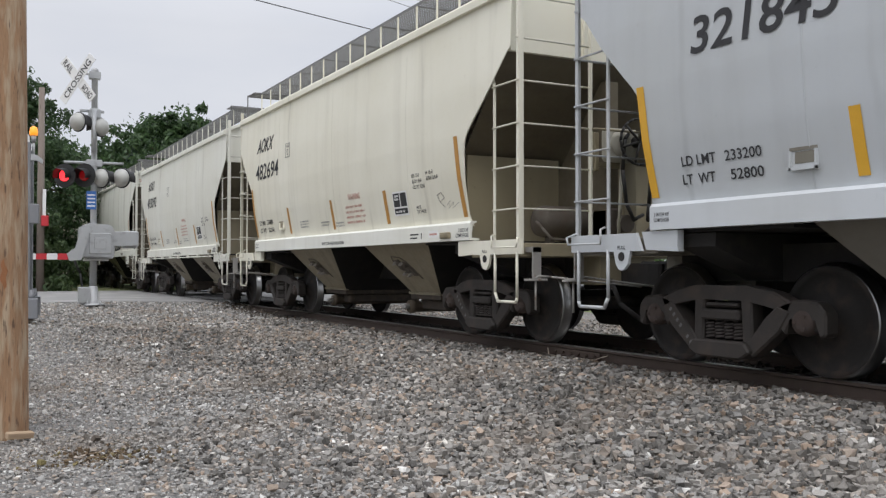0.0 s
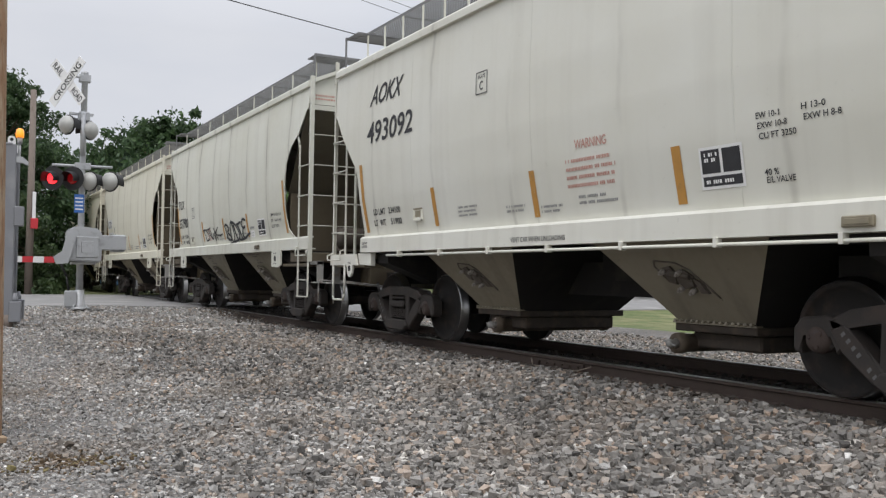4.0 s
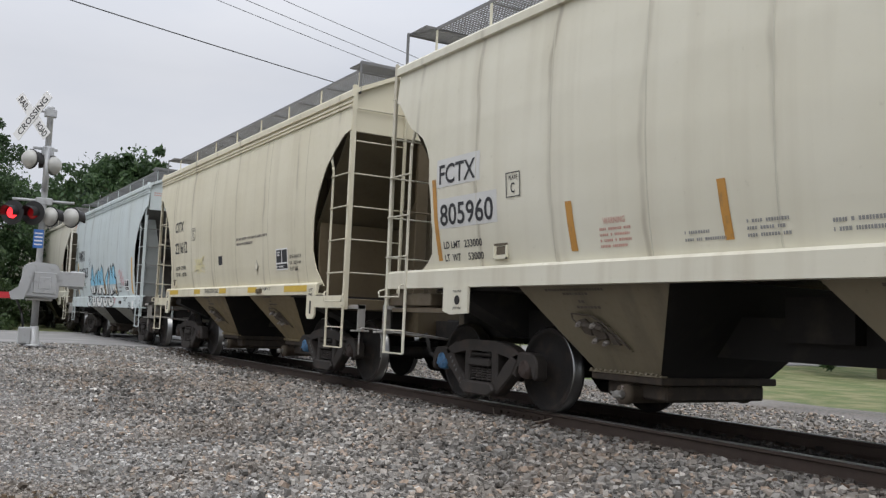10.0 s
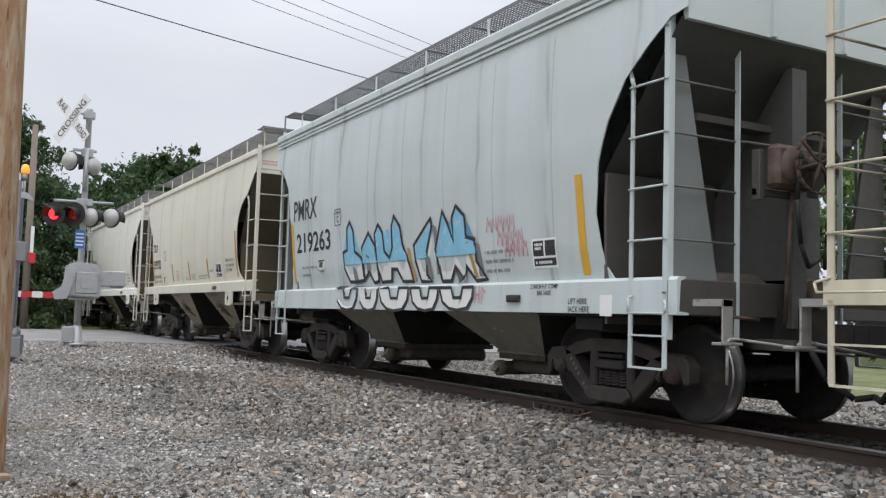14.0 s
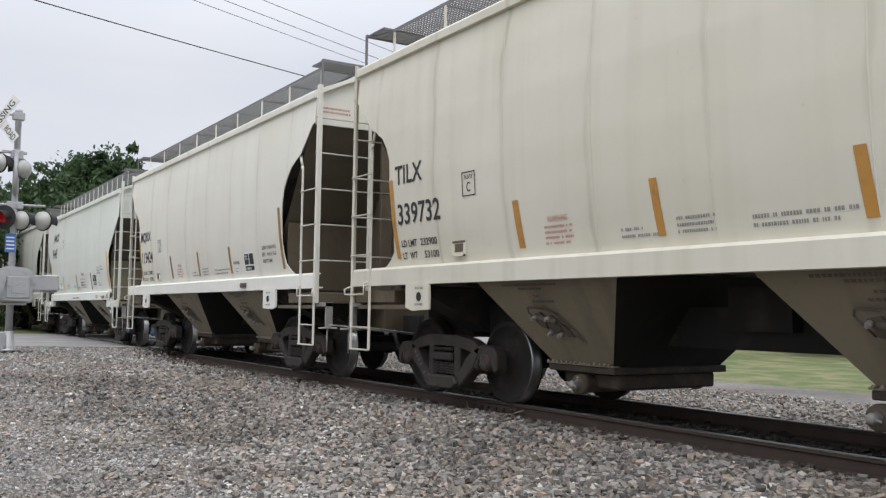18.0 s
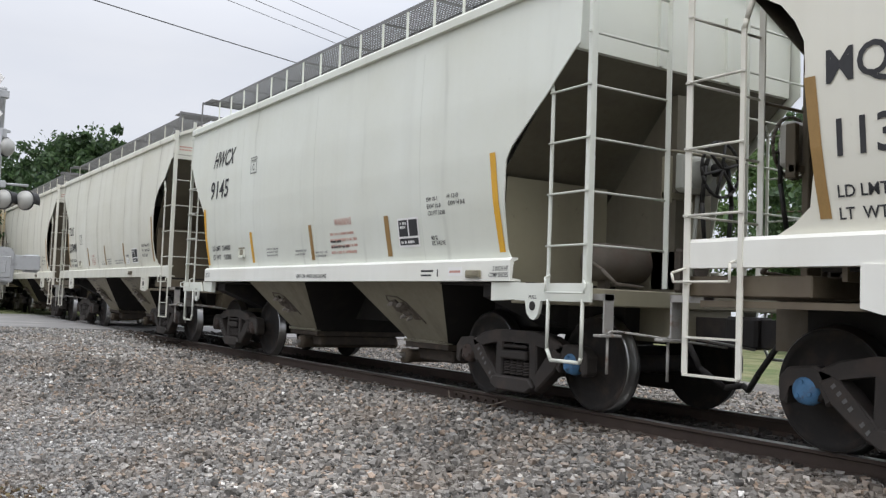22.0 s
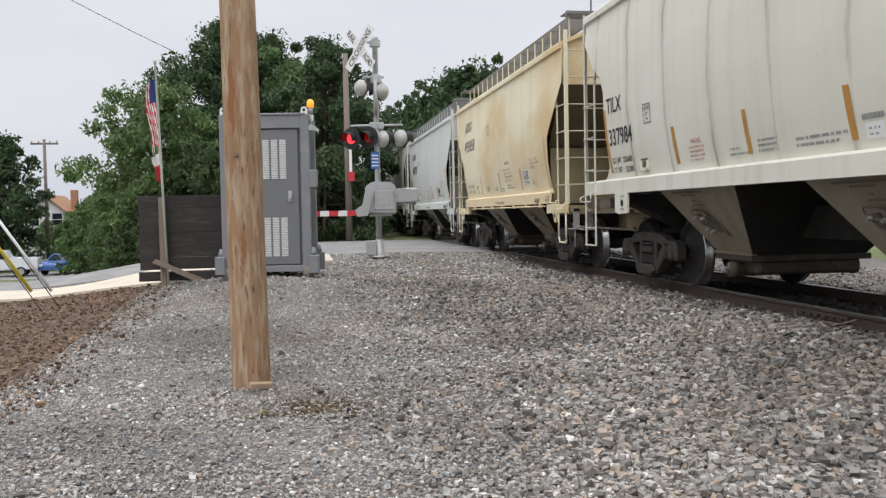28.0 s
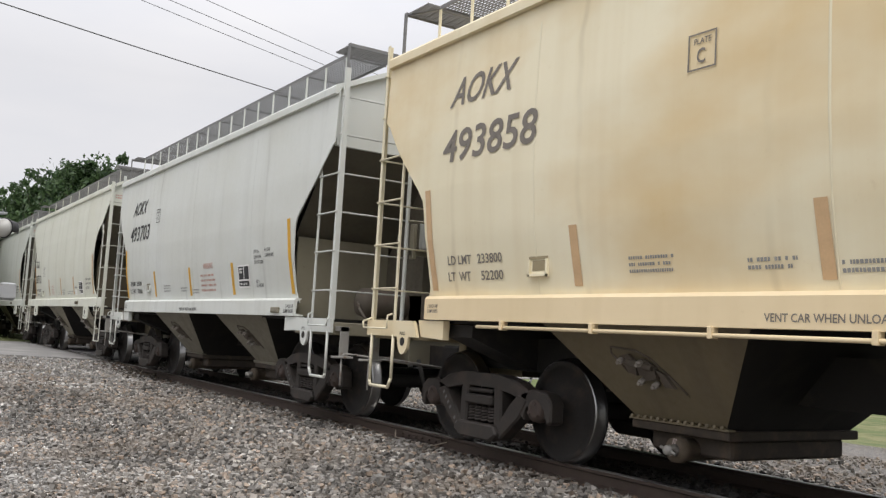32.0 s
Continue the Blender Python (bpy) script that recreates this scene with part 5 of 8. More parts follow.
def roof_part(car, spec, mat, key):
    zt = spec["side"][-1][0]
    def roof(bm):
        w = side_x(spec, zt)
        prof = [(-w - 0.02, zt - 0.10), (-w - 0.055, zt - 0.09), (-w - 0.055, zt + 0.0), (-w - 0.03, zt + 0.03), (-0.9, zt + 0.34), (-0.5, zt + 0.44), (0, zt + 0.47), (0.5, zt + 0.44), (0.9, zt + 0.34), (w + 0.03, zt + 0.03), (w + 0.055, zt), (w + 0.055, zt - 0.09), (w + 0.02, zt - 0.10), (w - 0.03, zt - 0.02), (0.9, zt + 0.28), (0, zt + 0.4), (-0.9, zt + 0.28), (-w + 0.03, zt - 0.02)]
        prism(bm, prof, 1, -5.64, 5.64)
    roof_ob = again("roof", shared(("roof", key), roof, mat), car)
    if spec["kind"] in "CP":
        w = side_x(spec, zt)
        for s in (-1, 1):
            for dz in (0.14, 0.20):
                again("roof_rib", shared(("roof_rib", key, s, dz), lambda bm: box(bm, min(s * w, s * (w + 0.05)), max(s * w, s * (w + 0.05)), -5.62, 5.62, zt - dz - 0.03, zt - dz), mat), roof_ob)
    def hatch(bm):
        box(bm, -0.33, 0.33, -4.9, 4.9, zt + 0.40, zt + 0.50, bevel=0.03)
        for k in range(9):
            y = -4.6 + 1.15 * k
            box(bm, -0.4, 0.4, y - 0.03, y + 0.03, zt + 0.50, zt + 0.54)
    again("roof_hatch", shared(("roof_hatch", key), hatch, mat), car)


KINDS = {
    "T": dict(side=SIDE_T, cut=CUT_T, sill=(1.37, 1.60), sill_end=5.72, lead=0.19, slope=(3.86, 3.63), stile=5.71, inner=5.19, end_x=0.72, rung0=1.25, pitch=0.535, walk_z=4.85, posts=9, seams=(-3.3, -1.925, -0.55, 0.825, 2.2, 3.575)),
    "A": dict(side=SIDE_A, cut=CUT_A, sill=(1.27, 1.51), sill_end=4.66, lead=0.20, slope=(3.46, 3.40), stile=5.77, inner=5.26, end_x=0.575, rung0=1.60, pitch=0.49, walk_z=4.80, posts=17, seams=(-2.9, 0.0, 2.9)),
    "C": dict(side=[(z - (0.1 if z < 2 else 0), w) for z, w in SIDE_T], cut=CUT_C, sill=(1.31, 1.50), sill_end=4.60, lead=0.00, slope=(3.74, 3.50), stile=5.60, inner=5.02, end_x=0.70, rung0=1.14, pitch=0.49, walk_z=4.80, posts=8, seams=(-4.02, -2.3, -0.5, 0.9, 2.6, 4.0)),
    "P": dict(side=[(z - (0.25 if z < 2 else 0), w) for z, w in SIDE_T], cut=[(z - 0.2 if z < 1.9 else z, y) for z, y in CUT_C], sill=(1.02, 1.36), sill_end=5.49, lead=0.24, slope=(3.66, 3.25), stile=5.34, inner=4.88, end_x=0.72, rung0=1.215, pitch=0.485, walk_z=4.80, posts=7, seams=(-3.6, -2.4, -1.2, 0, 1.2, 2.4, 3.6)),
}

HOSEBLACK = material("black_hose", (0.018, 0.017, 0.016), 0.6, vary=0.3, scale=6, bump=0.2, stain=(0.05, 0.04, 0.035))
DULLGEAR = material("dull_brake_gear", (0.10, 0.085, 0.07), 0.85, vary=0.4, scale=3, fine=30, bump=0.3, stain=(0.10, 0.075, 0.06), stain_at=(0.5, 0.7))
BRACKET = material("sooty_bracket", (0.12, 0.10, 0.082), 0.8, 0.1, vary=0.5, scale=6, fine=40, bump=0.4, stain=(0.16, 0.14, 0.12), stain_at=(0.58, 0.7))
GATEBROWN = material("rusty_gate_steel", (0.05, 0.039, 0.03), 0.85, vary=0.5, scale=4, fine=40, bump=0.3, stain=(0.09, 0.065, 0.045), stain_at=(0.5, 0.7))
GATETAN = material("tan_gate_paint", (0.11, 0.085, 0.06), 0.8, vary=0.4, scale=5, fine=40, bump=0.3, stain=(0.08, 0.055, 0.04), stain_at=(0.5, 0.7))
BOLTWORN = material("worn_bolt_steel", (0.36, 0.33, 0.30), 0.6, 0.3, vary=0.4, scale=15, bump=0.2)
PATCHGREY = material("pale_grey_repaint", (0.60, 0.60, 0.58), 0.6, vary=0.06, scale=3, bump=0.0)
TAGPINK = material("pale_pink_tag", (0.48, 0.4, 0.38), 0.7, vary=0.2, scale=20, bump=0.0)
FADEDTAPE = material("faded_pink_tape", (0.58, 0.39, 0.22), 0.5, vary=0.25, scale=8, bump=0.0)
LD_LT = [("233200", "52800"), ("233800", "52200"), ("234100", "51900"), ("232600", "53400"), ("233000", "53000"), ("233300", "52700"), ("233400", "52600"), ("232900", "53100"), ("232800", "53200"), ("234000", "52000"), ("232700", "53300"), ("232600", "53300"), ("233800", "52200"), ("233700", "52300"), ("233000", "53000"), ("233400", "52600"), ("232900", "53100"), ("232700", "53300"), ("233000", "53000"), ("233400", "52600"), ("232900", "53100")]
CARS = [
    # kind, mark, number, paint, grime, amount, rust, tape, label
    ("A", "AOKX", "321845", (0.42, 0.44, 0.46), (0.25, 0.25, 0.25), 0.35, None, 1, "blue-grey painted covered hopper car with straight-cut ends"),
    ("A", "AOKX", "482694", (0.65, 0.63, 0.54), (0.36, 0.32, 0.24), 0.45, None, 0, "cream covered hopper car with straight-cut ends"),
    ("A", "AOKX", "493092", (0.58, 0.575, 0.52), (0.36, 0.33, 0.27), 0.4, None, 0, "pale grey covered hopper car with straight-cut ends"),
    ("T", "TILX", "337900", (0.54, 0.54, 0.48), (0.34, 0.31, 0.25), 0.5, None, 0, "grey-cream covered hopper car with black spray paint tags"),
    ("T", "FCTX", "805960", (0.57, 0.55, 0.46), (0.36, 0.30, 0.21), 0.5, None, 0, "cream covered hopper car with curved side sheets"),
    ("C", "CITX", "221612", (0.565, 0.53, 0.415), (0.33, 0.27, 0.17), 0.5, None, 0, "tan covered hopper car with yellow bands along the sill"),
    ("P", "PMRX", "219263", (0.455, 0.505, 0.51), (0.30, 0.31, 0.31), 0.5, None, 0, "light blue covered hopper car with large blue graffiti"),
    ("T", "TILX", "339732", (0.57, 0.55, 0.47), (0.36, 0.31, 0.23), 0.4, None, 0, "cream covered hopper car with curved side sheets"),
    ("T", "MQRX", "113424", (0.62, 0.61, 0.55), (0.38, 0.34, 0.27), 0.3, None, 0, "pale cream covered hopper car with curved side sheets"),
    ("A", "HWCX", "9145", (0.58, 0.60, 0.55), (0.40, 0.40, 0.35), 0.3, None, 1, "pale green-grey covered hopper car with straight-cut ends"),
    ("T", "TILX", "337490", (0.55, 0.55, 0.49), (0.36, 0.33, 0.26), 0.5, None, 0, "grey-cream covered hopper car with curved side sheets"),
    ("T", "TILX", "337984", (0.59, 0.58, 0.51), (0.34, 0.30, 0.23), 0.5, None, 0, "cream covered hopper car with upright grime streaks"),
    ("A", "AOKX", "493858", (0.68, 0.62, 0.47), (0.54, 0.40, 0.2), 0.5, (0.64, 0.45, 0.2), 2, "rust-stained yellow-cream covered hopper car with straight-cut ends"),
    ("A", "AOKX", "493703", (0.52, 0.54, 0.52), (0.32, 0.32, 0.29), 0.4, None, 1, "pale grey covered hopper car with straight-cut ends"),
    ("T", "TILX", "337512", (0.52, 0.53, 0.47), (0.34, 0.32, 0.26), 0.4, None, 0, "grey-cream covered hopper car with curved side sheets"),
    ("T", "TILX", "339118", (0.44, 0.46, 0.42), (0.30, 0.29, 0.25), 0.4, None, 0, "grey covered hopper car with curved side sheets"),
    ("A", "AOKX", "493411", (0.48, 0.48, 0.43), (0.30, 0.28, 0.23), 0.4, None, 0, "grey-cream covered hopper car with straight-cut ends"),
    ("T", "TILX", "337645", (0.50, 0.50, 0.45), (0.32, 0.30, 0.24), 0.4, None, 0, "grey-cream covered hopper car with curved side sheets"),
    ("A", "AOKX", "493520", (0.50, 0.51, 0.47), (0.32, 0.31, 0.27), 0.4, None, 0, "pale grey covered hopper car with straight-cut ends"),
    ("T", "TILX", "337118", (0.52, 0.52, 0.46), (0.32, 0.30, 0.24), 0.4, None, 0, "grey-cream covered hopper car with curved side sheets"),
    ("T", "TILX", "337233", (0.5, 0.5, 0.45), (0.32, 0.30, 0.24), 0.4, None, 0, "grey-cream covered hopper car with curved side sheets"),
]
EXTRA_WORDS = ["DO NOT APPLY VIBRATOR", "TO ANY PART OF CAR BODY", "EXCEPT VIBRATOR BRACKETS", "USE ON LOADED CAR ONLY", "LD LMT", "LT  WT", "WARNING", "PLATE", "C", "VENT CAR WHEN UNLOADING", "THROUGH SILL", "2 INCH HF COMP SHOES", "EXW 10-8 H 9-3", "EW    8-6 H 15-0", "CU FT 3281", "EXW 10-8 H 7-9", "EW    8-0 H 14-9", "CU FT 3260",
               "EW 10-1", "EXW 10-8", "CU FT 3250", "40 %", "E/L VALVE", "PULL HERE", "LIFT", "HERE", "LIFT HERE", "JACK HERE", "2 INCH HF", "COMP SHOES", "H 13-0", "EXW H 8-8", "2 INCH H.F. COMP", "BRK SHOE", "PULL", "CROSSING", "RAIL", "ROAD"]
letter_all(sorted(set(EXTRA_WORDS + [c[1] for c in CARS] + [c[2] for c in CARS] + [w for p in LD_LT for w in p])))

TAG_ONE = [[(0.02, 0.80), (0.09, 0.40), (0.15, -0.02)], [(0.01, 0.80), (0.12, 0.84), (0.27, 0.45), (0.28, 0.13), (0.12, 0.01)], [(0.15, 0.81), (0.27, 0.87), (0.38, 0.92)], [(0.27, 0.85), (0.35, 0.47), (0.46, 0.08)], [(0.39, 0.69), (0.48, 0.09), (0.54, 0.48), (0.63, 0.01), (0.58, 0.83)], [(0.56, 0.88), (0.66, 0.41), (0.74, 0.03)], [(0.78, 0.92), (0.65, 0.46), (0.84, 0.32), (0.98, 0.38)]]
TAG_TWO = [[(0.01, 0.69), (0.06, 0.28), (0.11, -0.04)], [(0.00, 0.69), (0.06, 0.78), (0.16, 0.56), (0.11, 0.34), (0.23, 0.11), (0.19, -0.07), (0.04, 0.10)], [(0.22, 0.38), (0.25, 0.80), (0.31, 0.79), (0.37, 0.25), (0.32, -0.16), (0.25, -0.03), (0.22, 0.38)], [(0.38, 0.67), (0.44, 0.22), (0.51, -0.15)], [(0.29, 0.89), (0.44, 0.72), (0.56, 0.34), (0.56, -0.01), (0.44, -0.12), (0.32, -0.19)], [(0.51, 0.70), (0.58, 0.73), (0.66, 0.80)], [(0.54, 0.72), (0.62, 0.31), (0.70, -0.06)], [(0.57, -0.09), (0.72, -0.07), (0.85, -0.00)], [(0.86, 0.84), (0.77, 0.91), (0.70, 0.71), (0.76, 0.49), (0.84, 0.54)], [(0.76, 0.49), (0.72, 0.20), (0.78, -0.02), (0.90, 0.10), (0.99, 0.19)]]


# outlines of the graffiti letters, in artwork units
SPRAY_UPPER = [
    [(283, 245), (300, 235), (303, 150), (315, 120), (327, 155), (330, 240), (355, 265), (357, 355), (322, 362), (300, 362), (285, 310)],
    [(358, 225), (388, 165), (410, 215), (415, 270), (413, 358), (395, 365), (380, 320), (360, 350)],
    [(412, 170), (428, 132), (443, 165), (447, 240), (465, 265), (478, 225), (480, 140), (492, 98), (512, 140), (518, 210), (540, 300), (545, 358), (505, 358), (490, 310), (470, 310), (462, 358), (425, 362), (415, 300)],
    [(562, 215), (633, 108), (636, 140), (610, 240), (600, 330), (615, 358), (575, 358), (565, 280)],
]
SPRAY_UPPER.append([(645, 230), (682, 78), (700, 130), (718, 200), (718, 105), (738, 55), (770, 95), (770, 180), (803, 190), (803, 280), (835, 352), (790, 358), (760, 300), (745, 358), (715, 300), (690, 358), (655, 358), (650, 290)])


def artwork(u, v):
    """Artwork units to metres along the car and up."""
    return 5.482 - 0.01271 * u + 4.356e-6 * u * u - 0.000324 * v, 3.1905 - 0.001071 * u + 2.06e-7 * u * u - 0.004548 * v + 1.93e-6 * u * v


def outline_letter(spec, car, poly, width):
    unit = [[(-y, z) for y, z in poly + poly[:1]]]
    scrawl(spec, car, unit, 0.0, 0.0, 1.0, 1.0, width, BLACK, "black spray outline", lift=0.0155)


def build_car(i, spec_row):
    kind, mark, number, paint, grime, amount, rust, tape, label = spec_row
    spec = dict(KINDS[kind], kind=kind, seed=float(i), brake_end=-1 if i in (1, 3, 6, 9, 13) else 1)
    paint = tuple(min(0.82, v * 1.22) for v in paint)
    key = i
    much = {3: 0.75, 11: 0.75, 4: 0.5, 5: 0.55, 6: 0.6, 10: 0.6, 7: 0.3, 9: 0.2, 2: 0.3}.get(i, 0.2)
    first, step = {"T": (-0.55, 1.375), "C": (-0.5, 1.55), "P": (-0.6, 1.45), "A": (0.4, 1.9)}[kind]
    mat = car_paint("hopper_paint", paint, grime, amount * 0.7, rust, (first, step, much))
    sill_mat = car_paint("sill_paint", tuple(min(0.8, v * (1.12 if i in (0, 1, 8, 9) else 0.95 if i in (3, 4, 7, 10, 11) else 1.02)) for v in paint) if i != 12 else (0.78, 0.64, 0.42), grime, amount * (0.6 if i in (0, 1, 8, 9, 12) else 1.3))
    # end recess tones: grime plus the shade between cars, as darkened body paint
    spec["endmat"] = car_paint("grimy_shaded_end_paint", tuple(v * k for v, k in zip(paint, (0.16, 0.131, 0.098))), (0.065, 0.046, 0.033), 0.95)
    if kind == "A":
        spec["endmat"] = car_paint("grimy_shaded_end_paint", tuple(v * k for v, k in zip(paint, (0.36, 0.32, 0.25))), (0.11, 0.085, 0.065), 0.9)
    # the sheet's underside shade is put into this tone, with soot
    spec["slopemat"] = car_paint("sooty_shaded_paint", tuple(v * k for v, k in zip(paint, (0.18, 0.158, 0.13))), (0.055, 0.044, 0.036), 0.9)
    # hopper slopes: grime, and the shade below the sill, in a darkened body paint
    spec["baymat"] = car_paint("grimy_shaded_hopper_paint", tuple(v * k * (0.62 if i == 12 else 1) for v, k in zip(paint, (0.36, 0.295, 0.20) if i == 5 else (0.345, 0.305, 0.25))), (0.085, 0.066, 0.05), 0.8)
    seam_mat = car_paint("seam_grime", tuple((0.82 if i in (3, 4, 5, 6, 11) else 0.94) * v for v in paint), grime, 0.6)
    spec["rungmat"] = car_paint("worn_rung_paint", tuple((0.25 if kind == "P" else 0.8) * v for v in paint), (0.16, 0.11, 0.075), 0.9)
    # gusset: body paint at 0.42 of its tone, with brownish streaks
    spec["gussetmat"] = car_paint("dark_gusset_paint", tuple(0.42 * v for v in paint), (0.13, 0.115, 0.1), 0.8)
    if kind == "P":
        spec["endmat"] = car_paint("grimy_shaded_end_paint", (0.085, 0.08, 0.075), (0.06, 0.047, 0.037), 0.95)
        spec["slopemat"] = car_paint("sooty_shaded_paint", (0.085, 0.085, 0.083), (0.05, 0.042, 0.035), 0.9)
    spec["gearmat"] = RUSTYGEAR if i == 6 else DULLGEAR
    spec["housingmat"] = car_paint("housing_paint", tuple(0.62 * v for v in paint), (0.12, 0.1, 0.08), 0.9) if kind != "P" else RUSTYGEAR
    car = thing("hopper_car", label, "rail car", pose(XC, 12.67 * i, 0), "cars of the freight train")
    for s in (-1, 1):
        sheet_ob = part("side_sheet", side_sheet(spec, s), mat, car)
        for y in spec["seams"]:
            again("weld_seam", shared(("weld_seam", key, s, y), lambda bm: weld_seam(bm, spec, s, y), seam_mat), sheet_ob)
    roof_part(car, spec, mat, key)
    sill_parts(car, spec, mat, key, sill_mat)
    end_parts(car, spec, mat, key)
    worn = {3: 0.55, 4: 0.8, 5: 0.7, 7: 0.7, 10: 0.6, 11: 0.6, 12: 0.3}.get(i, 0.4)
    add_ladders(car, spec, car_paint("ladder_paint", tuple(0.95 * v for v in paint), (0.27, 0.19, 0.12), worn), key)
    add_running_board(car, spec, mat, key)
    off = 2.12 if kind == "A" else 2.28
    add_truck(car, -(6.335 - off), {5: 1, 9: -1}.get(i, 0))
    add_truck(car, 6.335 - off, 1 if i in (4, 8) else 0)
    ink = BLACK if i != 12 else FADEDINK
    tape_mat = FADEDTAPE if i == 12 else DIMTAPE if i in (8, 10) else (ORANGE, YELLOWTAPE, ORANGE)[tape]
    ld, lt = LD_LT[i]
    if kind == "A":
        dy = {2: -0.15, 9: -0.02, 12: -0.09}.get(i, 0.0)
        high = {2: 0.12, 12: 0.08}.get(i, 0.0)
        decal_word(spec, car, mark, (4.36 if i else 4.2) + dy * 0.6, 3.33 + high, 0.29, ink, 1.02, -0.40)
        decal_word(spec, car, number, (4.46 if i else 4.1) + dy * 0.6, 2.77 + high, 0.32, ink, 1.52 if len(number) > 5 else 0.92, -0.16)
        ly = 4.41 + dy if i else 4.28
        decal_word(spec, car, "LD LMT", ly, 1.82, 0.09, ink, 0.42)
        decal_word(spec, car, ld, ly - 0.52, 1.82, 0.09, ink, 0.40)
        decal_word(spec, car, "LT  WT", ly + 0.01, 1.66, 0.09, ink, 0.40)
        decal_word(spec, car, lt, ly - 0.56, 1.66, 0.09, ink, 0.36)
        for y, wd in ((2.46, 0.10), (0.15, 0.10), (-2.08, 0.11)):
            decal_patch(spec, car, "reflective_strip", y + dy - wd / 2, y + dy + wd / 2, 1.58, 2.08, DIMTAPE if i == 9 and y < 1 else tape_mat, "aged reflective tape", lean=0.04)
        for y in (4.67 + dy * 0.9, -4.42):
            decal_patch(spec, car, "reflective_strip", y - 0.05, y + 0.05, 1.57, 2.60, tape_mat, "aged reflective tape", lean=0.07)
        up = 0.19 if i in (2, 12) else 0.0
        warn = REDMARK if i in (1, 2, 9, 13) else BROWNMARK if i == 12 else GREYMARK
        if i == 12:
            for k, (w, wide) in enumerate((("DO NOT APPLY VIBRATOR", 0.68), ("TO ANY PART OF CAR BODY", 0.74), ("EXCEPT VIBRATOR BRACKETS", 0.80), ("USE ON LOADED CAR ONLY", 0.70))):
                decal_word(spec, car, w, -0.46 + dy - 0.012 * k, 1.90 + up - 0.083 * k, 0.042, warn, wide)
        else:
            small_lines(spec, car, -0.46 + dy, 1.90 + up, [0.70, 0.78, 0.78, 0.74], 0.083, warn, 0.034)
        if i == 9:
            small_lines(spec, car, -0.50, 1.80, [0.3, 0.55], 0.075, BLACK, 0.03, lift=0.0075)
        decal_word(spec, car, "WARNING", -0.63 + dy, 2.03 + up, 0.095, warn, 0.50)
        if up:
            small_lines(spec, car, -0.62 + dy, 1.73, [0.45, 0.62], 0.06, GREYMARK, 0.028)
        small_lines(spec, car, 1.86 + dy, 1.77, [0.46, 0.42, 0.44], 0.05, GREYMARK, 0.024)
        small_lines(spec, car, 0.75 + dy, 1.71, [0.38, 0.34], 0.05, GREYMARK, 0.026)
        small_lines(spec, car, 0.06 + dy, 1.67, [0.38, 0.36], 0.05, GREYMARK, 0.026)
        side_word(car, "VENT CAR WHEN UNLOADING", 0.56 + dy, 1.315, 0.055, 1.02, -1.603, ink)
        for w, y, z, wide in (("EW 10-1", -3.12, 2.185, 0.23), ("EXW 10-8", -3.13, 2.105, 0.29), ("CU FT 3250", -3.14, 2.025, 0.36), ("H 13-0", -3.55, 2.195, 0.22), ("EXW H 8-8", -3.57, 2.115, 0.33), ("40 %", -3.16, 1.745, 0.14), ("E/L VALVE", -3.17, 1.685, 0.28)):
            decal_word(spec, car, w, y + 0.09 + dy * 0.6, z, 0.05, ink, wide)
        for w, y, z, wide in (("2 INCH HF", -4.37, 1.375, 0.26), ("COMP SHOES", -4.30, 1.31, 0.33)):
            side_word(car, w, y, z, 0.05, wide, -1.603, ink)
        for w, z in (("2 INCH HF", 1.39), ("COMP SHOES", 1.34)):
            side_word(car, w, 4.60, z, 0.035, 0.2, -1.603, ink)
        if i in (1, 9):
            bm = bmesh.new()
            box(bm, -1.603, -1.601, -3.81, -3.54, 1.325, 1.42)
            box(bm, -1.605, -1.603, -3.78, -3.57, 1.36, 1.385, 1)
            part("sill_label", bm, [WHITEMARK, REDMARK], car, "white sticker with a red bar")
            bm = bmesh.new()
            for k, wide in enumerate((0.26, 0.22)):
                box(bm, -1.603, -1.601, -2.97 - wide, -2.97, 1.375 - 0.05 * k, 1.395 - 0.05 * k)
            box(bm, -1.603, -1.601, -3.33, -3.31, 1.32, 1.40)
            tagged(part("small_print", bm, BLACK, car), kind="stuff")
        for e in (-1, 1):
            side_word(car, "PULL", e * 5.05 + 0.06, 1.10, 0.035, 0.12, -1.615)
        if i in (2, 12):
            bm = bmesh.new()
            path_rod(bm, [(-1.60, 3.7, 1.215), (-1.60, -4.3, 1.215)], 0.016, 7)
            for k in range(7):
                box(bm, -1.625, -1.55, 3.3 - 1.2 * k - 0.02, 3.3 - 1.2 * k + 0.02, 1.19, 1.275, bevel=0.004)
            part("sill_pipe", bm, sill_mat, car, "thin pipe clipped under the sill")
        plate_y, plate_z = (2.46, 3.05) if not up else (1.14, 3.08)
        bx0, bx1, bz0, bz1 = -2.81 + dy, -2.33 + dy, 1.68, 2.03
    else:
        c5, c6 = kind == "C", kind == "P"
        my = 4.50 if c6 else (3.95 if c5 else 4.40 if i == 4 else 4.49)
        wider = {"MQRX": 0.90, "FCTX": 0.82}.get(mark, 0.66)
        decal_word(spec, car, mark, my, 2.60 if c6 else (2.62 if not c5 else 2.81), 0.38 if c6 else 0.24, ink, 1.18 if c6 else wider if not c5 else 0.70, 0.0)
        decal_word(spec, car, number, 4.36 if c6 else my - 0.02, 2.02 if c6 else (2.31 if c5 else 2.12), 0.35 if c6 else 0.26, ink, 1.64 if c6 else 1.15 if i == 4 else 1.01)
        dt = -0.09 if i == 4 else 0.0
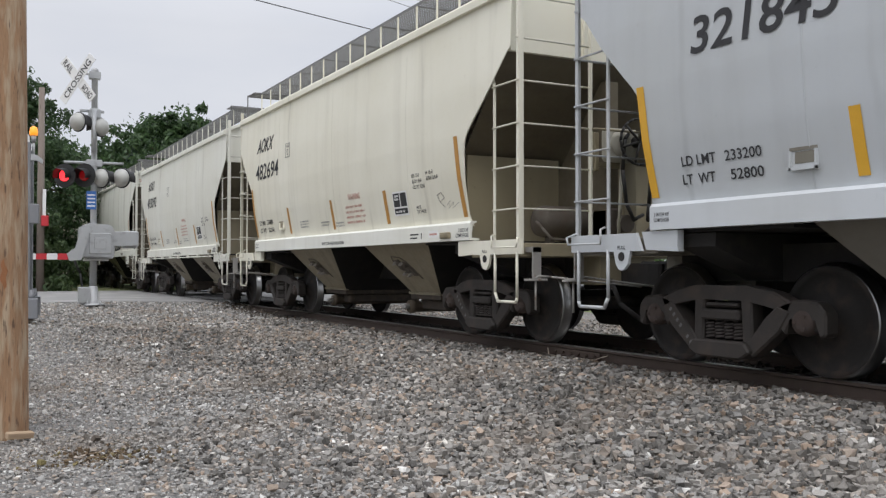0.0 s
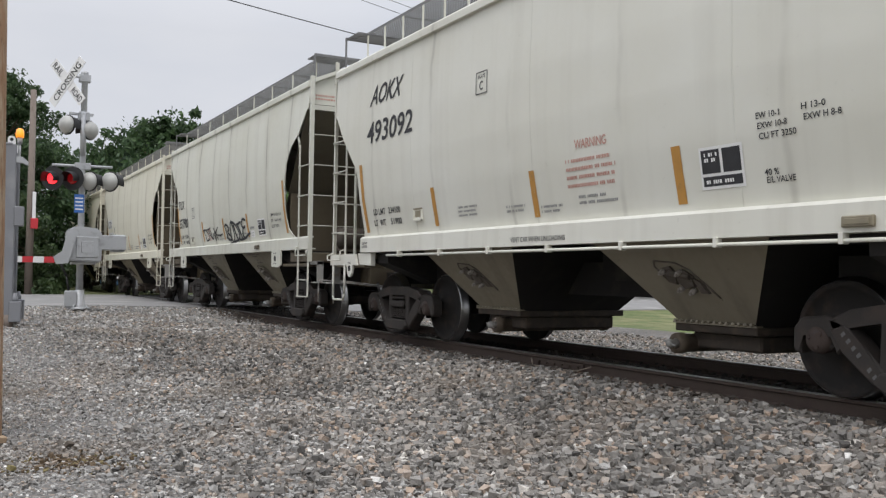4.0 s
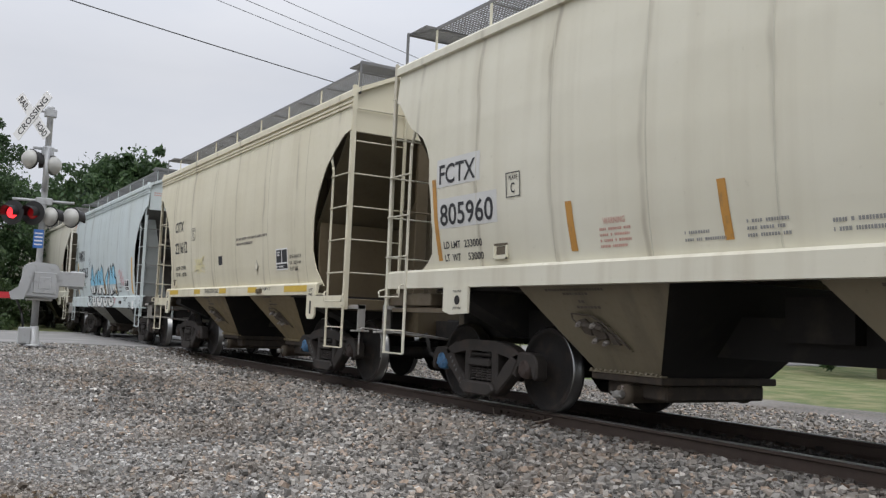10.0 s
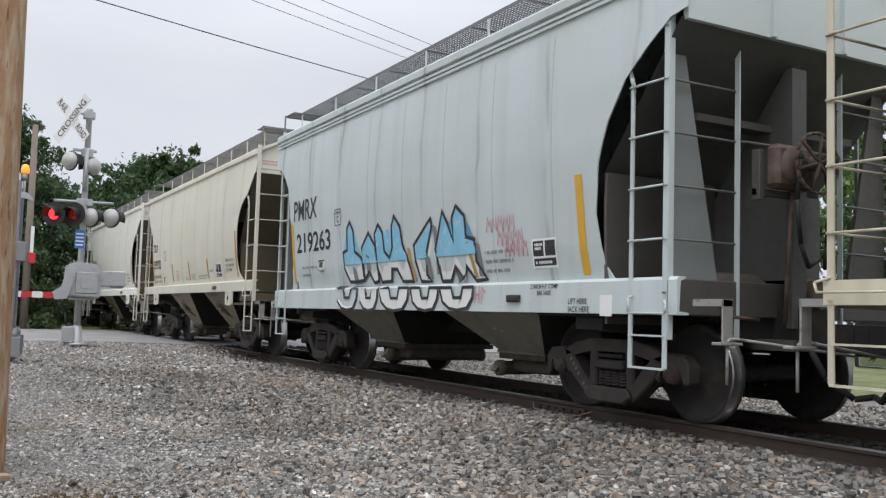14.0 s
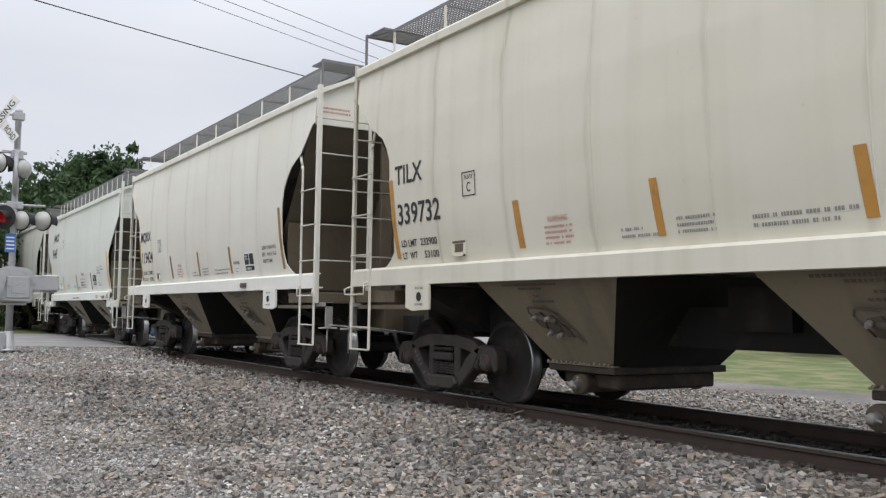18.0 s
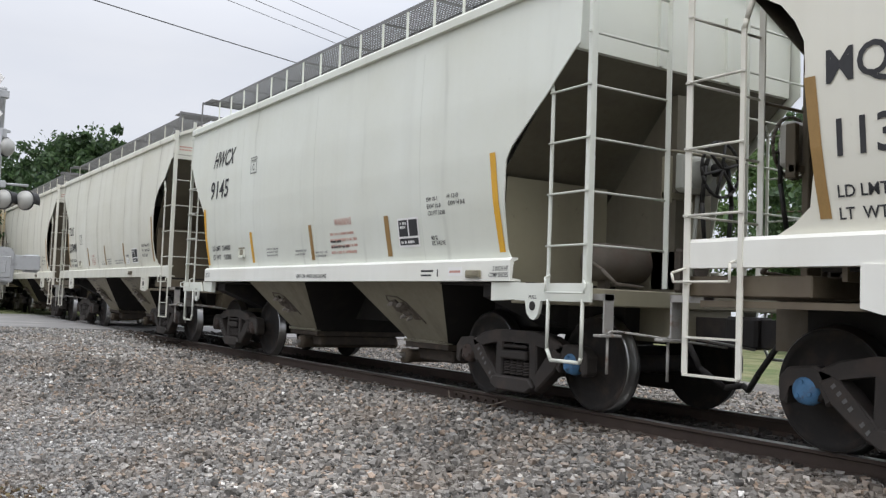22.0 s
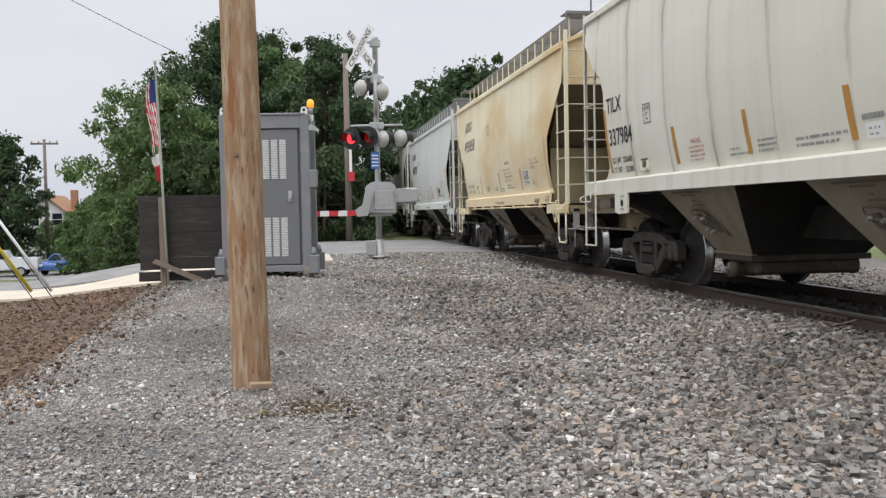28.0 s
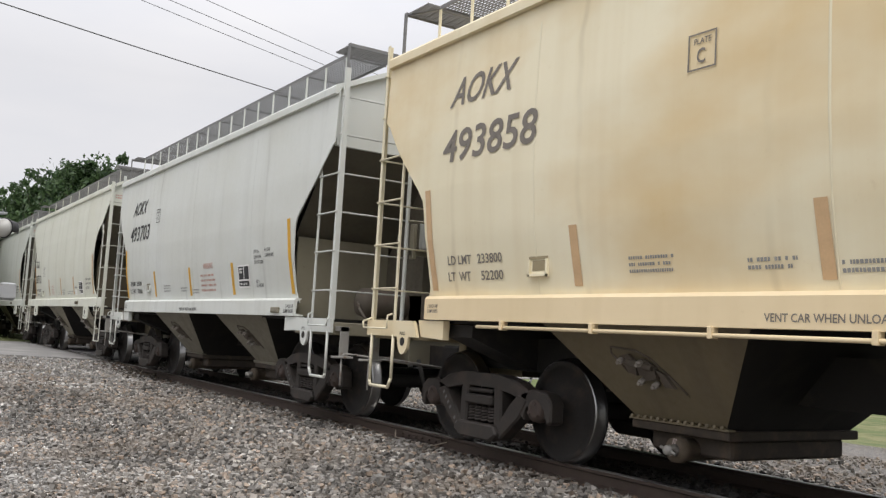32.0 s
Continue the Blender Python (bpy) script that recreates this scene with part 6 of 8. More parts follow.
        if not c6:
            z = 1.93 if c5 else 1.84
            decal_word(spec, car, "LD LMT", my - 0.06, z, 0.085, ink, 0.38)
            decal_word(spec, car, ld, my - 0.52, z, 0.085, ink, 0.38)
            decal_word(spec, car, "LT  WT", my - 0.06, z - 0.15, 0.085, ink, 0.36)
            decal_word(spec, car, lt, my - 0.58, z - 0.15, 0.085, ink, 0.33)
        if kind == "T":
            for y, wd in ((1.97, 0.10), (0.03, 0.09), (-1.88, 0.10)):
                decal_patch(spec, car, "reflective_strip", y + dt - wd / 2, y + dt + wd / 2, 1.70, 2.19, tape_mat, "aged reflective tape", lean=0.09)
            for y in (4.53, -4.38):
                decal_patch(spec, car, "reflective_strip", y + dt - 0.045, y + dt + 0.045, 1.70, 2.69, tape_mat, "aged reflective tape", lean=0.07)
            decal_word(spec, car, "WARNING", 1.52 + dt, 1.93, 0.06, REDMARK, 0.30)
            small_lines(spec, car, 1.58 + dt, 1.87, [0.42, 0.4, 0.42, 0.36], 0.053, REDMARK, 0.024)
            small_lines(spec, car, 0.51 + dt, 1.77, [0.27, 0.44], 0.06, GREYMARK, 0.025)
            small_lines(spec, car, -0.15 + dt, 1.82, [0.40, 0.38, 0.40], 0.055, GREYMARK, 0.026)
            small_lines(spec, car, -0.91 + dt, 1.77, [0.88, 0.72], 0.065, GREYMARK, 0.03)
            small_lines(spec, car, -2.02 + dt, 1.86, [0.30], 0.05, GREYMARK, 0.05)
            decal_patch(spec, car, "stencil_label", -2.31, -2.05, 1.69, 1.83, WHITEMARK, "small white label")
            small_lines(spec, car, -2.10 + dt, 1.77, [0.15, 0.13], 0.05, GREYMARK, 0.02, lift=0.008)
            for w, z in (("EXW 10-8 H 9-3", 2.05), ("EW    8-6 H 15-0", 1.94), ("CU FT 3281", 1.83)):
                decal_word(spec, car, w, -3.50 + dt, z, 0.06, ink, 0.62 if "CU" not in w else 0.42)
            plate_y, plate_z = 2.97, 2.32
            bx0, bx1, bz0, bz1 = -3.08, -2.59, 1.70, 2.04
        elif c5:
            for w, z in (("EXW 10-8 H 7-9", 1.92), ("EW    8-0 H 14-9", 1.82), ("CU FT 3260", 1.72)):
                decal_word(spec, car, w, -3.33, z, 0.065, ink, 0.50 if "CU" not in w else 0.34)
            small_lines(spec, car, -0.55, 2.37, [1.7, 0.95], 0.095, FADEDINK, 0.045)
            decal_patch(spec, car, "dark_patch", 0.35, 0.6, 1.94, 2.12, BLACK, "small black panel")
            bm = bmesh.new()
            xx = -(side_x(spec, 1.85) + 0.012)
            for r0, m in ((0.11, 0), (0.088, 1)):
                xx -= 0.002
                bm.faces.new([bm.verts.new((xx, -1.7 + a * 0.8, 1.85 + b)) for a, b in ((0, r0), (r0, 0), (0, -r0), (-r0, 0))]).material_index = m
            part("emblem", bm, [GREYMARK, mat], car, "grey diamond emblem")
            for y0, y1 in ((4.57, 3.52), (2.2, 1.75), (0.38, -0.05), (-1.36, -1.84), (-3.21, -4.2)):
                bm = bmesh.new()
                box(bm, -1.604, -1.601, y1, y0, 1.36, 1.46)
                part("sill_band", bm, SILLYELLOW, car, "yellow band on the sill")
            for e in (-1, 1):
                for w, z in (("LIFT", 1.36), ("HERE", 1.29)):
                    side_word(car, w, e * 4.40 + 0.075, z, 0.048, 0.15, -1.6155)
            side_word(car, "THROUGH SILL", 1.38, 1.375, 0.085, 0.93, -1.604)
            side_word(car, "2 INCH HF COMP SHOES", -1.95, 1.40, 0.05, 0.6, -1.604)
            scrawl(spec, car, [[(random.Random(k).random(), random.Random(k + 50).random()) for k in range(j * 7, j * 7 + 9)] for j in range(5)], 2.4, 1.80, 0.85, 0.38, 0.022, SPRAYPALE, "pale yellow spray-painted scribble")
            plate_y, plate_z = 2.52, 2.55
            bx0, bx1, bz0, bz1 = -3.24, -2.69, 1.74, 2.11
        else:
            decal_patch(spec, car, "reflective_strip", -4.18, -4.06, 1.41, 2.43, YELLOWTAPE, "aged reflective tape", lean=0.06)
            decal_patch(spec, car, "reflective_strip", 4.45, 4.55, 1.46, 2.56, YELLOWTAPE, "aged reflective tape", lean=0.08)
            for w, z, wide in (("2 INCH H.F. COMP", 1.275, 0.50), ("BRK SHOE", 1.205, 0.26)):
                side_word(car, w, -3.23 if wide > 0.4 else -3.35, z, 0.05, wide, -1.603)
            plate_y, plate_z = 2.50, 2.38
            bx0, bx1, bz0, bz1 = -3.65, -3.19, 1.50, 1.82
            for k, shape in enumerate(SPRAY_UPPER):
                poly = [artwork(*q) for q in shape]
                spray_fill(spec, car, poly, SPRAYWHITE, "white spray-painted letter", 0.010 + 0.0003 * k)
                spray_fill(spec, car, poly, SPRAYBLUE, "light blue spray fill", 0.0125 + 0.0003 * k, 1.72)
                outline_letter(spec, car, poly, 0.05)
            for k, (u0, u1) in enumerate(((258, 345), (350, 425), (430, 545), (552, 660), (665, 800))):
                um, w = (u0 + u1) / 2, (u1 - u0) / 100
                poly = [artwork(*q) for q in ((u0, 384), (u0 + 8 * w, 440), (u0 + 26 * w, 466), (um, 474), (u1 - 22 * w, 468), (u1 - 5 * w, 430), (u1, 384), (um + 18 * w, 384), (um + 12 * w, 425), (um - 10 * w, 425), (um - 16 * w, 384))]
                spray_fill(spec, car, poly, SPRAYWHITE, "white spray-painted letter", 0.010)
                outline_letter(spec, car, poly, 0.04)
            for u0, v0, u1, v1 in ((318, 300, 330, 355), (372, 250, 384, 330), (600, 250, 618, 350), (640, 130, 652, 330), (805, 200, 822, 340)):
                poly = [artwork(*q) for q in ((u0, v0), (u1, v0 + 10), (u1 + 4, v1), (u0, v1))]
                spray_fill(spec, car, poly, SPRAYGREY, "grey spray shadow", 0.0148)
            for u0, v0, u1, v1 in ((534, 225, 552, 355), (765, 200, 795, 345)):
                poly = [artwork(*q) for q in ((u0, v0), (u0 + 10, v0), (u1 + 6, v1), (u1 - 8, v1))]
                spray_fill(spec, car, poly, SPRAYOCHRE, "ochre spray accent", 0.0151)
            rnd = random.Random(12)
            for row, (ya, za) in enumerate(((-2.26, 1.95), (-2.5, 1.78), (-2.66, 1.64))):
                lines = []
                for k in range(5):
                    u = k / 5
                    lines.append([(u, rnd.uniform(0, 0.2)), (u + 0.04, rnd.uniform(0.8, 1)), (u + 0.10, rnd.uniform(0.2, 0.6)), (u + 0.15, rnd.uniform(0.7, 1)), (u + 0.17, 0.05)])
                scrawl(spec, car, lines, ya, za, 0.62 - 0.08 * row, 0.20, 0.018, SPRAYRED, "red spray-painted tag")
            scrawl(spec, car, [[(0, 0), (0.05, 1)], [(0.05, 0.5), (0.3, 0.5)], [(0.3, 0), (0.33, 1)], [(0.5, 0), (0.55, 0.9), (0.8, 0.6)]], -2.06, 1.12, 0.3, 0.2, 0.018, SPRAYRED, "red spray-painted tag")
            small_lines(spec, car, 4.1, 1.72, [0.85, 0.4], 0.13, GREYMARK, 0.04)
            small_lines(spec, car, -2.2, 1.70, [0.62, 0.6, 0.5], 0.11, GREYMARK, 0.04)
            for y, z, word, wide in ((-3.91, 1.11, "LIFT HERE", 0.31), (-3.91, 1.03, "JACK HERE", 0.35)):
                side_word(car, word, y, z, 0.06, wide, -1.603)
            bm = bmesh.new()
            box(bm, -1.606, -1.601, -4.61, -4.43, 0.995, 1.20)
            part("card_plate", bm, WHITEMARK, car, "small white plate")
    if i == 3:
        scrawl(spec, car, [rounded(q) for q in TAG_ONE], 1.92, 1.71, 1.78, 0.32, 0.036, BLACK, "black spray-painted tag")
        scrawl(spec, car, [rounded(q) for q in TAG_TWO], -0.08, 1.70, 1.95, 0.43, 0.055, BLACK, "black spray-painted tag")
    if i == 1:
        scrawl(spec, car, [[(0.1, 0.5), (0.0, 0.9), (0.2, 1.0), (0.35, 0.7), (0.1, 0.5), (0.3, 0.2)], [(0.45, 0.3), (0.6, 0.5), (0.5, 0.1), (0.75, 0.4), (0.7, 0.1), (1.0, 0.35)]], -3.74, 1.68, 0.56, 0.24, 0.009, FADEDINK, "small black doodle")
    if i == 4:
        for z0, z1, wide in ((2.58, 2.92, 0.95), (2.08, 2.44, 1.28)):
            decal_patch(spec, car, "repainted_panel", 4.44 - wide, 4.44, z0, z1, PATCHGREY, "paler repainted panel", lift=0.003)
    if kind in "TP":
        bm = bmesh.new()
        rnd = random.Random(i)
        for z in (4.10, 4.04):
            x = -1.46
            while x < -1.02:
                w = rnd.uniform(0.02, 0.05)
                bm.faces.new([bm.verts.new((a, -5.564, b)) for a, b in ((x, z), (x + w, z), (x + w, z + 0.032), (x, z + 0.032))])
                x += w + 0.012
        tagged(part("small_print", bm, REDMARK, car), kind="stuff")
    if kind == "T":
        for e in (-1, 1):
            side_word(car, "PULL HERE", e * 3.9 + 0.09, spec["sill"][0] - 0.06, 0.026, 0.18, -1.614)
            side_word(car, "JACK HERE", e * 3.9 + 0.09, spec["sill"][0] - 0.255, 0.026, 0.18, -1.614)
    # builder's plate square and data box
    bm = bmesh.new()
    w, h = 0.26, 0.27
    for a, b, c, d in ((0, w, 0, 0.012), (0, w, h - 0.012, h), (0, 0.014, 0, h), (w - 0.014, w, 0, h)):
        zs = (plate_z + c, plate_z + d)
        xs = [-(side_x(spec, z) + 0.010) for z in zs]
        bm.faces.new([bm.verts.new(p) for p in ((xs[0], plate_y - a, zs[0]), (xs[0], plate_y - b, zs[0]), (xs[1], plate_y - b, zs[1]), (xs[1], plate_y - a, zs[1]))])
    part("plate_square", bm, ink, car)
    decal_word(spec, car, "PLATE", plate_y - 0.05, plate_z + 0.19, 0.045, ink, 0.16)
    decal_word(spec, car, "C", plate_y - 0.08, plate_z + 0.05, 0.11, ink, 0.08)
    decal_patch(spec, car, "data_box", bx0, bx1, bz0, bz1, WHITEMARK, "black data panel with a white border", lift=0.005)
    field = BLACK if i != 12 else GREYMARK
    third = (bx1 - bx0) * 0.48
    for a, b, c, d in ((bx1 - 0.025, bx1 - third, bz0 + 0.13, bz1 - 0.025), (bx0 + 0.025, bx1 - third - 0.03, bz0 + 0.13, bz1 - 0.025), (bx0 + 0.025, bx1 - 0.025, bz0 + 0.025, bz0 + 0.105)):
        decal_patch(spec, car, "data_field", min(a, b), max(a, b), c, d, field, lift=0.007)
    small_lines(spec, car, bx1 - 0.06, bz1 - 0.08, [0.14, 0.12], 0.045, WHITEMARK, 0.03, lift=0.009)
    small_lines(spec, car, bx1 - 0.06, bz0 + 0.045, [0.3], 0.045, WHITEMARK, 0.03, lift=0.009)
    # route card holder and defect card board
    bm = bmesh.new()
    hz = 1.58 if kind == "C" else 1.72
    xx = -(side_x(spec, hz) + 0.005)
    hy = 2.96 + dy if kind == "A" else 4.1 if kind == "C" else 3.14
    box(bm, xx - 0.012, xx, hy - 0.13, hy + 0.13, hz - 0.05, hz + 0.12)
    for a, b, c, d in ((-0.13, 0.13, -0.05, -0.03), (-0.13, -0.11, -0.05, 0.1), (0.11, 0.13, -0.05, 0.1)):
        box(bm, xx - 0.03, xx - 0.012, hy + a, hy + b, hz + c, hz + d)
    box(bm, xx - 0.016, xx - 0.012, hy - 0.1, hy + 0.08, hz + 0.0, hz + 0.09, 1)
    box(bm, xx - 0.02, xx - 0.012, hy - 0.13, hy + 0.13, hz + 0.1, hz + 0.125, 1)
    part("card_holder", bm, [mat, spec["endmat"]], car)
    bm = bmesh.new()
    zm = sum(spec["sill"]) / 2
    ty = {"A": -4.04 if not i == 12 else -3.73, "T": -2.72, "P": -2.91}.get(kind, -2.0)
    zm -= 0.045 if kind == "A" else 0.02
    box(bm, -1.635, -1.60, ty - 0.13, ty + 0.13, zm - 0.04, zm + 0.04, bevel=0.008)
    box(bm, -1.642, -1.635, ty - 0.10, ty + 0.10, zm - 0.022, zm + 0.022, bevel=0.004)
    part("tag_board", bm, spec["endmat"] if kind != "P" else FRAMEDARK, car)
    return car


def side_word(car, word, y0, z0, height, width, x, mat=None, name="lettering"):
    co, faces = WORDS[word]
    sc, sx = height / 0.73, width / co[:, 0].max()
    me = bpy.data.meshes.new(name)
    me.from_pydata([(x, y0 - u * sx, z0 + v * sc) for u, v in co], [], [f[::-1] for f in faces])
    return placed(name, me, mat or BLACK, car)


SPRAYBLUE = material("light_blue_spray", (0.22, 0.5, 0.66), 0.6, vary=0.3, scale=4, bump=0.0, stain=(0.5, 0.62, 0.68))
SPRAYWHITE = material("white_spray", (0.75, 0.75, 0.72), 0.6, vary=0.1, scale=4, bump=0.0)
SPRAYGREY = material("grey_spray", (0.20, 0.20, 0.21), 0.6, vary=0.2, scale=4, bump=0.0)
SPRAYOCHRE = material("ochre_spray", (0.42, 0.27, 0.10), 0.6, vary=0.2, scale=4, bump=0.0)
SPRAYRED = material("pink_red_spray", (0.55, 0.22, 0.25), 0.6, vary=0.2, scale=4, bump=0.0)
SPRAYPALE = material("pale_yellow_spray", (0.75, 0.68, 0.40), 0.6, vary=0.1, scale=4, bump=0.0)
# hopper end faces: deep shade between the bays put into the colour, over grime
BAYDARK = material("grimy_shaded_hopper_black", (0.016, 0.014, 0.013), 0.9, vary=0.5, scale=2, bump=0.3, stain=(0.03, 0.025, 0.021))
TRAIN = [build_car(i, row) for i, row in enumerate(CARS)]

# ---- things beside the track ----
WOODPOLE = material("treated_pole_wood", (0.31, 0.185, 0.105), 0.9, vary=0.55, scale=1.3, fine=9, stretch=(9, 9, 1.3), bump=1.0, depth=0.03, stain=(0.42, 0.32, 0.22), stain_at=(0.48, 0.62), crack=(0.10, 0.06, 0.04))
OLDPOLE = material("weathered_pole_wood", (0.2, 0.165, 0.14), 0.9, vary=0.3, scale=2, fine=20, stretch=(6, 6, 0.5), bump=0.5, crack=(0.07, 0.055, 0.045))
PALEWOOD = material("fresh_wood_block", (0.36, 0.26, 0.17), 0.85, vary=0.2, scale=6, stretch=(1, 8, 8), bump=0.2)
ALU = material("cast_aluminium", (0.42, 0.43, 0.44), 0.5, 0.35, vary=0.15, scale=4, bump=0.2, stain=(0.3, 0.3, 0.3))
BOXGREY = material("bungalow_grey_paint", (0.20, 0.205, 0.22), 0.5, vary=0.1, scale=1.5, bump=0.05, stain=(0.26, 0.265, 0.27))
BOXDARK = material("door_grey_paint", (0.155, 0.16, 0.172), 0.5, vary=0.1, scale=1.5, bump=0.05)
LOUVRE = material("bright_louvre", (0.66, 0.67, 0.66), 0.45, vary=0.08, scale=5, bump=0.0)
BLACKHOOD = material("matt_black_hood", (0.015, 0.015, 0.016), 0.6, vary=0.3, scale=6, bump=0.1)
LAMPBACK = material("grey_lamp_back", (0.40, 0.40, 0.38), 0.5, 0.2, vary=0.15, scale=6, bump=0.1)
REDLIT = material("lit_red_lens", (0.5, 0.02, 0.02), 0.3, vary=0.05, bump=0.0, emit=(1.0, 0.03, 0.04, 2.6))
REDOFF = material("dark_red_lens", (0.12, 0.01, 0.01), 0.2, vary=0.05, bump=0.0, emit=(1.0, 0.02, 0.03, 0.10))
AMBER = material("amber_beacon", (0.7, 0.25, 0.02), 0.3, vary=0.05, bump=0.0, emit=(1.0, 0.33, 0.03, 1.0))
SIGNWHITE = material("reflective_white_sheet", (0.72, 0.72, 0.72), 0.5, vary=0.06, scale=5, bump=0.0)
SIGNRED = material("reflective_red_sheet", (0.5, 0.03, 0.04), 0.5, vary=0.1, scale=5, bump=0.0)
SIGNBLUE = material("blue_sign", (0.04, 0.14, 0.42), 0.5, vary=0.1, scale=5, bump=0.0)
YELLOWPLASTIC = material("yellow_guy_guard", (0.6, 0.5, 0.03), 0.5, vary=0.15, scale=5, bump=0.0)
FENCEDARK = material("dark_stained_board", (0.036, 0.031, 0.029), 0.85, vary=0.5, scale=2, fine=30, stretch=(1, 1, 4), bump=0.4, stain=(0.07, 0.06, 0.055), stain_at=(0.5, 0.75), per_piece=0.12)
BLEACHED = material("bleached_post_wood", (0.24, 0.19, 0.15), 0.9, vary=0.3, scale=3, stretch=(6, 6, 0.6), bump=0.4, crack=(0.08, 0.06, 0.05))
WIREMAT = material("black_cable", (0.03, 0.03, 0.03), 0.6, vary=0.1, bump=0.0)
FLAGRED = material("red_cloth", (0.5, 0.04, 0.05), 0.9, vary=0.15, scale=6, bump=0.1)
FLAGWHITE = material("white_cloth", (0.7, 0.68, 0.66), 0.9, vary=0.1, scale=6, bump=0.1)
FLAGBLUE = material("navy_cloth", (0.03, 0.045, 0.16), 0.9, vary=0.15, scale=6, bump=0.1)
FLAGGREEN = material("green_cloth", (0.03, 0.2, 0.08), 0.9, vary=0.15, scale=6, bump=0.1)


def build_utility_pole():
    x, y = 0.135, 8.05
    pole = thing("utility_pole", "knotty brown treated wooden pole standing in the gravel", "pole", pose(x, y, -0.33, 0, -0.6, 0))
    bm = bmesh.new()
    n, h = 20, 11.0
    rings = []
    for j in range(45):
        z = h * j / 44 - 0.3
        r = 0.172 - 0.0046 * z
        ring = []
        for i in range(n):
            a = 2 * math.pi * i / n
            q = r * (1 + 0.03 * noise.noise(Vector((math.cos(a) * 1.5, math.sin(a) * 1.5, z * 0.5))) + 0.012 * noise.noise(Vector((math.cos(a) * 7, math.sin(a) * 7, z * 0.7))))
            ring.append(bm.verts.new((q * math.cos(a), q * math.sin(a), z)))
        rings.append(ring)
    for a, b in zip(rings, rings[1:]):
        for i in range(n):
            k = (i + 1) % n
            bm.faces.new((a[i], a[k], b[k], b[i])).smooth = True
    bm.faces.new(rings[-1])
    bm.faces.new(rings[0])
    part("shaft", bm, WOODPOLE, pole)
    bm = bmesh.new()
    rod(bm, (-0.055, -0.185, 2.0), (-0.055, -0.12, 2.0), 0.02, 8)
    part("knot", bm, OLDPOLE, pole)
    for k, (bz, ln) in enumerate(((2.5, 0.7), (1.2, 0.24))):
        bm = bmesh.new()
        rr = 0.1735 - 0.0046 * bz
        left, right = [], []
        for j in range(11):
            za = bz + ln * (j / 10 - 0.5)
            w = (0.026 - 0.006 * k) * math.sin(math.pi * j / 10) ** 0.7 + 0.001
            mid = -0.075 + 0.06 * k + 0.008 * math.sin(j * 1.3)
            for x0, side in ((mid - w, left), (mid + w, right)):
                side.append(bm.verts.new((x0, -math.sqrt(rr * rr - x0 * x0), za)))
        for a in range(10):
            bm.faces.new((left[a], right[a], right[a + 1], left[a + 1]))
        part("bark_scar", bm, RUSTSCAR, pole, "dark red-brown scar in the wood")
    chip = thing("wood_block", "pale wood offcut lying against the pole base", "wood block", pose(x + 0.09, y - 0.24, ground_z(x, y) + 0.05, 8, 4, 20))
    bm = bmesh.new()
    box(bm, -0.10, 0.10, -0.03, 0.03, -0.025, 0.025, bevel=0.006)
    part("block", bm, PALEWOOD, chip)


RUSTSCAR = material("red_brown_scar", (0.27, 0.115, 0.05), 0.9, vary=0.4, scale=6, stretch=(4, 4, 0.8), bump=0.4)


def lamp_unit(parent, at, facing, lens, back=LAMPBACK, r=0.15, disc=0.26, hood=True):
    """A flasher: round background disc, domed back, hood and lens; facing in degrees about z (0 faces -y)."""
    m = pose(*at, 0, 0, facing)
    bm = bmesh.new()
    lathe(bm, (0, 0, 0), 1, [(0.03, 0.16), (r * 0.72, 0.12), (r, 0.05), (r + 0.005, 0.0)], 20)
    body = part("lamp", bm, back, parent)
    body.matrix_local = m
    bm = bmesh.new()
    lathe(bm, (0, 0, 0), 1, [(disc, -0.012), (disc, 0.004), (disc - 0.01, 0.012)], 28)
    part("background_disc", bm, BLACKHOOD, body)
    bm = bmesh.new()
    lathe(bm, (0, 0, 0), 1, [(0.02, -0.045), (0.09, -0.035), (0.125, -0.015)], 20)
    part("lens", bm, lens, body)
    if hood:
        bm = bmesh.new()
        n = 16
        rows = []
        for d, k in ((-0.012, 0.0), (-0.34, 0.08)):
            rows.append([[bm.verts.new((q * math.cos(a), d * (1 - 0.35 * abs(math.cos(a)) * (k > 0)), q * math.sin(a) - k * 0.3)) for a in [math.pi * (-0.12 + 1.24 * i / n) for i in range(n + 1)]] for q in (r, r - 0.006)])
        for i in range(n):
            for s in (0, 1):
                bm.faces.new((rows[0][s][i], rows[0][s][i + 1], rows[1][s][i + 1], rows[1][s][i]))
        part("hood", bm, BLACKHOOD, body)
    return body


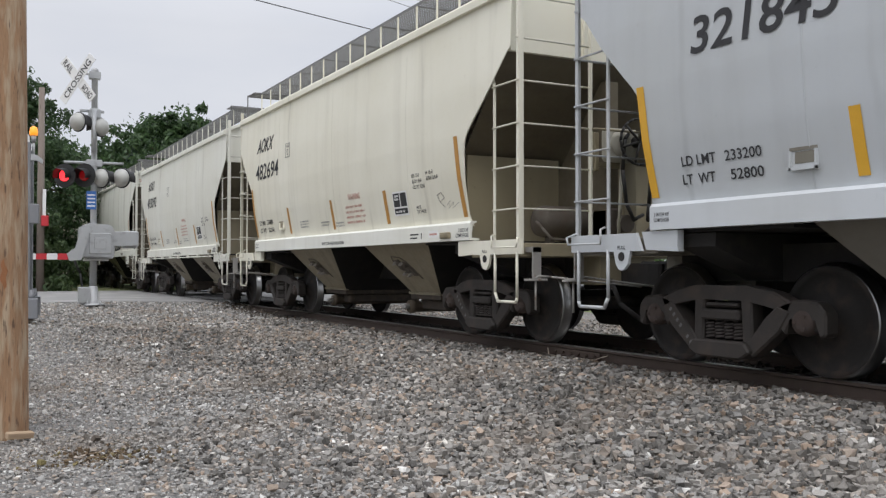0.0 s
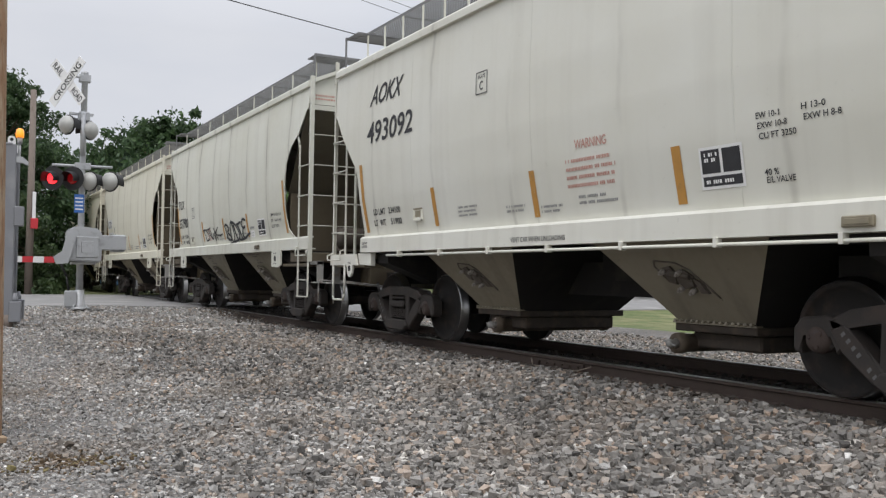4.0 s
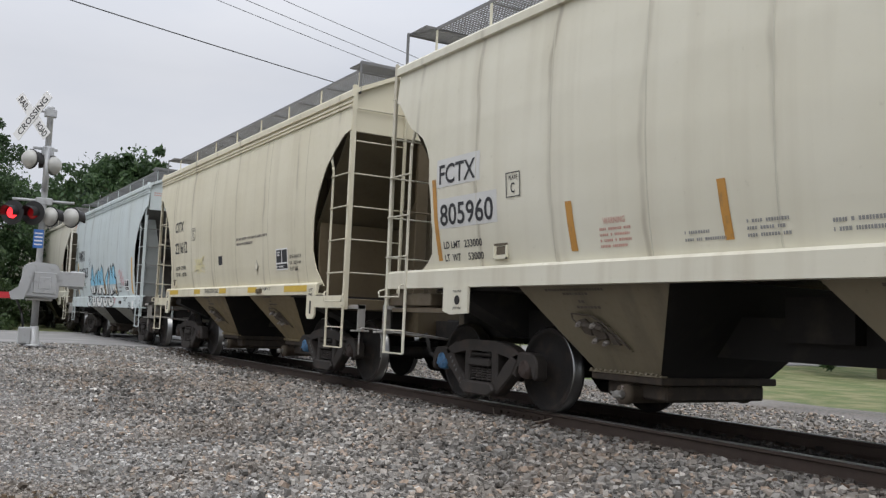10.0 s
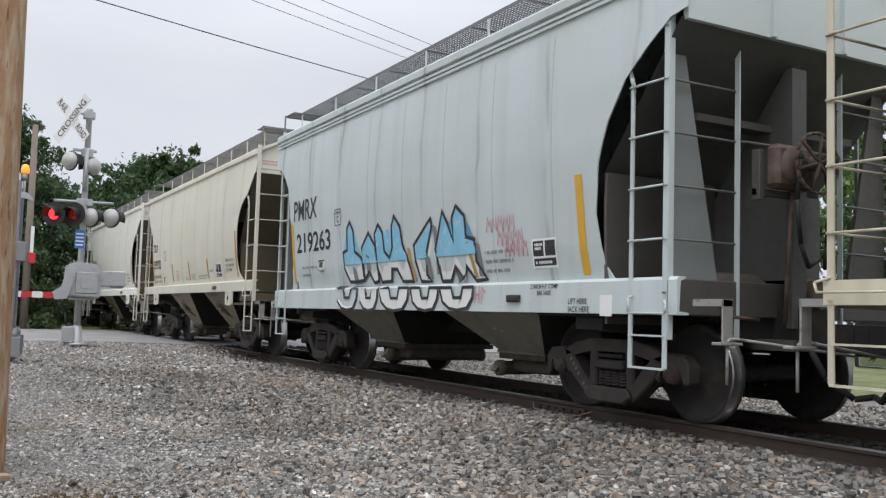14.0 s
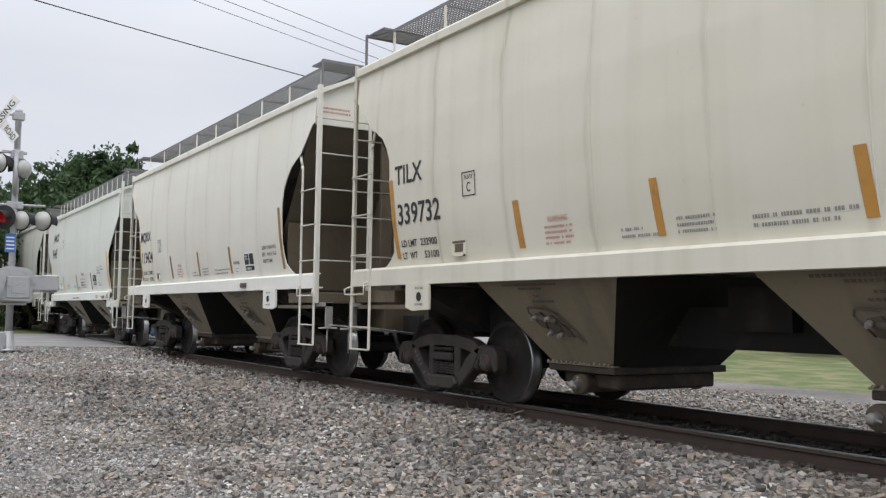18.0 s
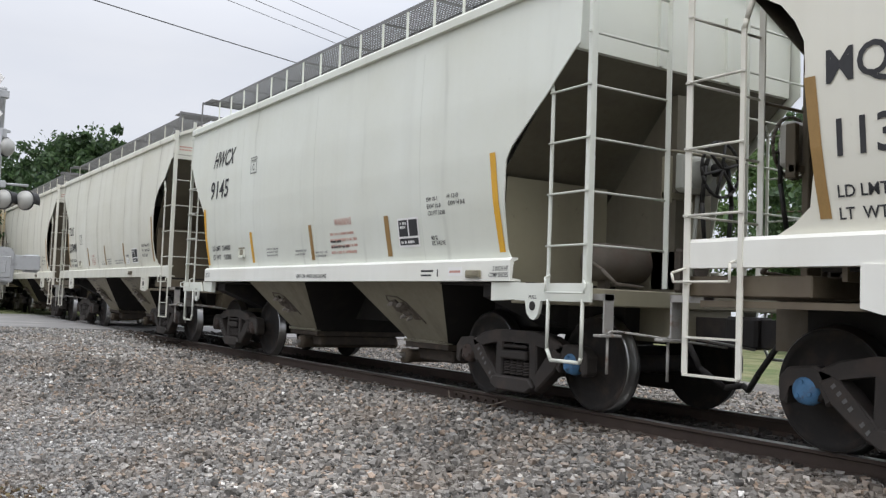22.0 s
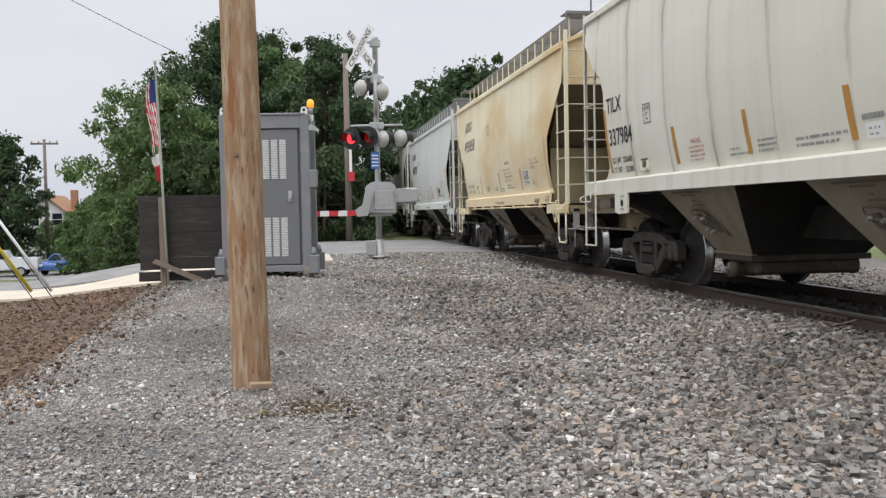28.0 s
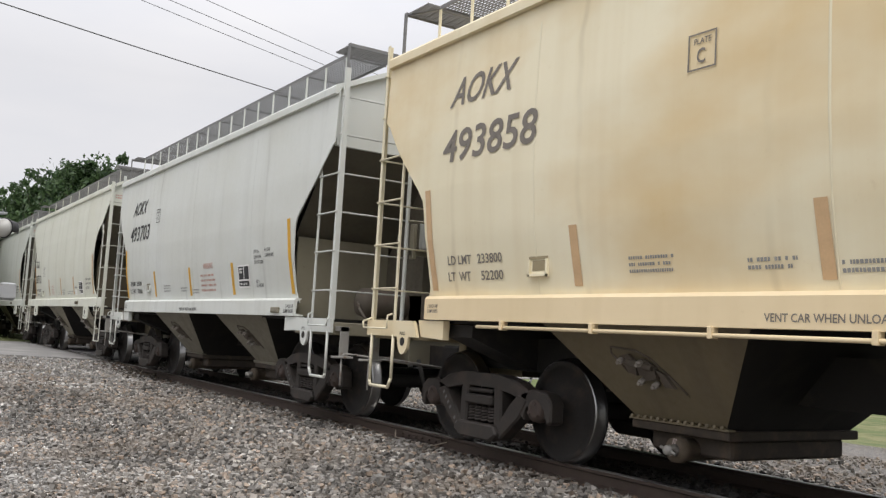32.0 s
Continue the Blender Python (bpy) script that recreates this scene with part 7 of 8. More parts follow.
def build_crossing_signal():
    x, y, z = 2.42, 21.5, 0.10
    sig = thing("crossing_signal", "grey railroad crossing signal with crossbuck, red flashers and a lowered gate", "crossing signal", pose(x, y, z))
    bm = bmesh.new()
    lathe(bm, (0, 0, 0), 2, [(0.075, 0.3), (0.065, 3.0), (0.065, 5.12), (0.08, 5.13), (0.08, 5.2), (0.03, 5.23)], 18)
    part("mast", bm, ALU, sig)
    bm = bmesh.new()
    lathe(bm, (0, 0, 0), 2, [(0.23, 0.0), (0.23, 0.03), (0.13, 0.05), (0.10, 0.40), (0.08, 0.42)], 14)
    for k in range(4):
        a = math.pi / 4 + k * math.pi / 2
        rod(bm, (0.19 * math.cos(a), 0.19 * math.sin(a), 0.0), (0.19 * math.cos(a), 0.19 * math.sin(a), 0.09), 0.02, 6)
    part("base", bm, ALU, sig)
    bm = bmesh.new()
    box(bm, -0.30, -0.09, -0.14, 0.14, 0.04, 0.40, bevel=0.02)
    box(bm, -0.31, -0.08, -0.15, -0.14, 0.07, 0.37)
    part("junction_box", bm, ALU, sig)
    bm = bmesh.new()
    path_rod(bm, [(-0.22, 0, 0.4), (-0.26, 0, 0.7), (-0.42, 0, 1.05)], 0.025)
    part("conduit", bm, BLACKHOOD, sig)
    # crossbuck on a bracket
    bm = bmesh.new()
    path_rod(bm, [(0, 0, 5.08), (-0.2, -0.06, 5.08), (-0.36, -0.1, 5.02)], 0.03)
    box(bm, -0.12, 0.12, -0.09, 0.09, 4.98, 5.14, bevel=0.01)
    part("bracket", bm, ALU, sig)
    buck = pose(-0.37, -0.14, 4.93, 0, 0, -50)
    for ang, words in ((48, (("CROSSING", 0.0, 1.02),)), (-48, (("RAIL", -0.40, 0.34), ("ROAD", 0.40, 0.36)))):
        bm = bmesh.new()
        box(bm, -0.62, 0.62, -0.008 if ang > 0 else 0.006, 0.004 if ang > 0 else 0.016, -0.115, 0.115)
        blade = part("crossbuck_blade", bm, SIGNWHITE, sig)
        blade.matrix_local = buck @ pose(0, 0, 0, 0, -ang, 0)
        for w, mid, wide in words:
            co, faces = WORDS[w]
            sx, sc = wide / co[:, 0].max(), 0.15 / 0.73
            me = bpy.data.meshes.new("lettering")
            yy = -0.011 if ang > 0 else 0.003
            me.from_pydata([(mid - wide / 2 + u * sx, yy, v * sc - 0.075) for u, v in co], [], [tuple(f) for f in faces])
            placed("lettering", me, BLACK, blade)
    # flashers: an upper pair seen from behind and the lower two pairs
    bm = bmesh.new()
    box(bm, -0.3, 0.2, -0.03, 0.03, 4.24, 4.30, bevel=0.01)
    rod(bm, (-0.02, -0.1, 3.35), (-0.02, -0.1, 4.3), 0.055, 10)
    box(bm, -0.12, 0.12, -0.12, 0.08, 4.10, 4.32, bevel=0.03)
    part("upper_arm", bm, ALU, sig)
    lamp_unit(sig, (-0.34, -0.10, 4.00), 128, REDOFF, LAMPBACK, 0.195, 0.22)
    lamp_unit(sig, (0.13, -0.0, 3.93), 222, REDOFF, LAMPBACK, 0.195, 0.22)
    bm = bmesh.new()
    rod(bm, (-0.62, 0, 3.12), (0.62, 0, 3.14), 0.03, 8)
    box(bm, -0.17, 0.17, -0.07, 0.07, 3.04, 3.2, bevel=0.02)
    part("lamp_arm", bm, ALU, sig)
    lamp_unit(sig, (-0.60, -0.05, 2.82), -38, REDLIT)
    lamp_unit(sig, (-0.20, -0.08, 2.84), -38, REDOFF)
    lamp_unit(sig, (0.15, -0.04, 2.80), 132, REDOFF, LAMPBACK, 0.20, 0.225)
    lamp_unit(sig, (0.58, -0.04, 2.82), 134, REDOFF, LAMPBACK, 0.20, 0.225)
    # blue notice, not readable
    bm = bmesh.new()
    box(bm, -0.16, 0.04, -0.085, -0.078, 2.10, 2.50)
    for k in range(4):
        box(bm, -0.14, 0.02, -0.088, -0.085, 2.16 + 0.08 * k, 2.19 + 0.08 * k, 1)
    part("blue_notice", bm, [SIGNBLUE, SIGNWHITE], sig, "small blue notice with white lines")
    # gate machine, counterweight and arm
    bm = bmesh.new()
    prism(bm, [(-0.30, 1.05), (0.40, 1.02), (0.42, 1.62), (0.34, 1.76), (-0.12, 1.80), (-0.30, 1.70)], 1, -0.28, 0.2)
    bmesh.ops.bevel(bm, geom=list(bm.edges), offset=0.03, segments=2, affect="EDGES")
    machine = part("gate_machine", bm, ALU, sig, "grey gate machine housing")
    bm = bmesh.new()
    box(bm, -0.12, 0.34, -0.298, -0.278, 1.12, 1.58, bevel=0.012)
    box(bm, -0.02, 0.24, -0.306, -0.296, 1.22, 1.48, bevel=0.008)
    part("machine_lid", bm, ALU, machine)
    bm = bmesh.new()
    for u, v in ((-0.09, 1.15), (0.31, 1.15), (-0.09, 1.55), (0.31, 1.55), (0.11, 1.15), (0.11, 1.55)):
        again("bolt", shared(("lid_bolt",), lambda gm: rod(gm, (0, 0, 0), (0, -0.016, 0), 0.016, 6), LAMPBACK), machine, pose(u, -0.298, v))
    box(bm, -0.20, 0.30, -0.2, 0.12, 0.97, 1.03, bevel=0.01)
    part("machine_foot", bm, LAMPBACK, machine)
    bm = bmesh.new()
    prism(bm, [(-0.52, 0.97), (-0.28, 0.99), (-0.14, 1.5), (-0.16, 1.62), (-0.32, 1.6), (-0.40, 1.25), (-0.58, 1.12)], 1, -0.36, -0.285)
    part("arm_fork", bm, ALU, machine)
    bm = bmesh.new()
    for k in (-1, 1):
        box(bm, 0.40, 0.92, k * 0.22 - 0.02, k * 0.22 + 0.02, 1.30, 1.62, bevel=0.01)
    box(bm, 0.64, 0.90, -0.19, 0.19, 1.26, 1.64, bevel=0.02)
    for k in range(4):
        box(bm, 0.70 + 0.045 * k, 0.715 + 0.045 * k, -0.215, -0.19, 1.30, 1.60)
    part("counterweight", bm, ALU, machine)
    bm = bmesh.new()
    box(bm, -5.15, -0.5, -0.338, -0.322, 1.02, 1.10, bevel=0.004)
    arm = part("gate_arm", bm, SIGNWHITE, sig, "lowered gate arm with red and white bands")
    for k in range(11):
        a, b = -0.55 - 0.42 * k, -0.55 - 0.42 * (k + 1)
        w = 0.065 - 0.0015 * k
        for u0, u1, mm in ((a, a - 0.21, SIGNRED), (a - 0.21, b, SIGNWHITE)):
            bm = bmesh.new()
            prism(bm, [(u0, 1.06 - w), (u0, 1.06 + w), (u1 + 0.01, 1.06 + w), (u1, 1.06 - w)], 1, -0.345, -0.315)
            part("band", bm, mm, arm)


def build_bungalow():
    x, y = 0.02, 15.6
    gz = ground_z(x, y)
    hut = thing("signal_bungalow", "grey steel signal equipment cabinet with white louvred doors", "cabinet", pose(x, y, gz, 0, 0, -6))
    z0, z1 = 0.20 - gz, 2.85 - gz
    hw, dep = 0.68, 1.1
    bm = bmesh.new()
    box(bm, -hw + 0.06, hw - 0.06, 0.03, dep, z0, z1, bevel=0.01)
    part("body", bm, BOXGREY, hut)
    for s in (-1, 1):
        for yy in (0.0, dep):
            bm = bmesh.new()
            box(bm, s * hw - 0.075, s * hw + 0.075, yy - 0.06, yy + 0.06, z0 - 0.04, z1, bevel=0.012)
            part("corner_post", bm, BOXGREY, hut)
            bm = bmesh.new()
            prism(bm, [(s * hw - 0.055, z1), (s * hw + 0.055, z1), (s * hw + 0.055, z1 + 0.09), (s * hw + 0.03, z1 + 0.125), (s * hw - 0.03, z1 + 0.125), (s * hw - 0.055, z1 + 0.09)], 1, yy - 0.03, yy + 0.03)
            lathe(bm, (s * hw, yy - 0.032, z1 + 0.07), 1, [(0.026, -0.002), (0.026, 0.002)], 10, [1])
            part("lifting_eye", bm, [SIGNWHITE, BLACKHOOD], hut)
    bm = bmesh.new()
    box(bm, -hw, hw, -0.05, 0.02, z1 - 0.24, z1 - 0.0, bevel=0.008)
    box(bm, -hw - 0.02, hw + 0.02, -0.07, dep + 0.05, z1 - 0.02, z1 + 0.02, bevel=0.01)
    part("roof_cap", bm, BOXGREY, hut)
    bm = bmesh.new()
    box(bm, -hw, hw, -0.05, 0.02, z0 - 0.03, z0 + 0.08, bevel=0.008)
    part("bottom_rail", bm, BOXGREY, hut)
    bm = bmesh.new()
    box(bm, -hw + 0.08, hw - 0.12, -0.03, 0.02, z0 + 0.10, z1 - 0.26, bevel=0.006)
    box(bm, hw - 0.14, hw - 0.125, -0.034, 0.0, z0 + 0.1, z1 - 0.26)
    door = part("door", bm, BOXDARK, hut)
    for a, b in ((1.76, 2.44), (0.44, 1.12)):
        for k in range(5):
            bm = bmesh.new()
            u = -0.32 + 0.142 * k
            m = int((b - a) / 0.029)
            for j in range(m):
                zz = a - gz + 0.029 * j
                box(bm, u, u + 0.108, -0.042, -0.028, zz, zz + 0.020)
            part("louvre", bm, LOUVRE, door)
    bm = bmesh.new()
    box(bm, hw - 0.30, hw - 0.23, -0.05, -0.03, 1.36 - gz, 1.55 - gz, bevel=0.01)
    rod(bm, (hw - 0.27, -0.05, 1.44 - gz), (hw - 0.27, -0.1, 1.44 - gz), 0.035, 10)
    part("door_handle", bm, [ALU], door)
    for s in (-1, 1):
        for yy in (0.0, dep):
            bm = bmesh.new()
            box(bm, s * (hw + 0.11) - 0.085, s * (hw + 0.11) + 0.085, yy - 0.12, yy + 0.12, 0.14 - gz, 0.45 - gz, bevel=0.01)
            lathe(bm, (s * (hw + 0.09), yy, 0.50 - gz), 2, [(0.06, -0.06), (0.06, 0.02), (0.045, 0.03), (0.045, 0.08)], 12)
            part("skid_bracket", bm, BOXGREY, hut)
            bm = bmesh.new()
            lathe(bm, (s * (hw - 0.0), yy, 0), 2, [(0.09, -0.05), (0.09, 0.25 - gz)], 12)
            part("support_pier", bm, OLDPOLE, hut)
    bm = bmesh.new()
    for k in range(3):
        rod(bm, (-0.1 + 0.2 * k, 0.1, -0.02), (-0.1 + 0.2 * k, 0.1, z0), 0.05, 10)
    part("cable_riser", bm, BLACKHOOD, hut)
    bm = bmesh.new()
    rod(bm, (hw + 0.11, 0.0, z1 - 0.22), (hw + 0.11, 0.0, z1 + 0.03), 0.022, 8)
    lathe(bm, (hw + 0.11, 0, z1 + 0.06), 2, [(0.04, -0.05), (0.04, 0.05)], 12)
    box(bm, hw + 0.06, hw + 0.13, -0.03, 0.03, z1 - 0.26, z1 - 0.18)
    bea = part("beacon_bracket", bm, ALU, hut)
    bm = bmesh.new()
    lathe(bm, (hw + 0.11, 0, z1 + 0.18), 2, [(0.055, -0.07), (0.062, -0.02), (0.05, 0.05), (0.02, 0.07)], 14)
    part("beacon_lens", bm, AMBER, bea, "orange beacon lens")
    bm = bmesh.new()
    prism(bm, [(hw + 0.06, z1 - 0.20), (hw + 0.16, z1 - 0.19), (hw + 0.24, z1 - 0.26), (hw + 0.24, z1 - 0.32), (hw + 0.16, z1 - 0.28), (hw + 0.06, z1 - 0.28)], 1, -0.05, 0.05)
    part("side_light", bm, ALU, hut)
    bm = bmesh.new()
    box(bm, hw + 0.06, hw + 0.2, -0.09, 0.09, 1.60 - gz, 1.90 - gz, bevel=0.012)
    part("meter_box", bm, BOXGREY, hut)


def build_fence():
    y = 16.9
    gz = -0.25
    fence = thing("screen_fence", "dark stained board screen with a bleached post and brace", "fence", pose(0, y, 0, 0, 0, 4))
    n = 6
    for k in range(n):
        bm = bmesh.new()
        z0 = 0.20 + 0.222 * k
        box(bm, -2.28, 0.2, -0.02 - 0.004 * (k % 2), 0.02, z0, z0 + 0.219, bevel=0.005)
        part("board", bm, FENCEDARK, fence)
    bm = bmesh.new()
    box(bm, -2.30, 0.2, -0.10, -0.02, 0.0, 0.17, bevel=0.01)
    part("bottom_plank", bm, FENCEDARK, fence)
    for x in (-1.88, 0.05):
        bm = bmesh.new()
        box(bm, x - 0.05, x + 0.05, -0.13, -0.04, ground_z(x, y) - 0.05, 1.50, bevel=0.008)
        part("post", bm, BLEACHED, fence, "bleached square wooden post")
    bm = bmesh.new()
    prism(bm, [(-2.06, 0.34), (-2.0, 0.40), (-1.05, -0.04), (-1.12, -0.12)], 1, -0.22, -0.13)
    part("brace", bm, BLEACHED, fence)


def build_flagpole():
    x, y = -1.78, 16.6
    pole = thing("flagpole", "thin pale flagpole with two limp flags beside the fence", "flagpole", pose(x, y, 0, 0, -1.6, 0))
    bm = bmesh.new()
    lathe(bm, (0, 0, 0), 2, [(0.024, -0.25), (0.024, 2.0), (0.018, 3.85), (0.03, 3.87), (0.03, 3.92), (0.008, 3.95)], 10)
    part("shaft", bm, material("pale_pole_paint", (0.45, 0.5, 0.42), 0.5, vary=0.15, scale=5, bump=0.0), pole)

    def cloth(name, z1, z0, wide, mats, pick, label):
        bm = bmesh.new()
        nu, nv = 14, 26
        g = []
        for j in range(nv + 1):
            v = j / nv
            row = []
            for i in range(nu + 1):
                u = i / nu
                w = wide * (0.55 + 0.45 * math.sin(math.pi * min(1, v * 0.75 + 0.12)))
                xx = -0.02 - u * w * (0.85 + 0.15 * math.sin(v * 7)) + 0.05 * v
                yy = 0.06 * math.sin(u * 9 + v * 3) * u
                row.append(bm.verts.new((xx, yy, z1 + (z0 - z1) * v - 0.10 * u * (1 - v))))
            g.append(row)
        for j in range(nv):
            for i in range(nu):
                f = bm.faces.new((g[j][i], g[j][i + 1], g[j + 1][i + 1], g[j + 1][i]))
                f.smooth, f.material_index = True, pick(i / nu, j / nv)
        part(name, bm, mats, pole, label)

    cloth("striped_flag", 3.62, 2.25, 0.22, [FLAGRED, FLAGWHITE, FLAGBLUE], lambda u, v: 2 if v < 0.30 and u < 0.6 else int((u * 1.1 + v * 0.5) * 9) % 2, "limp flag with red and white stripes and a blue corner")
    cloth("lower_flag", 2.45, 1.78, 0.16, [FLAGRED, FLAGWHITE, FLAGGREEN], lambda u, v: 0 if v > 0.5 else (1 if v > 0.2 else 2), "limp flag, white above red")


def build_guy_wires():
    for off, mat, lab, nm in ((0.0, SIGNWHITE, "white plastic guard on a guy wire", 0), (-0.16, YELLOWPLASTIC, "yellow plastic guard on a guy wire", 1)):
        base = Vector((-3.42 + off * 2.0, 16.0, ground_z(-3.4, 16) + 0.0))
        up = Vector((-1.07, 0.0, 1.63)).normalized()
        g = thing("guy_wire", "steel guy wire with a " + ("white" if nm == 0 else "yellow") + " plastic guard", "guy wire", Matrix.Translation(base), "guy wires of a pole")
        bm = bmesh.new()
        rod(bm, (0, 0, -0.1), up * 9.0, 0.008, 6)
        w = part("wire", bm, WIREMAT, g)
        bm = bmesh.new()
        rod(bm, up * 0.35, up * (2.4 if nm == 0 else 2.9), 0.026 if nm == 0 else 0.03, 8)
        part("guard", bm, mat, g)


def cable(name, a, b, sag, r=0.012, label="black overhead cable strung along the street"):
    bm = bmesh.new()
    a, b = Vector(a), Vector(b)
    side = (b - a).cross(Vector((0, 0, 1))).normalized()
    rings = []
    for k in range(61):
        t = k / 60
        p = a.lerp(b, t)
        p.z -= sag * 4 * t * (1 - t)
        rings.append([bm.verts.new(p + side * r * math.cos(q) + Vector((0, 0, r * math.sin(q)))) for q in (0, 1.26, 2.51, 3.77, 5.03)])
    for q, w in zip(rings, rings[1:]):
        for i in range(5):
            bm.faces.new((q[i], q[(i + 1) % 5], w[(i + 1) % 5], w[i]))
    return tagged(part(name, bm, WIREMAT), label, "cable", "overhead cables")


def plain_pole(x, y, h, base, label, arm=None, r=0.14, nm="distant_pole"):
    p = thing("utility_pole", label, "pole", pose(x, y, base))
    bm = bmesh.new()
    rod(bm, (0, 0, -0.3), (0, 0, h), r, 12, r * 0.7)
    part("shaft", bm, OLDPOLE, p)
    if arm:
        bm = bmesh.new()
        box(bm, -arm, arm, -0.06, 0.06, h - 0.45, h - 0.3, bevel=0.01)
        part("cross_arm", bm, OLDPOLE, p)
        for k in (-0.9, -0.4, 0.4, 0.9):
            bm = bmesh.new()
            lathe(bm, (k * arm, 0, h - 0.3), 2, [(0.03, 0), (0.07, 0.06), (0.07, 0.12), (0.03, 0.2)], 8)
            part("insulator", bm, ALU, p)
    return p


build_utility_pole()
build_crossing_signal()
build_bungalow()
build_fence()
build_flagpole()
build_guy_wires()
cable("cable", (-30, 13.5, 10.05), (30, 36.5, 10.0), 0.75, 0.018)
for k, (dy, dz) in enumerate(((0.0, 0.0), (-0.75, 0.05), (-1.75, 0.1))):
    cable("cable", (-26, 11.4 + dy, 10.9 + dz), (34, 39.0 + dy, 10.9 + dz), 0.55, 0.010)
cable("cable", (-10.5, 20.0, 9.4), (0.3, 62.0, 8.7), 0.5, 0.012)
second = plain_pole(2.55, 38.0, 7.8, 0.0, "weathered wooden pole beyond the crossing with a small red signal", r=0.15)
bm = bmesh.new()
box(bm, 0.05, 0.17, -0.22, -0.14, 2.5, 3.9, bevel=0.01)
box(bm, 0.0, 0.26, -0.28, -0.14, 2.5, 2.9, 1, bevel=0.02)
part("signal_stub", bm, [SIGNWHITE, SIGNRED], second, "small white and red signal on the pole")
for px, py in ((-30.2, 13.6), (-26.2, 10.7), (30.2, 36.6), (34.2, 38.3)):
    plain_pole(px, py, 11.6, ground_z(px, py), "weathered wooden pole carrying overhead cables", 1.3, 0.16)
plain_pole(-20.4, 80.0, 10.0, -2.1, "distant dark utility pole with a cross-arm", 1.1, 0.17)


# ---- parked vehicles ----
CARWHITE = material("white_car_paint", (0.7, 0.71, 0.72), 0.25, vary=0.04, scale=2, bump=0.0)
CARBLUE = material("blue_car_paint", (0.06, 0.13, 0.34), 0.2, vary=0.08, scale=2, bump=0.0)
CARBLACK = material("black_car_paint", (0.015, 0.016, 0.02), 0.2, vary=0.08, scale=2, bump=0.0)
GLASSDARK = material("dark_car_glass", (0.02, 0.024, 0.028), 0.05, vary=0.1, bump=0.0)
TYRE = material("tyre_rubber", (0.02, 0.02, 0.02), 0.85, vary=0.2, scale=10, bump=0.1)
RIM = material("alloy_rim", (0.5, 0.5, 0.5), 0.3, 0.9, vary=0.1, bump=0.0)
HEADLAMP = material("headlamp_glass", (0.7, 0.7, 0.7), 0.1, vary=0.05, bump=0.0)


def vehicle(name, label, m, mat, body, glass, wheels, wide, group=""):
    """A car from its side outline; nose towards -x."""
    v = thing(name, label, "car", m, "parked vehicles")
    bm = bmesh.new()
    prism(bm, body, 1, -wide / 2, wide / 2)
    bmesh.ops.bevel(bm, geom=[e for e in bm.edges], offset=0.05, segments=2, affect="EDGES")
    part("body", bm, mat, v)
    for poly in glass:
        for s in (-1, 1):
            bm = bmesh.new()
            prism(bm, poly, 1, s * (wide / 2 + 0.004) - 0.004, s * (wide / 2 + 0.004) + 0.004)
            part("side_window", bm, GLASSDARK, v)
    front = glass[0]
    bm = bmesh.new()
    a, b = Vector((front[0][0] - 0.16, 0, front[0][1])), Vector((front[1][0] - 0.10, 0, front[1][1] + 0.02))
    q = [(a.x, -wide / 2 + 0.12, a.z), (a.x, wide / 2 - 0.12, a.z), (b.x, wide / 2 - 0.2, b.z), (b.x, -wide / 2 + 0.2, b.z)]
    lo = [bm.verts.new(p) for p in q]
    hi = [bm.verts.new((p[0] - 0.03, p[1], p[2] + 0.02)) for p in q]
    bm.faces.new(lo)
    bm.faces.new(hi)
    for i in range(4):
        j = (i + 1) % 4
        bm.faces.new((lo[i], lo[j], hi[j], hi[i]))
    part("windscreen", bm, GLASSDARK, v)
    nose = min(p[0] for p in body)
    for s in (-1, 1):
        bm = bmesh.new()
        box(bm, nose - 0.01, nose + 0.14, s * wide * 0.36 - 0.17, s * wide * 0.36 + 0.17, 0.62, 0.80, bevel=0.03)
        part("headlight", bm, HEADLAMP, v)
    for wx in wheels:
        for s in (-1, 1):
            bm = bmesh.new()
            lathe(bm, (wx, s * (wide / 2 - 0.1), 0.36), 1, [(0.22, -0.13), (0.34, -0.12), (0.36, -0.06), (0.36, 0.06), (0.34, 0.12), (0.22, 0.13)], 22)
            w = part("wheel", bm, TYRE, v)
            bm = bmesh.new()
            lathe(bm, (wx, s * (wide / 2 + 0.025), 0.36), 1, [(0.22, -0.02), (0.2, 0.01), (0.06, 0.015)], 16)
            part("rim", bm, RIM, w)
    return v


PICKUP = [(-2.9, 0.45), (-2.95, 0.85), (-2.8, 1.08), (-1.5, 1.2), (-0.75, 1.82), (0.9, 1.86), (1.1, 1.3), (2.95, 1.28), (2.95, 0.5)]
SEDAN = [(-2.25, 0.35), (-2.3, 0.7), (-2.1, 0.86), (-1.05, 0.98), (-0.35, 1.42), (0.85, 1.44), (1.6, 1.05), (2.2, 1.0), (2.25, 0.4)]
vehicle("pickup_truck", "white crew-cab pickup truck parked by the street", pose(-20.9, 68.0, -2.76, 0, 0, 8), CARWHITE, PICKUP, [[(-1.15, 1.25), (-0.7, 1.72), (0.0, 1.74), (0.0, 1.25)], [(0.1, 1.25), (0.1, 1.74), (0.78, 1.74), (0.9, 1.25)]], (-1.85, 1.85), 2.0)
vehicle("parked_car", "blue saloon car parked by the street", pose(-16.6, 70.0, -2.76, 0, 0, 74), CARBLUE, SEDAN, [[(-0.85, 1.0), (-0.3, 1.36), (0.2, 1.37), (0.2, 1.0)], [(0.3, 1.0), (0.3, 1.37), (0.8, 1.36), (1.3, 1.02)]], (-1.4, 1.35), 1.8)
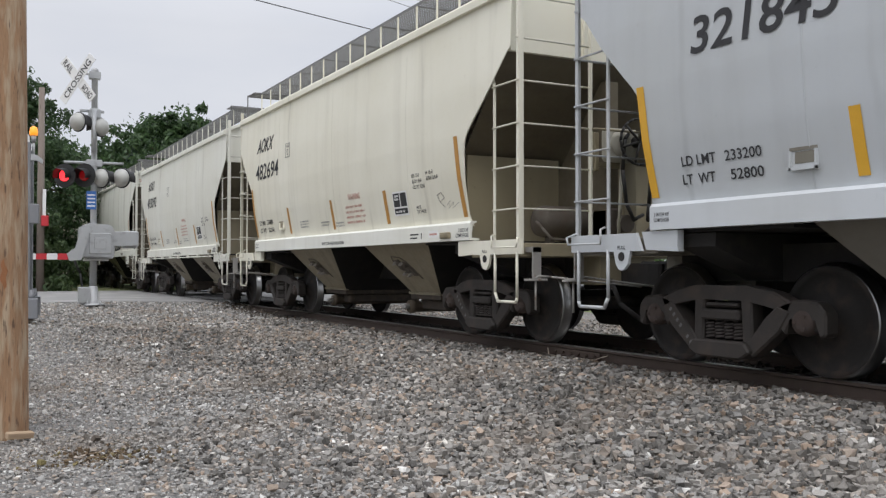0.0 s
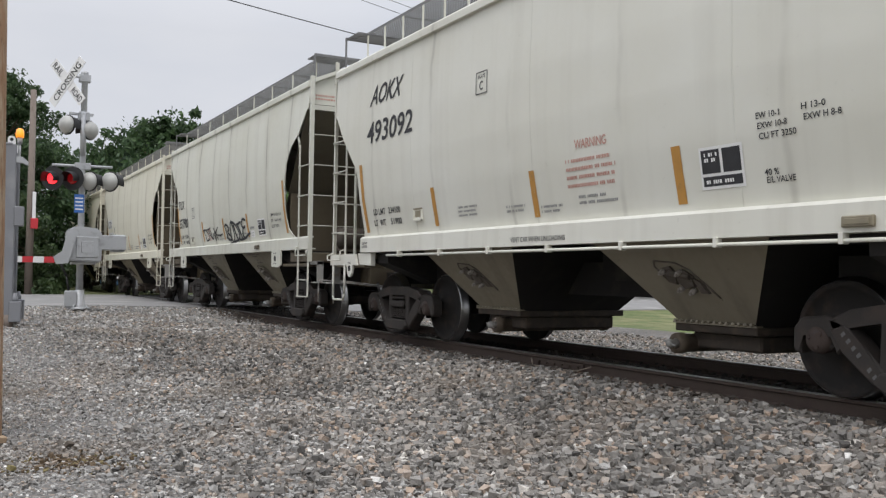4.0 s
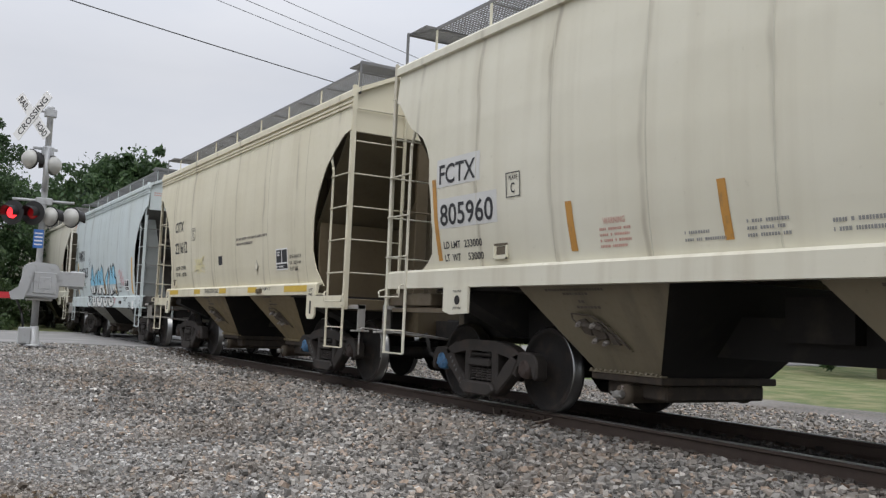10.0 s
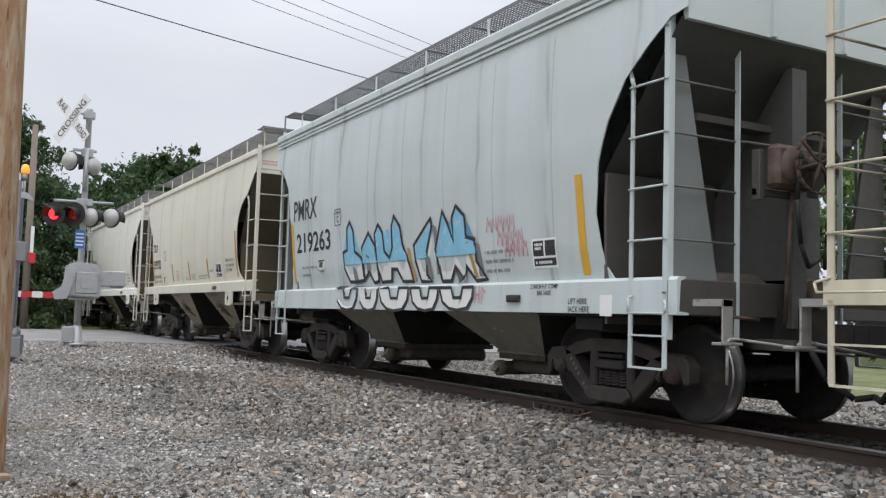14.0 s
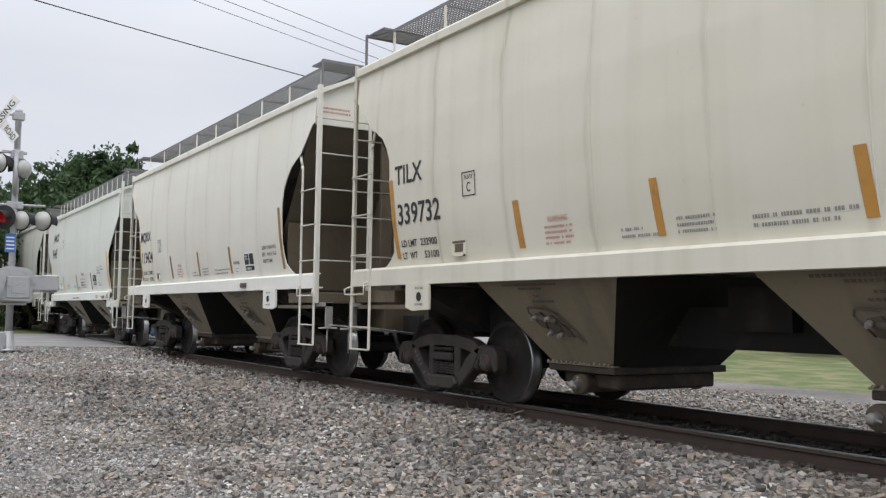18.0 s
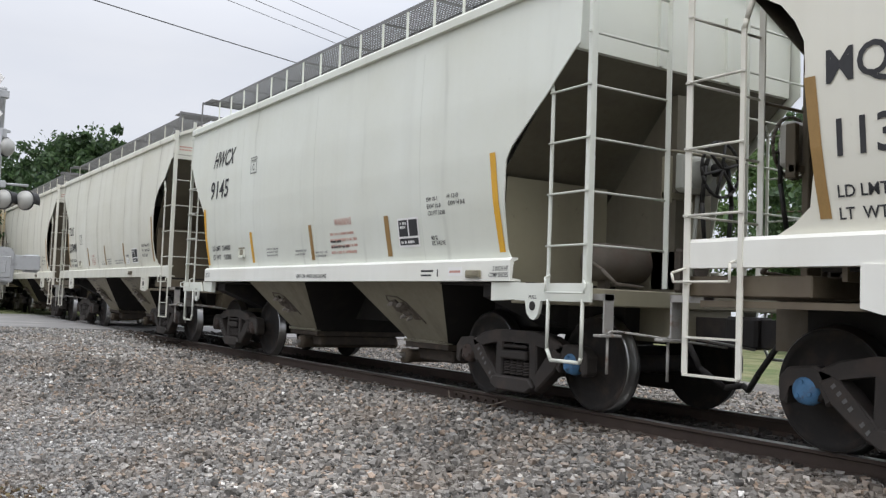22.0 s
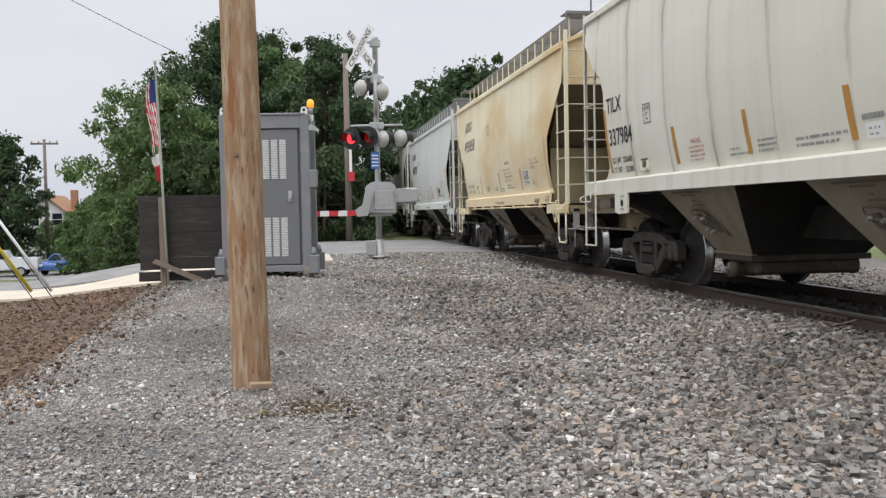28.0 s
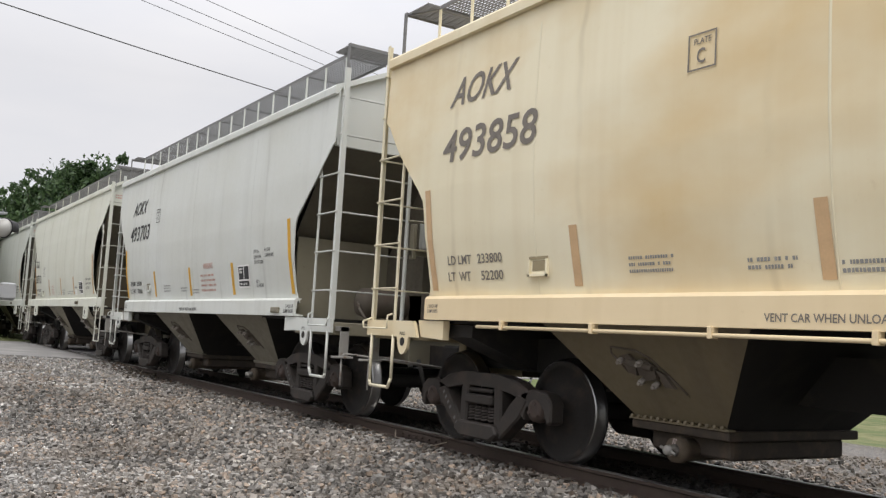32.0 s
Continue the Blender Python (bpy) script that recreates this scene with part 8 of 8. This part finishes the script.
vehicle("parked_car", "dark saloon car parked behind a blue one", pose(-14.6, 73.0, -2.8, 0, 0, 40), CARBLACK, SEDAN, [[(-0.85, 1.0), (-0.3, 1.36), (0.2, 1.37), (0.2, 1.0)], [(0.3, 1.0), (0.3, 1.37), (0.8, 1.36), (1.3, 1.02)]], (-1.4, 1.35), 1.8)

# ---- house ----
SIDING = material("white_siding", (0.62, 0.63, 0.64), 0.7, vary=0.08, scale=2, bump=0.1)
BRICKROOF = material("orange_brown_roof", (0.36, 0.19, 0.11), 0.9, vary=0.2, scale=3, bump=0.2)
GREYROOF = material("grey_shingle", (0.15, 0.15, 0.155), 0.9, vary=0.25, scale=4, bump=0.3)


def build_house():
    h = thing("house", "white clapboard house with a brown roof and a porch", "house", pose(-26.8, 104, -2.9))
    bm = bmesh.new()
    prism(bm, [(-2.4, 0), (2.4, 0), (2.4, 4.6), (0, 6.6), (-2.4, 4.6)], 1, 0, 8)
    part("wall", bm, SIDING, h)
    for k in range(14):
        bm = bmesh.new()
        box(bm, -2.43, 2.43, -0.02, 0.0, 0.3 + 0.3 * k, 0.56 + 0.3 * k)
        part("siding_board", bm, SIDING, h)
    for s in (-1, 1):
        bm = bmesh.new()
        prism(bm, [(0, 6.7), (s * 2.9, 4.3), (s * 2.9, 4.45), (0, 6.88)], 1, -0.4, 8.3)
        part("roof", bm, BRICKROOF, h)
    bm = bmesh.new()
    box(bm, 1.9, 2.6, 3, 3.7, 5, 7.4, bevel=0.02)
    part("chimney", bm, BRICKROOF, h)
    for z in (1.2, 3.5):
        for x in (-1.2, 1.2):
            bm = bmesh.new()
            box(bm, x - 0.5, x + 0.5, -0.08, -0.02, z, z + 1.3)
            w = part("window", bm, GLASSDARK, h)
            bm = bmesh.new()
            for a, b, c, d in ((-0.58, -0.5, 0, 1.3), (0.5, 0.58, 0, 1.3), (-0.58, 0.58, -0.08, 0), (-0.58, 0.58, 1.3, 1.38), (-0.5, 0.5, 0.62, 0.68)):
                box(bm, x + a, x + b, -0.11, -0.05, z + c, z + d)
            part("window_frame", bm, SIDING, w)
    p = thing("porch", "open porch with a grey shingle roof on white posts", "porch", pose(-25.0, 101.5, -2.9))
    bm = bmesh.new()
    prism(bm, [(-1.6, 2.7), (1.9, 2.3), (1.9, 2.42), (0.4, 3.3), (-1.6, 3.3)], 1, 0, 4)
    part("roof", bm, GREYROOF, p)
    for x in (-1.2, 0.2, 1.6):
        bm = bmesh.new()
        box(bm, x - 0.07, x + 0.07, 0.1, 0.24, -0.4, 2.5)
        part("post", bm, SIDING, p)
    bm = bmesh.new()
    box(bm, -1.5, 1.8, 0, 4, -0.5, 0.15, bevel=0.02)
    part("deck", bm, GREYROOF, p)


build_house()

# ---- trees ----
BARK = material("tree_bark", (0.09, 0.065, 0.045), 0.95, vary=0.4, scale=5, stretch=(5, 5, 1), bump=0.6)


def leaf_mat(name, dark, light):
    m = bpy.data.materials.new(name)
    m.use_nodes = True
    n, l = m.node_tree.nodes, m.node_tree.links
    b = n["Principled BSDF"]
    b.inputs["Roughness"].default_value = 0.6
    geo = n.new("ShaderNodeNewGeometry")
    ramp = n.new("ShaderNodeValToRGB")
    ramp.color_ramp.elements[0].color, ramp.color_ramp.elements[1].color = rgb(dark), rgb(light)
    l.new(geo.outputs["Random Per Island"], ramp.inputs["Fac"])
    at = n.new("ShaderNodeTexCoord")
    big = n.new("ShaderNodeTexNoise")
    big.inputs["Scale"].default_value = 0.8
    l.new(at.outputs["Object"], big.inputs["Vector"])
    mr = n.new("ShaderNodeMapRange")
    mr.inputs["From Min"].default_value, mr.inputs["From Max"].default_value = 0.3, 0.7
    mr.inputs["To Min"].default_value, mr.inputs["To Max"].default_value = 0.65, 1.35
    l.new(big.outputs["Fac"], mr.inputs["Value"])
    mul = n.new("ShaderNodeVectorMath")
    mul.operation = "SCALE"
    l.new(ramp.outputs["Color"], mul.inputs[0])
    l.new(mr.outputs["Result"], mul.inputs["Scale"])
    l.new(mul.outputs["Vector"], b.inputs["Base Color"])
    tr = n.new("ShaderNodeBsdfTranslucent")
    l.new(mul.outputs["Vector"], tr.inputs["Color"])
    mx = n.new("ShaderNodeMixShader")
    mx.inputs["Fac"].default_value = 0.25
    out = n["Material Output"]
    l.new(b.outputs["BSDF"], mx.inputs[1])
    l.new(tr.outputs["BSDF"], mx.inputs[2])
    l.new(mx.outputs["Shader"], out.inputs["Surface"])
    return m


LEAF_A = leaf_mat("mid_green_leaves", (0.06, 0.115, 0.035), (0.165, 0.25, 0.085))
LEAF_D = leaf_mat("undergrowth_leaves", (0.024, 0.05, 0.015), (0.07, 0.11, 0.036))
LEAF_B = leaf_mat("dark_green_leaves", (0.03, 0.064, 0.025), (0.076, 0.13, 0.047))
LEAF_C = leaf_mat("conifer_needles", (0.02, 0.045, 0.025), (0.05, 0.09, 0.045))


def leaves_mesh(name, centres, radii, per, size, rng, mat, flat=0.8):
    """Clumps of small bent leaves round the given centres."""
    pts = []
    for c, r in zip(centres, radii):
        d = rng.normal(0, 1, (per, 3))
        d /= np.linalg.norm(d, axis=1)[:, None]
        rad = r * rng.random((per, 1)) ** 0.45
        pts.append(np.asarray(c)[None] + d * rad * np.array([1, 1, flat]))
    p = np.concatenate(pts)
    n = len(p)
    a = rng.normal(0, 1, (n, 3))
    a /= np.linalg.norm(a, axis=1)[:, None]
    b = np.cross(a, rng.normal(0, 1, (n, 3)))
    b /= np.linalg.norm(b, axis=1)[:, None]
    s = size * rng.uniform(0.6, 1.4, (n, 1))
    quad = np.stack([p - a * s, p + b * s * 0.45, p + a * s, p - b * s * 0.45], 1)
    quad[:, 2, 2] -= s[:, 0] * 0.5
    me = bpy.data.meshes.new(name)
    me.vertices.add(4 * n)
    me.vertices.foreach_set("co", quad.reshape(-1))
    me.loops.add(4 * n)
    me.loops.foreach_set("vertex_index", np.arange(4 * n, dtype=np.int32))
    me.polygons.add(n)
    me.polygons.foreach_set("loop_start", np.arange(0, 4 * n, 4, dtype=np.int32))
    me.polygons.foreach_set("use_smooth", np.zeros(n, dtype=bool))
    me.update(calc_edges=True)
    me.materials.append(mat)
    return me


def grow_tree(name, label, seed, height, spread, mat, per=170, clumps=46, size=0.17, low=0.18):
    """Tapered trunk, forking limbs, leaf clumps at the limb ends."""
    rnd, rng = random.Random(seed), np.random.default_rng(seed)
    t = thing(name, label, "tree", None, "trees round the crossing")
    bm = bmesh.new()
    top = Vector((rnd.uniform(-0.3, 0.3), rnd.uniform(-0.3, 0.3), height * 0.8))
    mid = Vector((rnd.uniform(-0.2, 0.2), rnd.uniform(-0.2, 0.2), height * 0.4))
    r0 = height * 0.022
    rod(bm, (0, 0, -0.3), mid, r0, 10, r0 * 0.7)
    rod(bm, mid, top, r0 * 0.7, 8, r0 * 0.2)
    centres, radii = [], []
    for k in range(clumps):
        f = (k + 0.5) / clumps
        zz = height * (low + (0.95 - low) * f)
        prof = math.sin(math.pi * min(1.0, (0.16 + 0.84 * f)) ** 0.9) ** 0.7
        rr = spread * prof * rnd.uniform(0.45, 1.0)
        a = rnd.uniform(0, 2 * math.pi)
        c = Vector((rr * math.cos(a), rr * math.sin(a), zz + rnd.uniform(-0.4, 0.4)))
        start = mid.lerp(top, min(1, f * 0.9)) if f > 0.3 else Vector((0, 0, height * 0.2)).lerp(mid, f / 0.3)
        rod(bm, start, c, r0 * 0.26, 5, r0 * 0.06)
        centres.append(c)
        radii.append(spread * rnd.uniform(0.22, 0.42))
        for q in range(2):
            c2 = c + Vector((rnd.gauss(0, 1), rnd.gauss(0, 1), rnd.gauss(0, 0.6))) * spread * 0.25
            centres.append(c2)
            radii.append(spread * rnd.uniform(0.10, 0.22))
    part("trunk", bm, BARK, t)
    crown = new("crown", leaves_mesh("crown", centres, radii, per // 2, size, rng, mat))
    crown.parent = t
    return t


def grow_conifer(name, label, seed, height, spread):
    rnd, rng = random.Random(seed), np.random.default_rng(seed)
    t = thing(name, label, "tree", None, "trees round the crossing")
    bm = bmesh.new()
    rod(bm, (0, 0, -0.3), (0, 0, height), height * 0.02, 8, 0.02)
    centres, radii = [], []
    for k in range(60):
        f = k / 60
        z = height * (0.08 + 0.9 * f)
        r = spread * (1 - f) * rnd.uniform(0.5, 1.0) + 0.1
        a = k * 2.4
        c = Vector((r * math.cos(a), r * math.sin(a), z - 0.15 * r))
        rod(bm, (0, 0, z), c, 0.03, 4, 0.01)
        centres.append(c)
        radii.append(0.25 + spread * 0.25 * (1 - f))
    part("trunk", bm, BARK, t)
    crown = new("crown", leaves_mesh("crown", centres, radii, 110, 0.13, rng, LEAF_C, 0.5))
    crown.parent = t
    return t


broad = [grow_tree("tree", "broad green leafy tree with an uneven crown", 11, 8.0, 3.0, LEAF_A, 380, 46, 0.105), grow_tree("tree", "tall dark green leafy tree", 23, 11.5, 3.6, LEAF_B, 440, 56, 0.12), grow_tree("tree", "green leafy tree with drooping outer branches", 37, 9.5, 3.2, LEAF_A, 400, 50, 0.11)]
far_broad = [grow_tree("tree", "broad green leafy tree with an uneven crown", 12, 8.0, 3.0, LEAF_A, 130, 44, 0.18), grow_tree("tree", "tall dark green leafy tree", 24, 11.5, 3.6, LEAF_B, 140, 48, 0.2), grow_tree("tree", "green leafy tree with drooping outer branches", 38, 9.5, 3.2, LEAF_A, 130, 46, 0.19)]
bush = grow_tree("bush", "dense green roadside bush", 51, 3.2, 1.9, LEAF_D, 190, 30, 0.085, 0.05)
tagged(bush, category="bush", group="bushes beyond the street")
fir = grow_conifer("conifer", "dark spire-shaped conifer beyond the street", 71, 9.0, 2.2)


def plant(proto, x, y, scale, turn, z=None):
    z = ground_z(x, y) if z is None else z
    m = Matrix.LocRotScale((x, y, z), Euler((0, 0, turn)), None)
    if proto not in PLANTED:
        PLANTED.append(proto)
        ob = proto
    else:
        ob = copy_thing(proto, m)
    ob.matrix_basis = m @ Matrix.Scale(scale, 4)
    return ob


PLANTED = []
rnd_tree = random.Random(8)
for x, y, kind, s in ((-5.9, 43.0, 0, 1.02), (-9.8, 62.0, 2, 0.62), (-12.6, 72.0, 0, 0.75), (-15.5, 80.0, 2, 0.7), (-10.5, 56.0, 0, 0.45), (-8.4, 52.0, 0, 0.5), (-13.2, 61.5, 0, 0.56), (-11.4, 60.0, 2, 0.46), (-3.4, 50.0, 1, 1.0), (-1.0, 53.0, 1, 0.98), (0.4, 50.0, 2, 1.0), (2.0, 44.5, 1, 0.82), (1.4, 57.0, 2, 0.95),
                      (13.6, 66.0, 1, 1.08), (14.4, 86.0, 1, 1.28), (17.6, 71.0, 1, 0.92), (20.5, 76.0, 2, 0.95), (15.4, 106.0, 1, 1.35), (0.6, 68.0, 1, 0.95), (0.9, 80.0, 1, 1.0), (0.4, 96.0, 2, 1.1), (0.2, 116.0, 1, 1.1), (16.0, 130.0, 1, 1.5), (-5.5, 60.0, 2, 0.95),
                      (-27.5, 74.0, 1, 1.0), (-31.0, 84.0, 0, 1.3), (-22.9, 75.0, 1, 0.98), (-25.6, 100.0, 2, 0.42), (-23.4, 96.0, 0, 0.45), (-27.2, 82.0, 2, 1.0), (-17.6, 84.0, 0, 0.75), (-19.4, 92.0, 2, 0.62), (-24.6, 112.0, 0, 0.6), (-33.5, 92.0, 0, 1.1), (-19.6, 100.0, 2, 0.8), (-17.0, 96.0, 0, 0.95), (-22.5, 116.0, 1, 0.75), (-36.0, 70.0, 1, 1.0), (-42.0, 80.0, 2, 1.2),
                      (30.0, 20.0, 1, 0.85), (36.0, 27.0, 2, 1.0), (31.0, 34.0, 0, 1.1), (40.0, 40.0, 1, 0.9), (34.0, 48.0, 2, 1.0), (30.0, 58.0, 1, 0.9), (24.0, 66.0, 0, 1.2), (44.0, 12.0, 2, 1.0), (42.0, 56.0, 2, 1.0)):
    plant((broad if y < 58 and -12 < x < 20 else far_broad)[kind], x, y, s, rnd_tree.uniform(0, 6.2))
for x, y, s in ((-24.6, 78.0, 1.0), (-28.6, 90.0, 1.1), (12.4, 77.0, 1.25), (15.6, 80.0, 1.2), (-0.6, 62.0, 1.0), (-24.9, 72.0, 1.05), (-22.6, 78.0, 1.1)):
    plant(fir, x, y, s, rnd_tree.uniform(0, 6.2))
for k in range(17):
    x = -5.6 + 0.47 * k + rnd_tree.uniform(-0.3, 0.3)
    plant(bush, x, 39.5 + rnd_tree.uniform(-0.6, 2.5) + max(0, -x) * 0.25, rnd_tree.uniform(0.75, 1.25), rnd_tree.uniform(0, 6.2))
for x, y, s in ((-3.6, 39.4, 1.3), (-2.2, 39.0, 1.2), (-0.8, 39.2, 1.3), (1.9, 43.0, 1.1), (12.0, 42.0, 1.2), (12.4, 47.0, 1.3), (-9.5, 70.0, 1.7), (-12.0, 76.0, 1.6), (-14.5, 84.0, 1.7), (-7.5, 60.0, 1.5)):
    plant(bush, x, y, s, rnd_tree.uniform(0, 6.2))

stone_field("gravel", "grey crushed stone of mixed size, some brown", 135000, near_band, lambda r, p: (0.023 + 0.026 * np.clip((p[:, 0] - 0.5) / 4, 0, 1)) * r.lognormal(0, 0.33, len(p)), 1, STONES)
stone_field("ballast_shoulder", "darker grey-brown crushed stone beside the track", 115000, shoulder_band, lambda r, p: (0.030 + 0.025 * np.clip((p[:, 0] - 0.5) / 4, 0, 1)) * r.lognormal(0, 0.36, len(p)), 11, DARKSTONES)
stone_field("rail_side_ballast", "brown stained ballast along the rail", 9000, rail_band, lambda r, p: 0.048 * r.lognormal(0, 0.35, len(p)), 13, RAILSTONE)
stone_field("dirt_patch", "brown dirt and bark crumbs by the pole", 1000, dirt_spot, lambda r, p: 0.020 * r.lognormal(0, 0.4, len(p)), 9, DIRT)
stone_field("gravel_behind", "grey crushed stone of the apron", 14000, behind_band, lambda r, p: 0.04 * r.lognormal(0, 0.3, len(p)), 6, STONES)
stone_field("mulch_chips", "brown shredded bark mulch", 16000, mulch_band, lambda r, p: 0.035 * r.lognormal(0, 0.4, len(p)), 7, CHIPS)
stone_field("gravel_beyond", "grey crushed stone near the crossing", 12000, far_band, lambda r, p: 0.05 * r.lognormal(0, 0.3, len(p)), 2, STONES)
stone_field("ballast", "grey ballast stone beyond the rails", 12000, ballast_band, lambda r, p: 0.06 * r.lognormal(0, 0.3, len(p)), 3, DARKSTONES)
stone_field("ballast_between_rails", "dark ballast between the rails, train shade in its colour", 11000, between_band, lambda r, p: 0.055 * r.lognormal(0, 0.3, len(p)), 4, SHADESTONE)


# ---- what moves ----
def gap_y(n, t):
    return -4.30 - 4.76 * t + 12.67 * n + 0.00124 * t * t


def motions():
    for k, car in enumerate(TRAIN):
        walk(car, [(t, pose(XC, gap_y(k, t) + 6.335, 0)) for t in [2.0 * i for i in range(17)]])
    turn_rows = []
    steps = 240
    for i in range(steps + 1):
        t = 32.0 * i / steps
        turn_rows.append((t, degrees_rolled(t)))
    for sign in (-1, 1):
        lead = None
        for w in WHEELSETS[sign]:
            if lead is None:
                lead = w
                walk(w, [(t, pose(0, sign * 0.89, 0.475, a, 0, 0)) for t, a in turn_rows])
            else:
                w.rotation_mode = "QUATERNION"
                w.animation_data_create()
                w.animation_data.action = lead.animation_data.action
                w.animation_data.action_slot = lead.animation_data.action_slot


def degrees_rolled(t):
    return (math.degrees((gap_y(0, 0) - gap_y(0, t)) / 0.475)) % 360


motions()
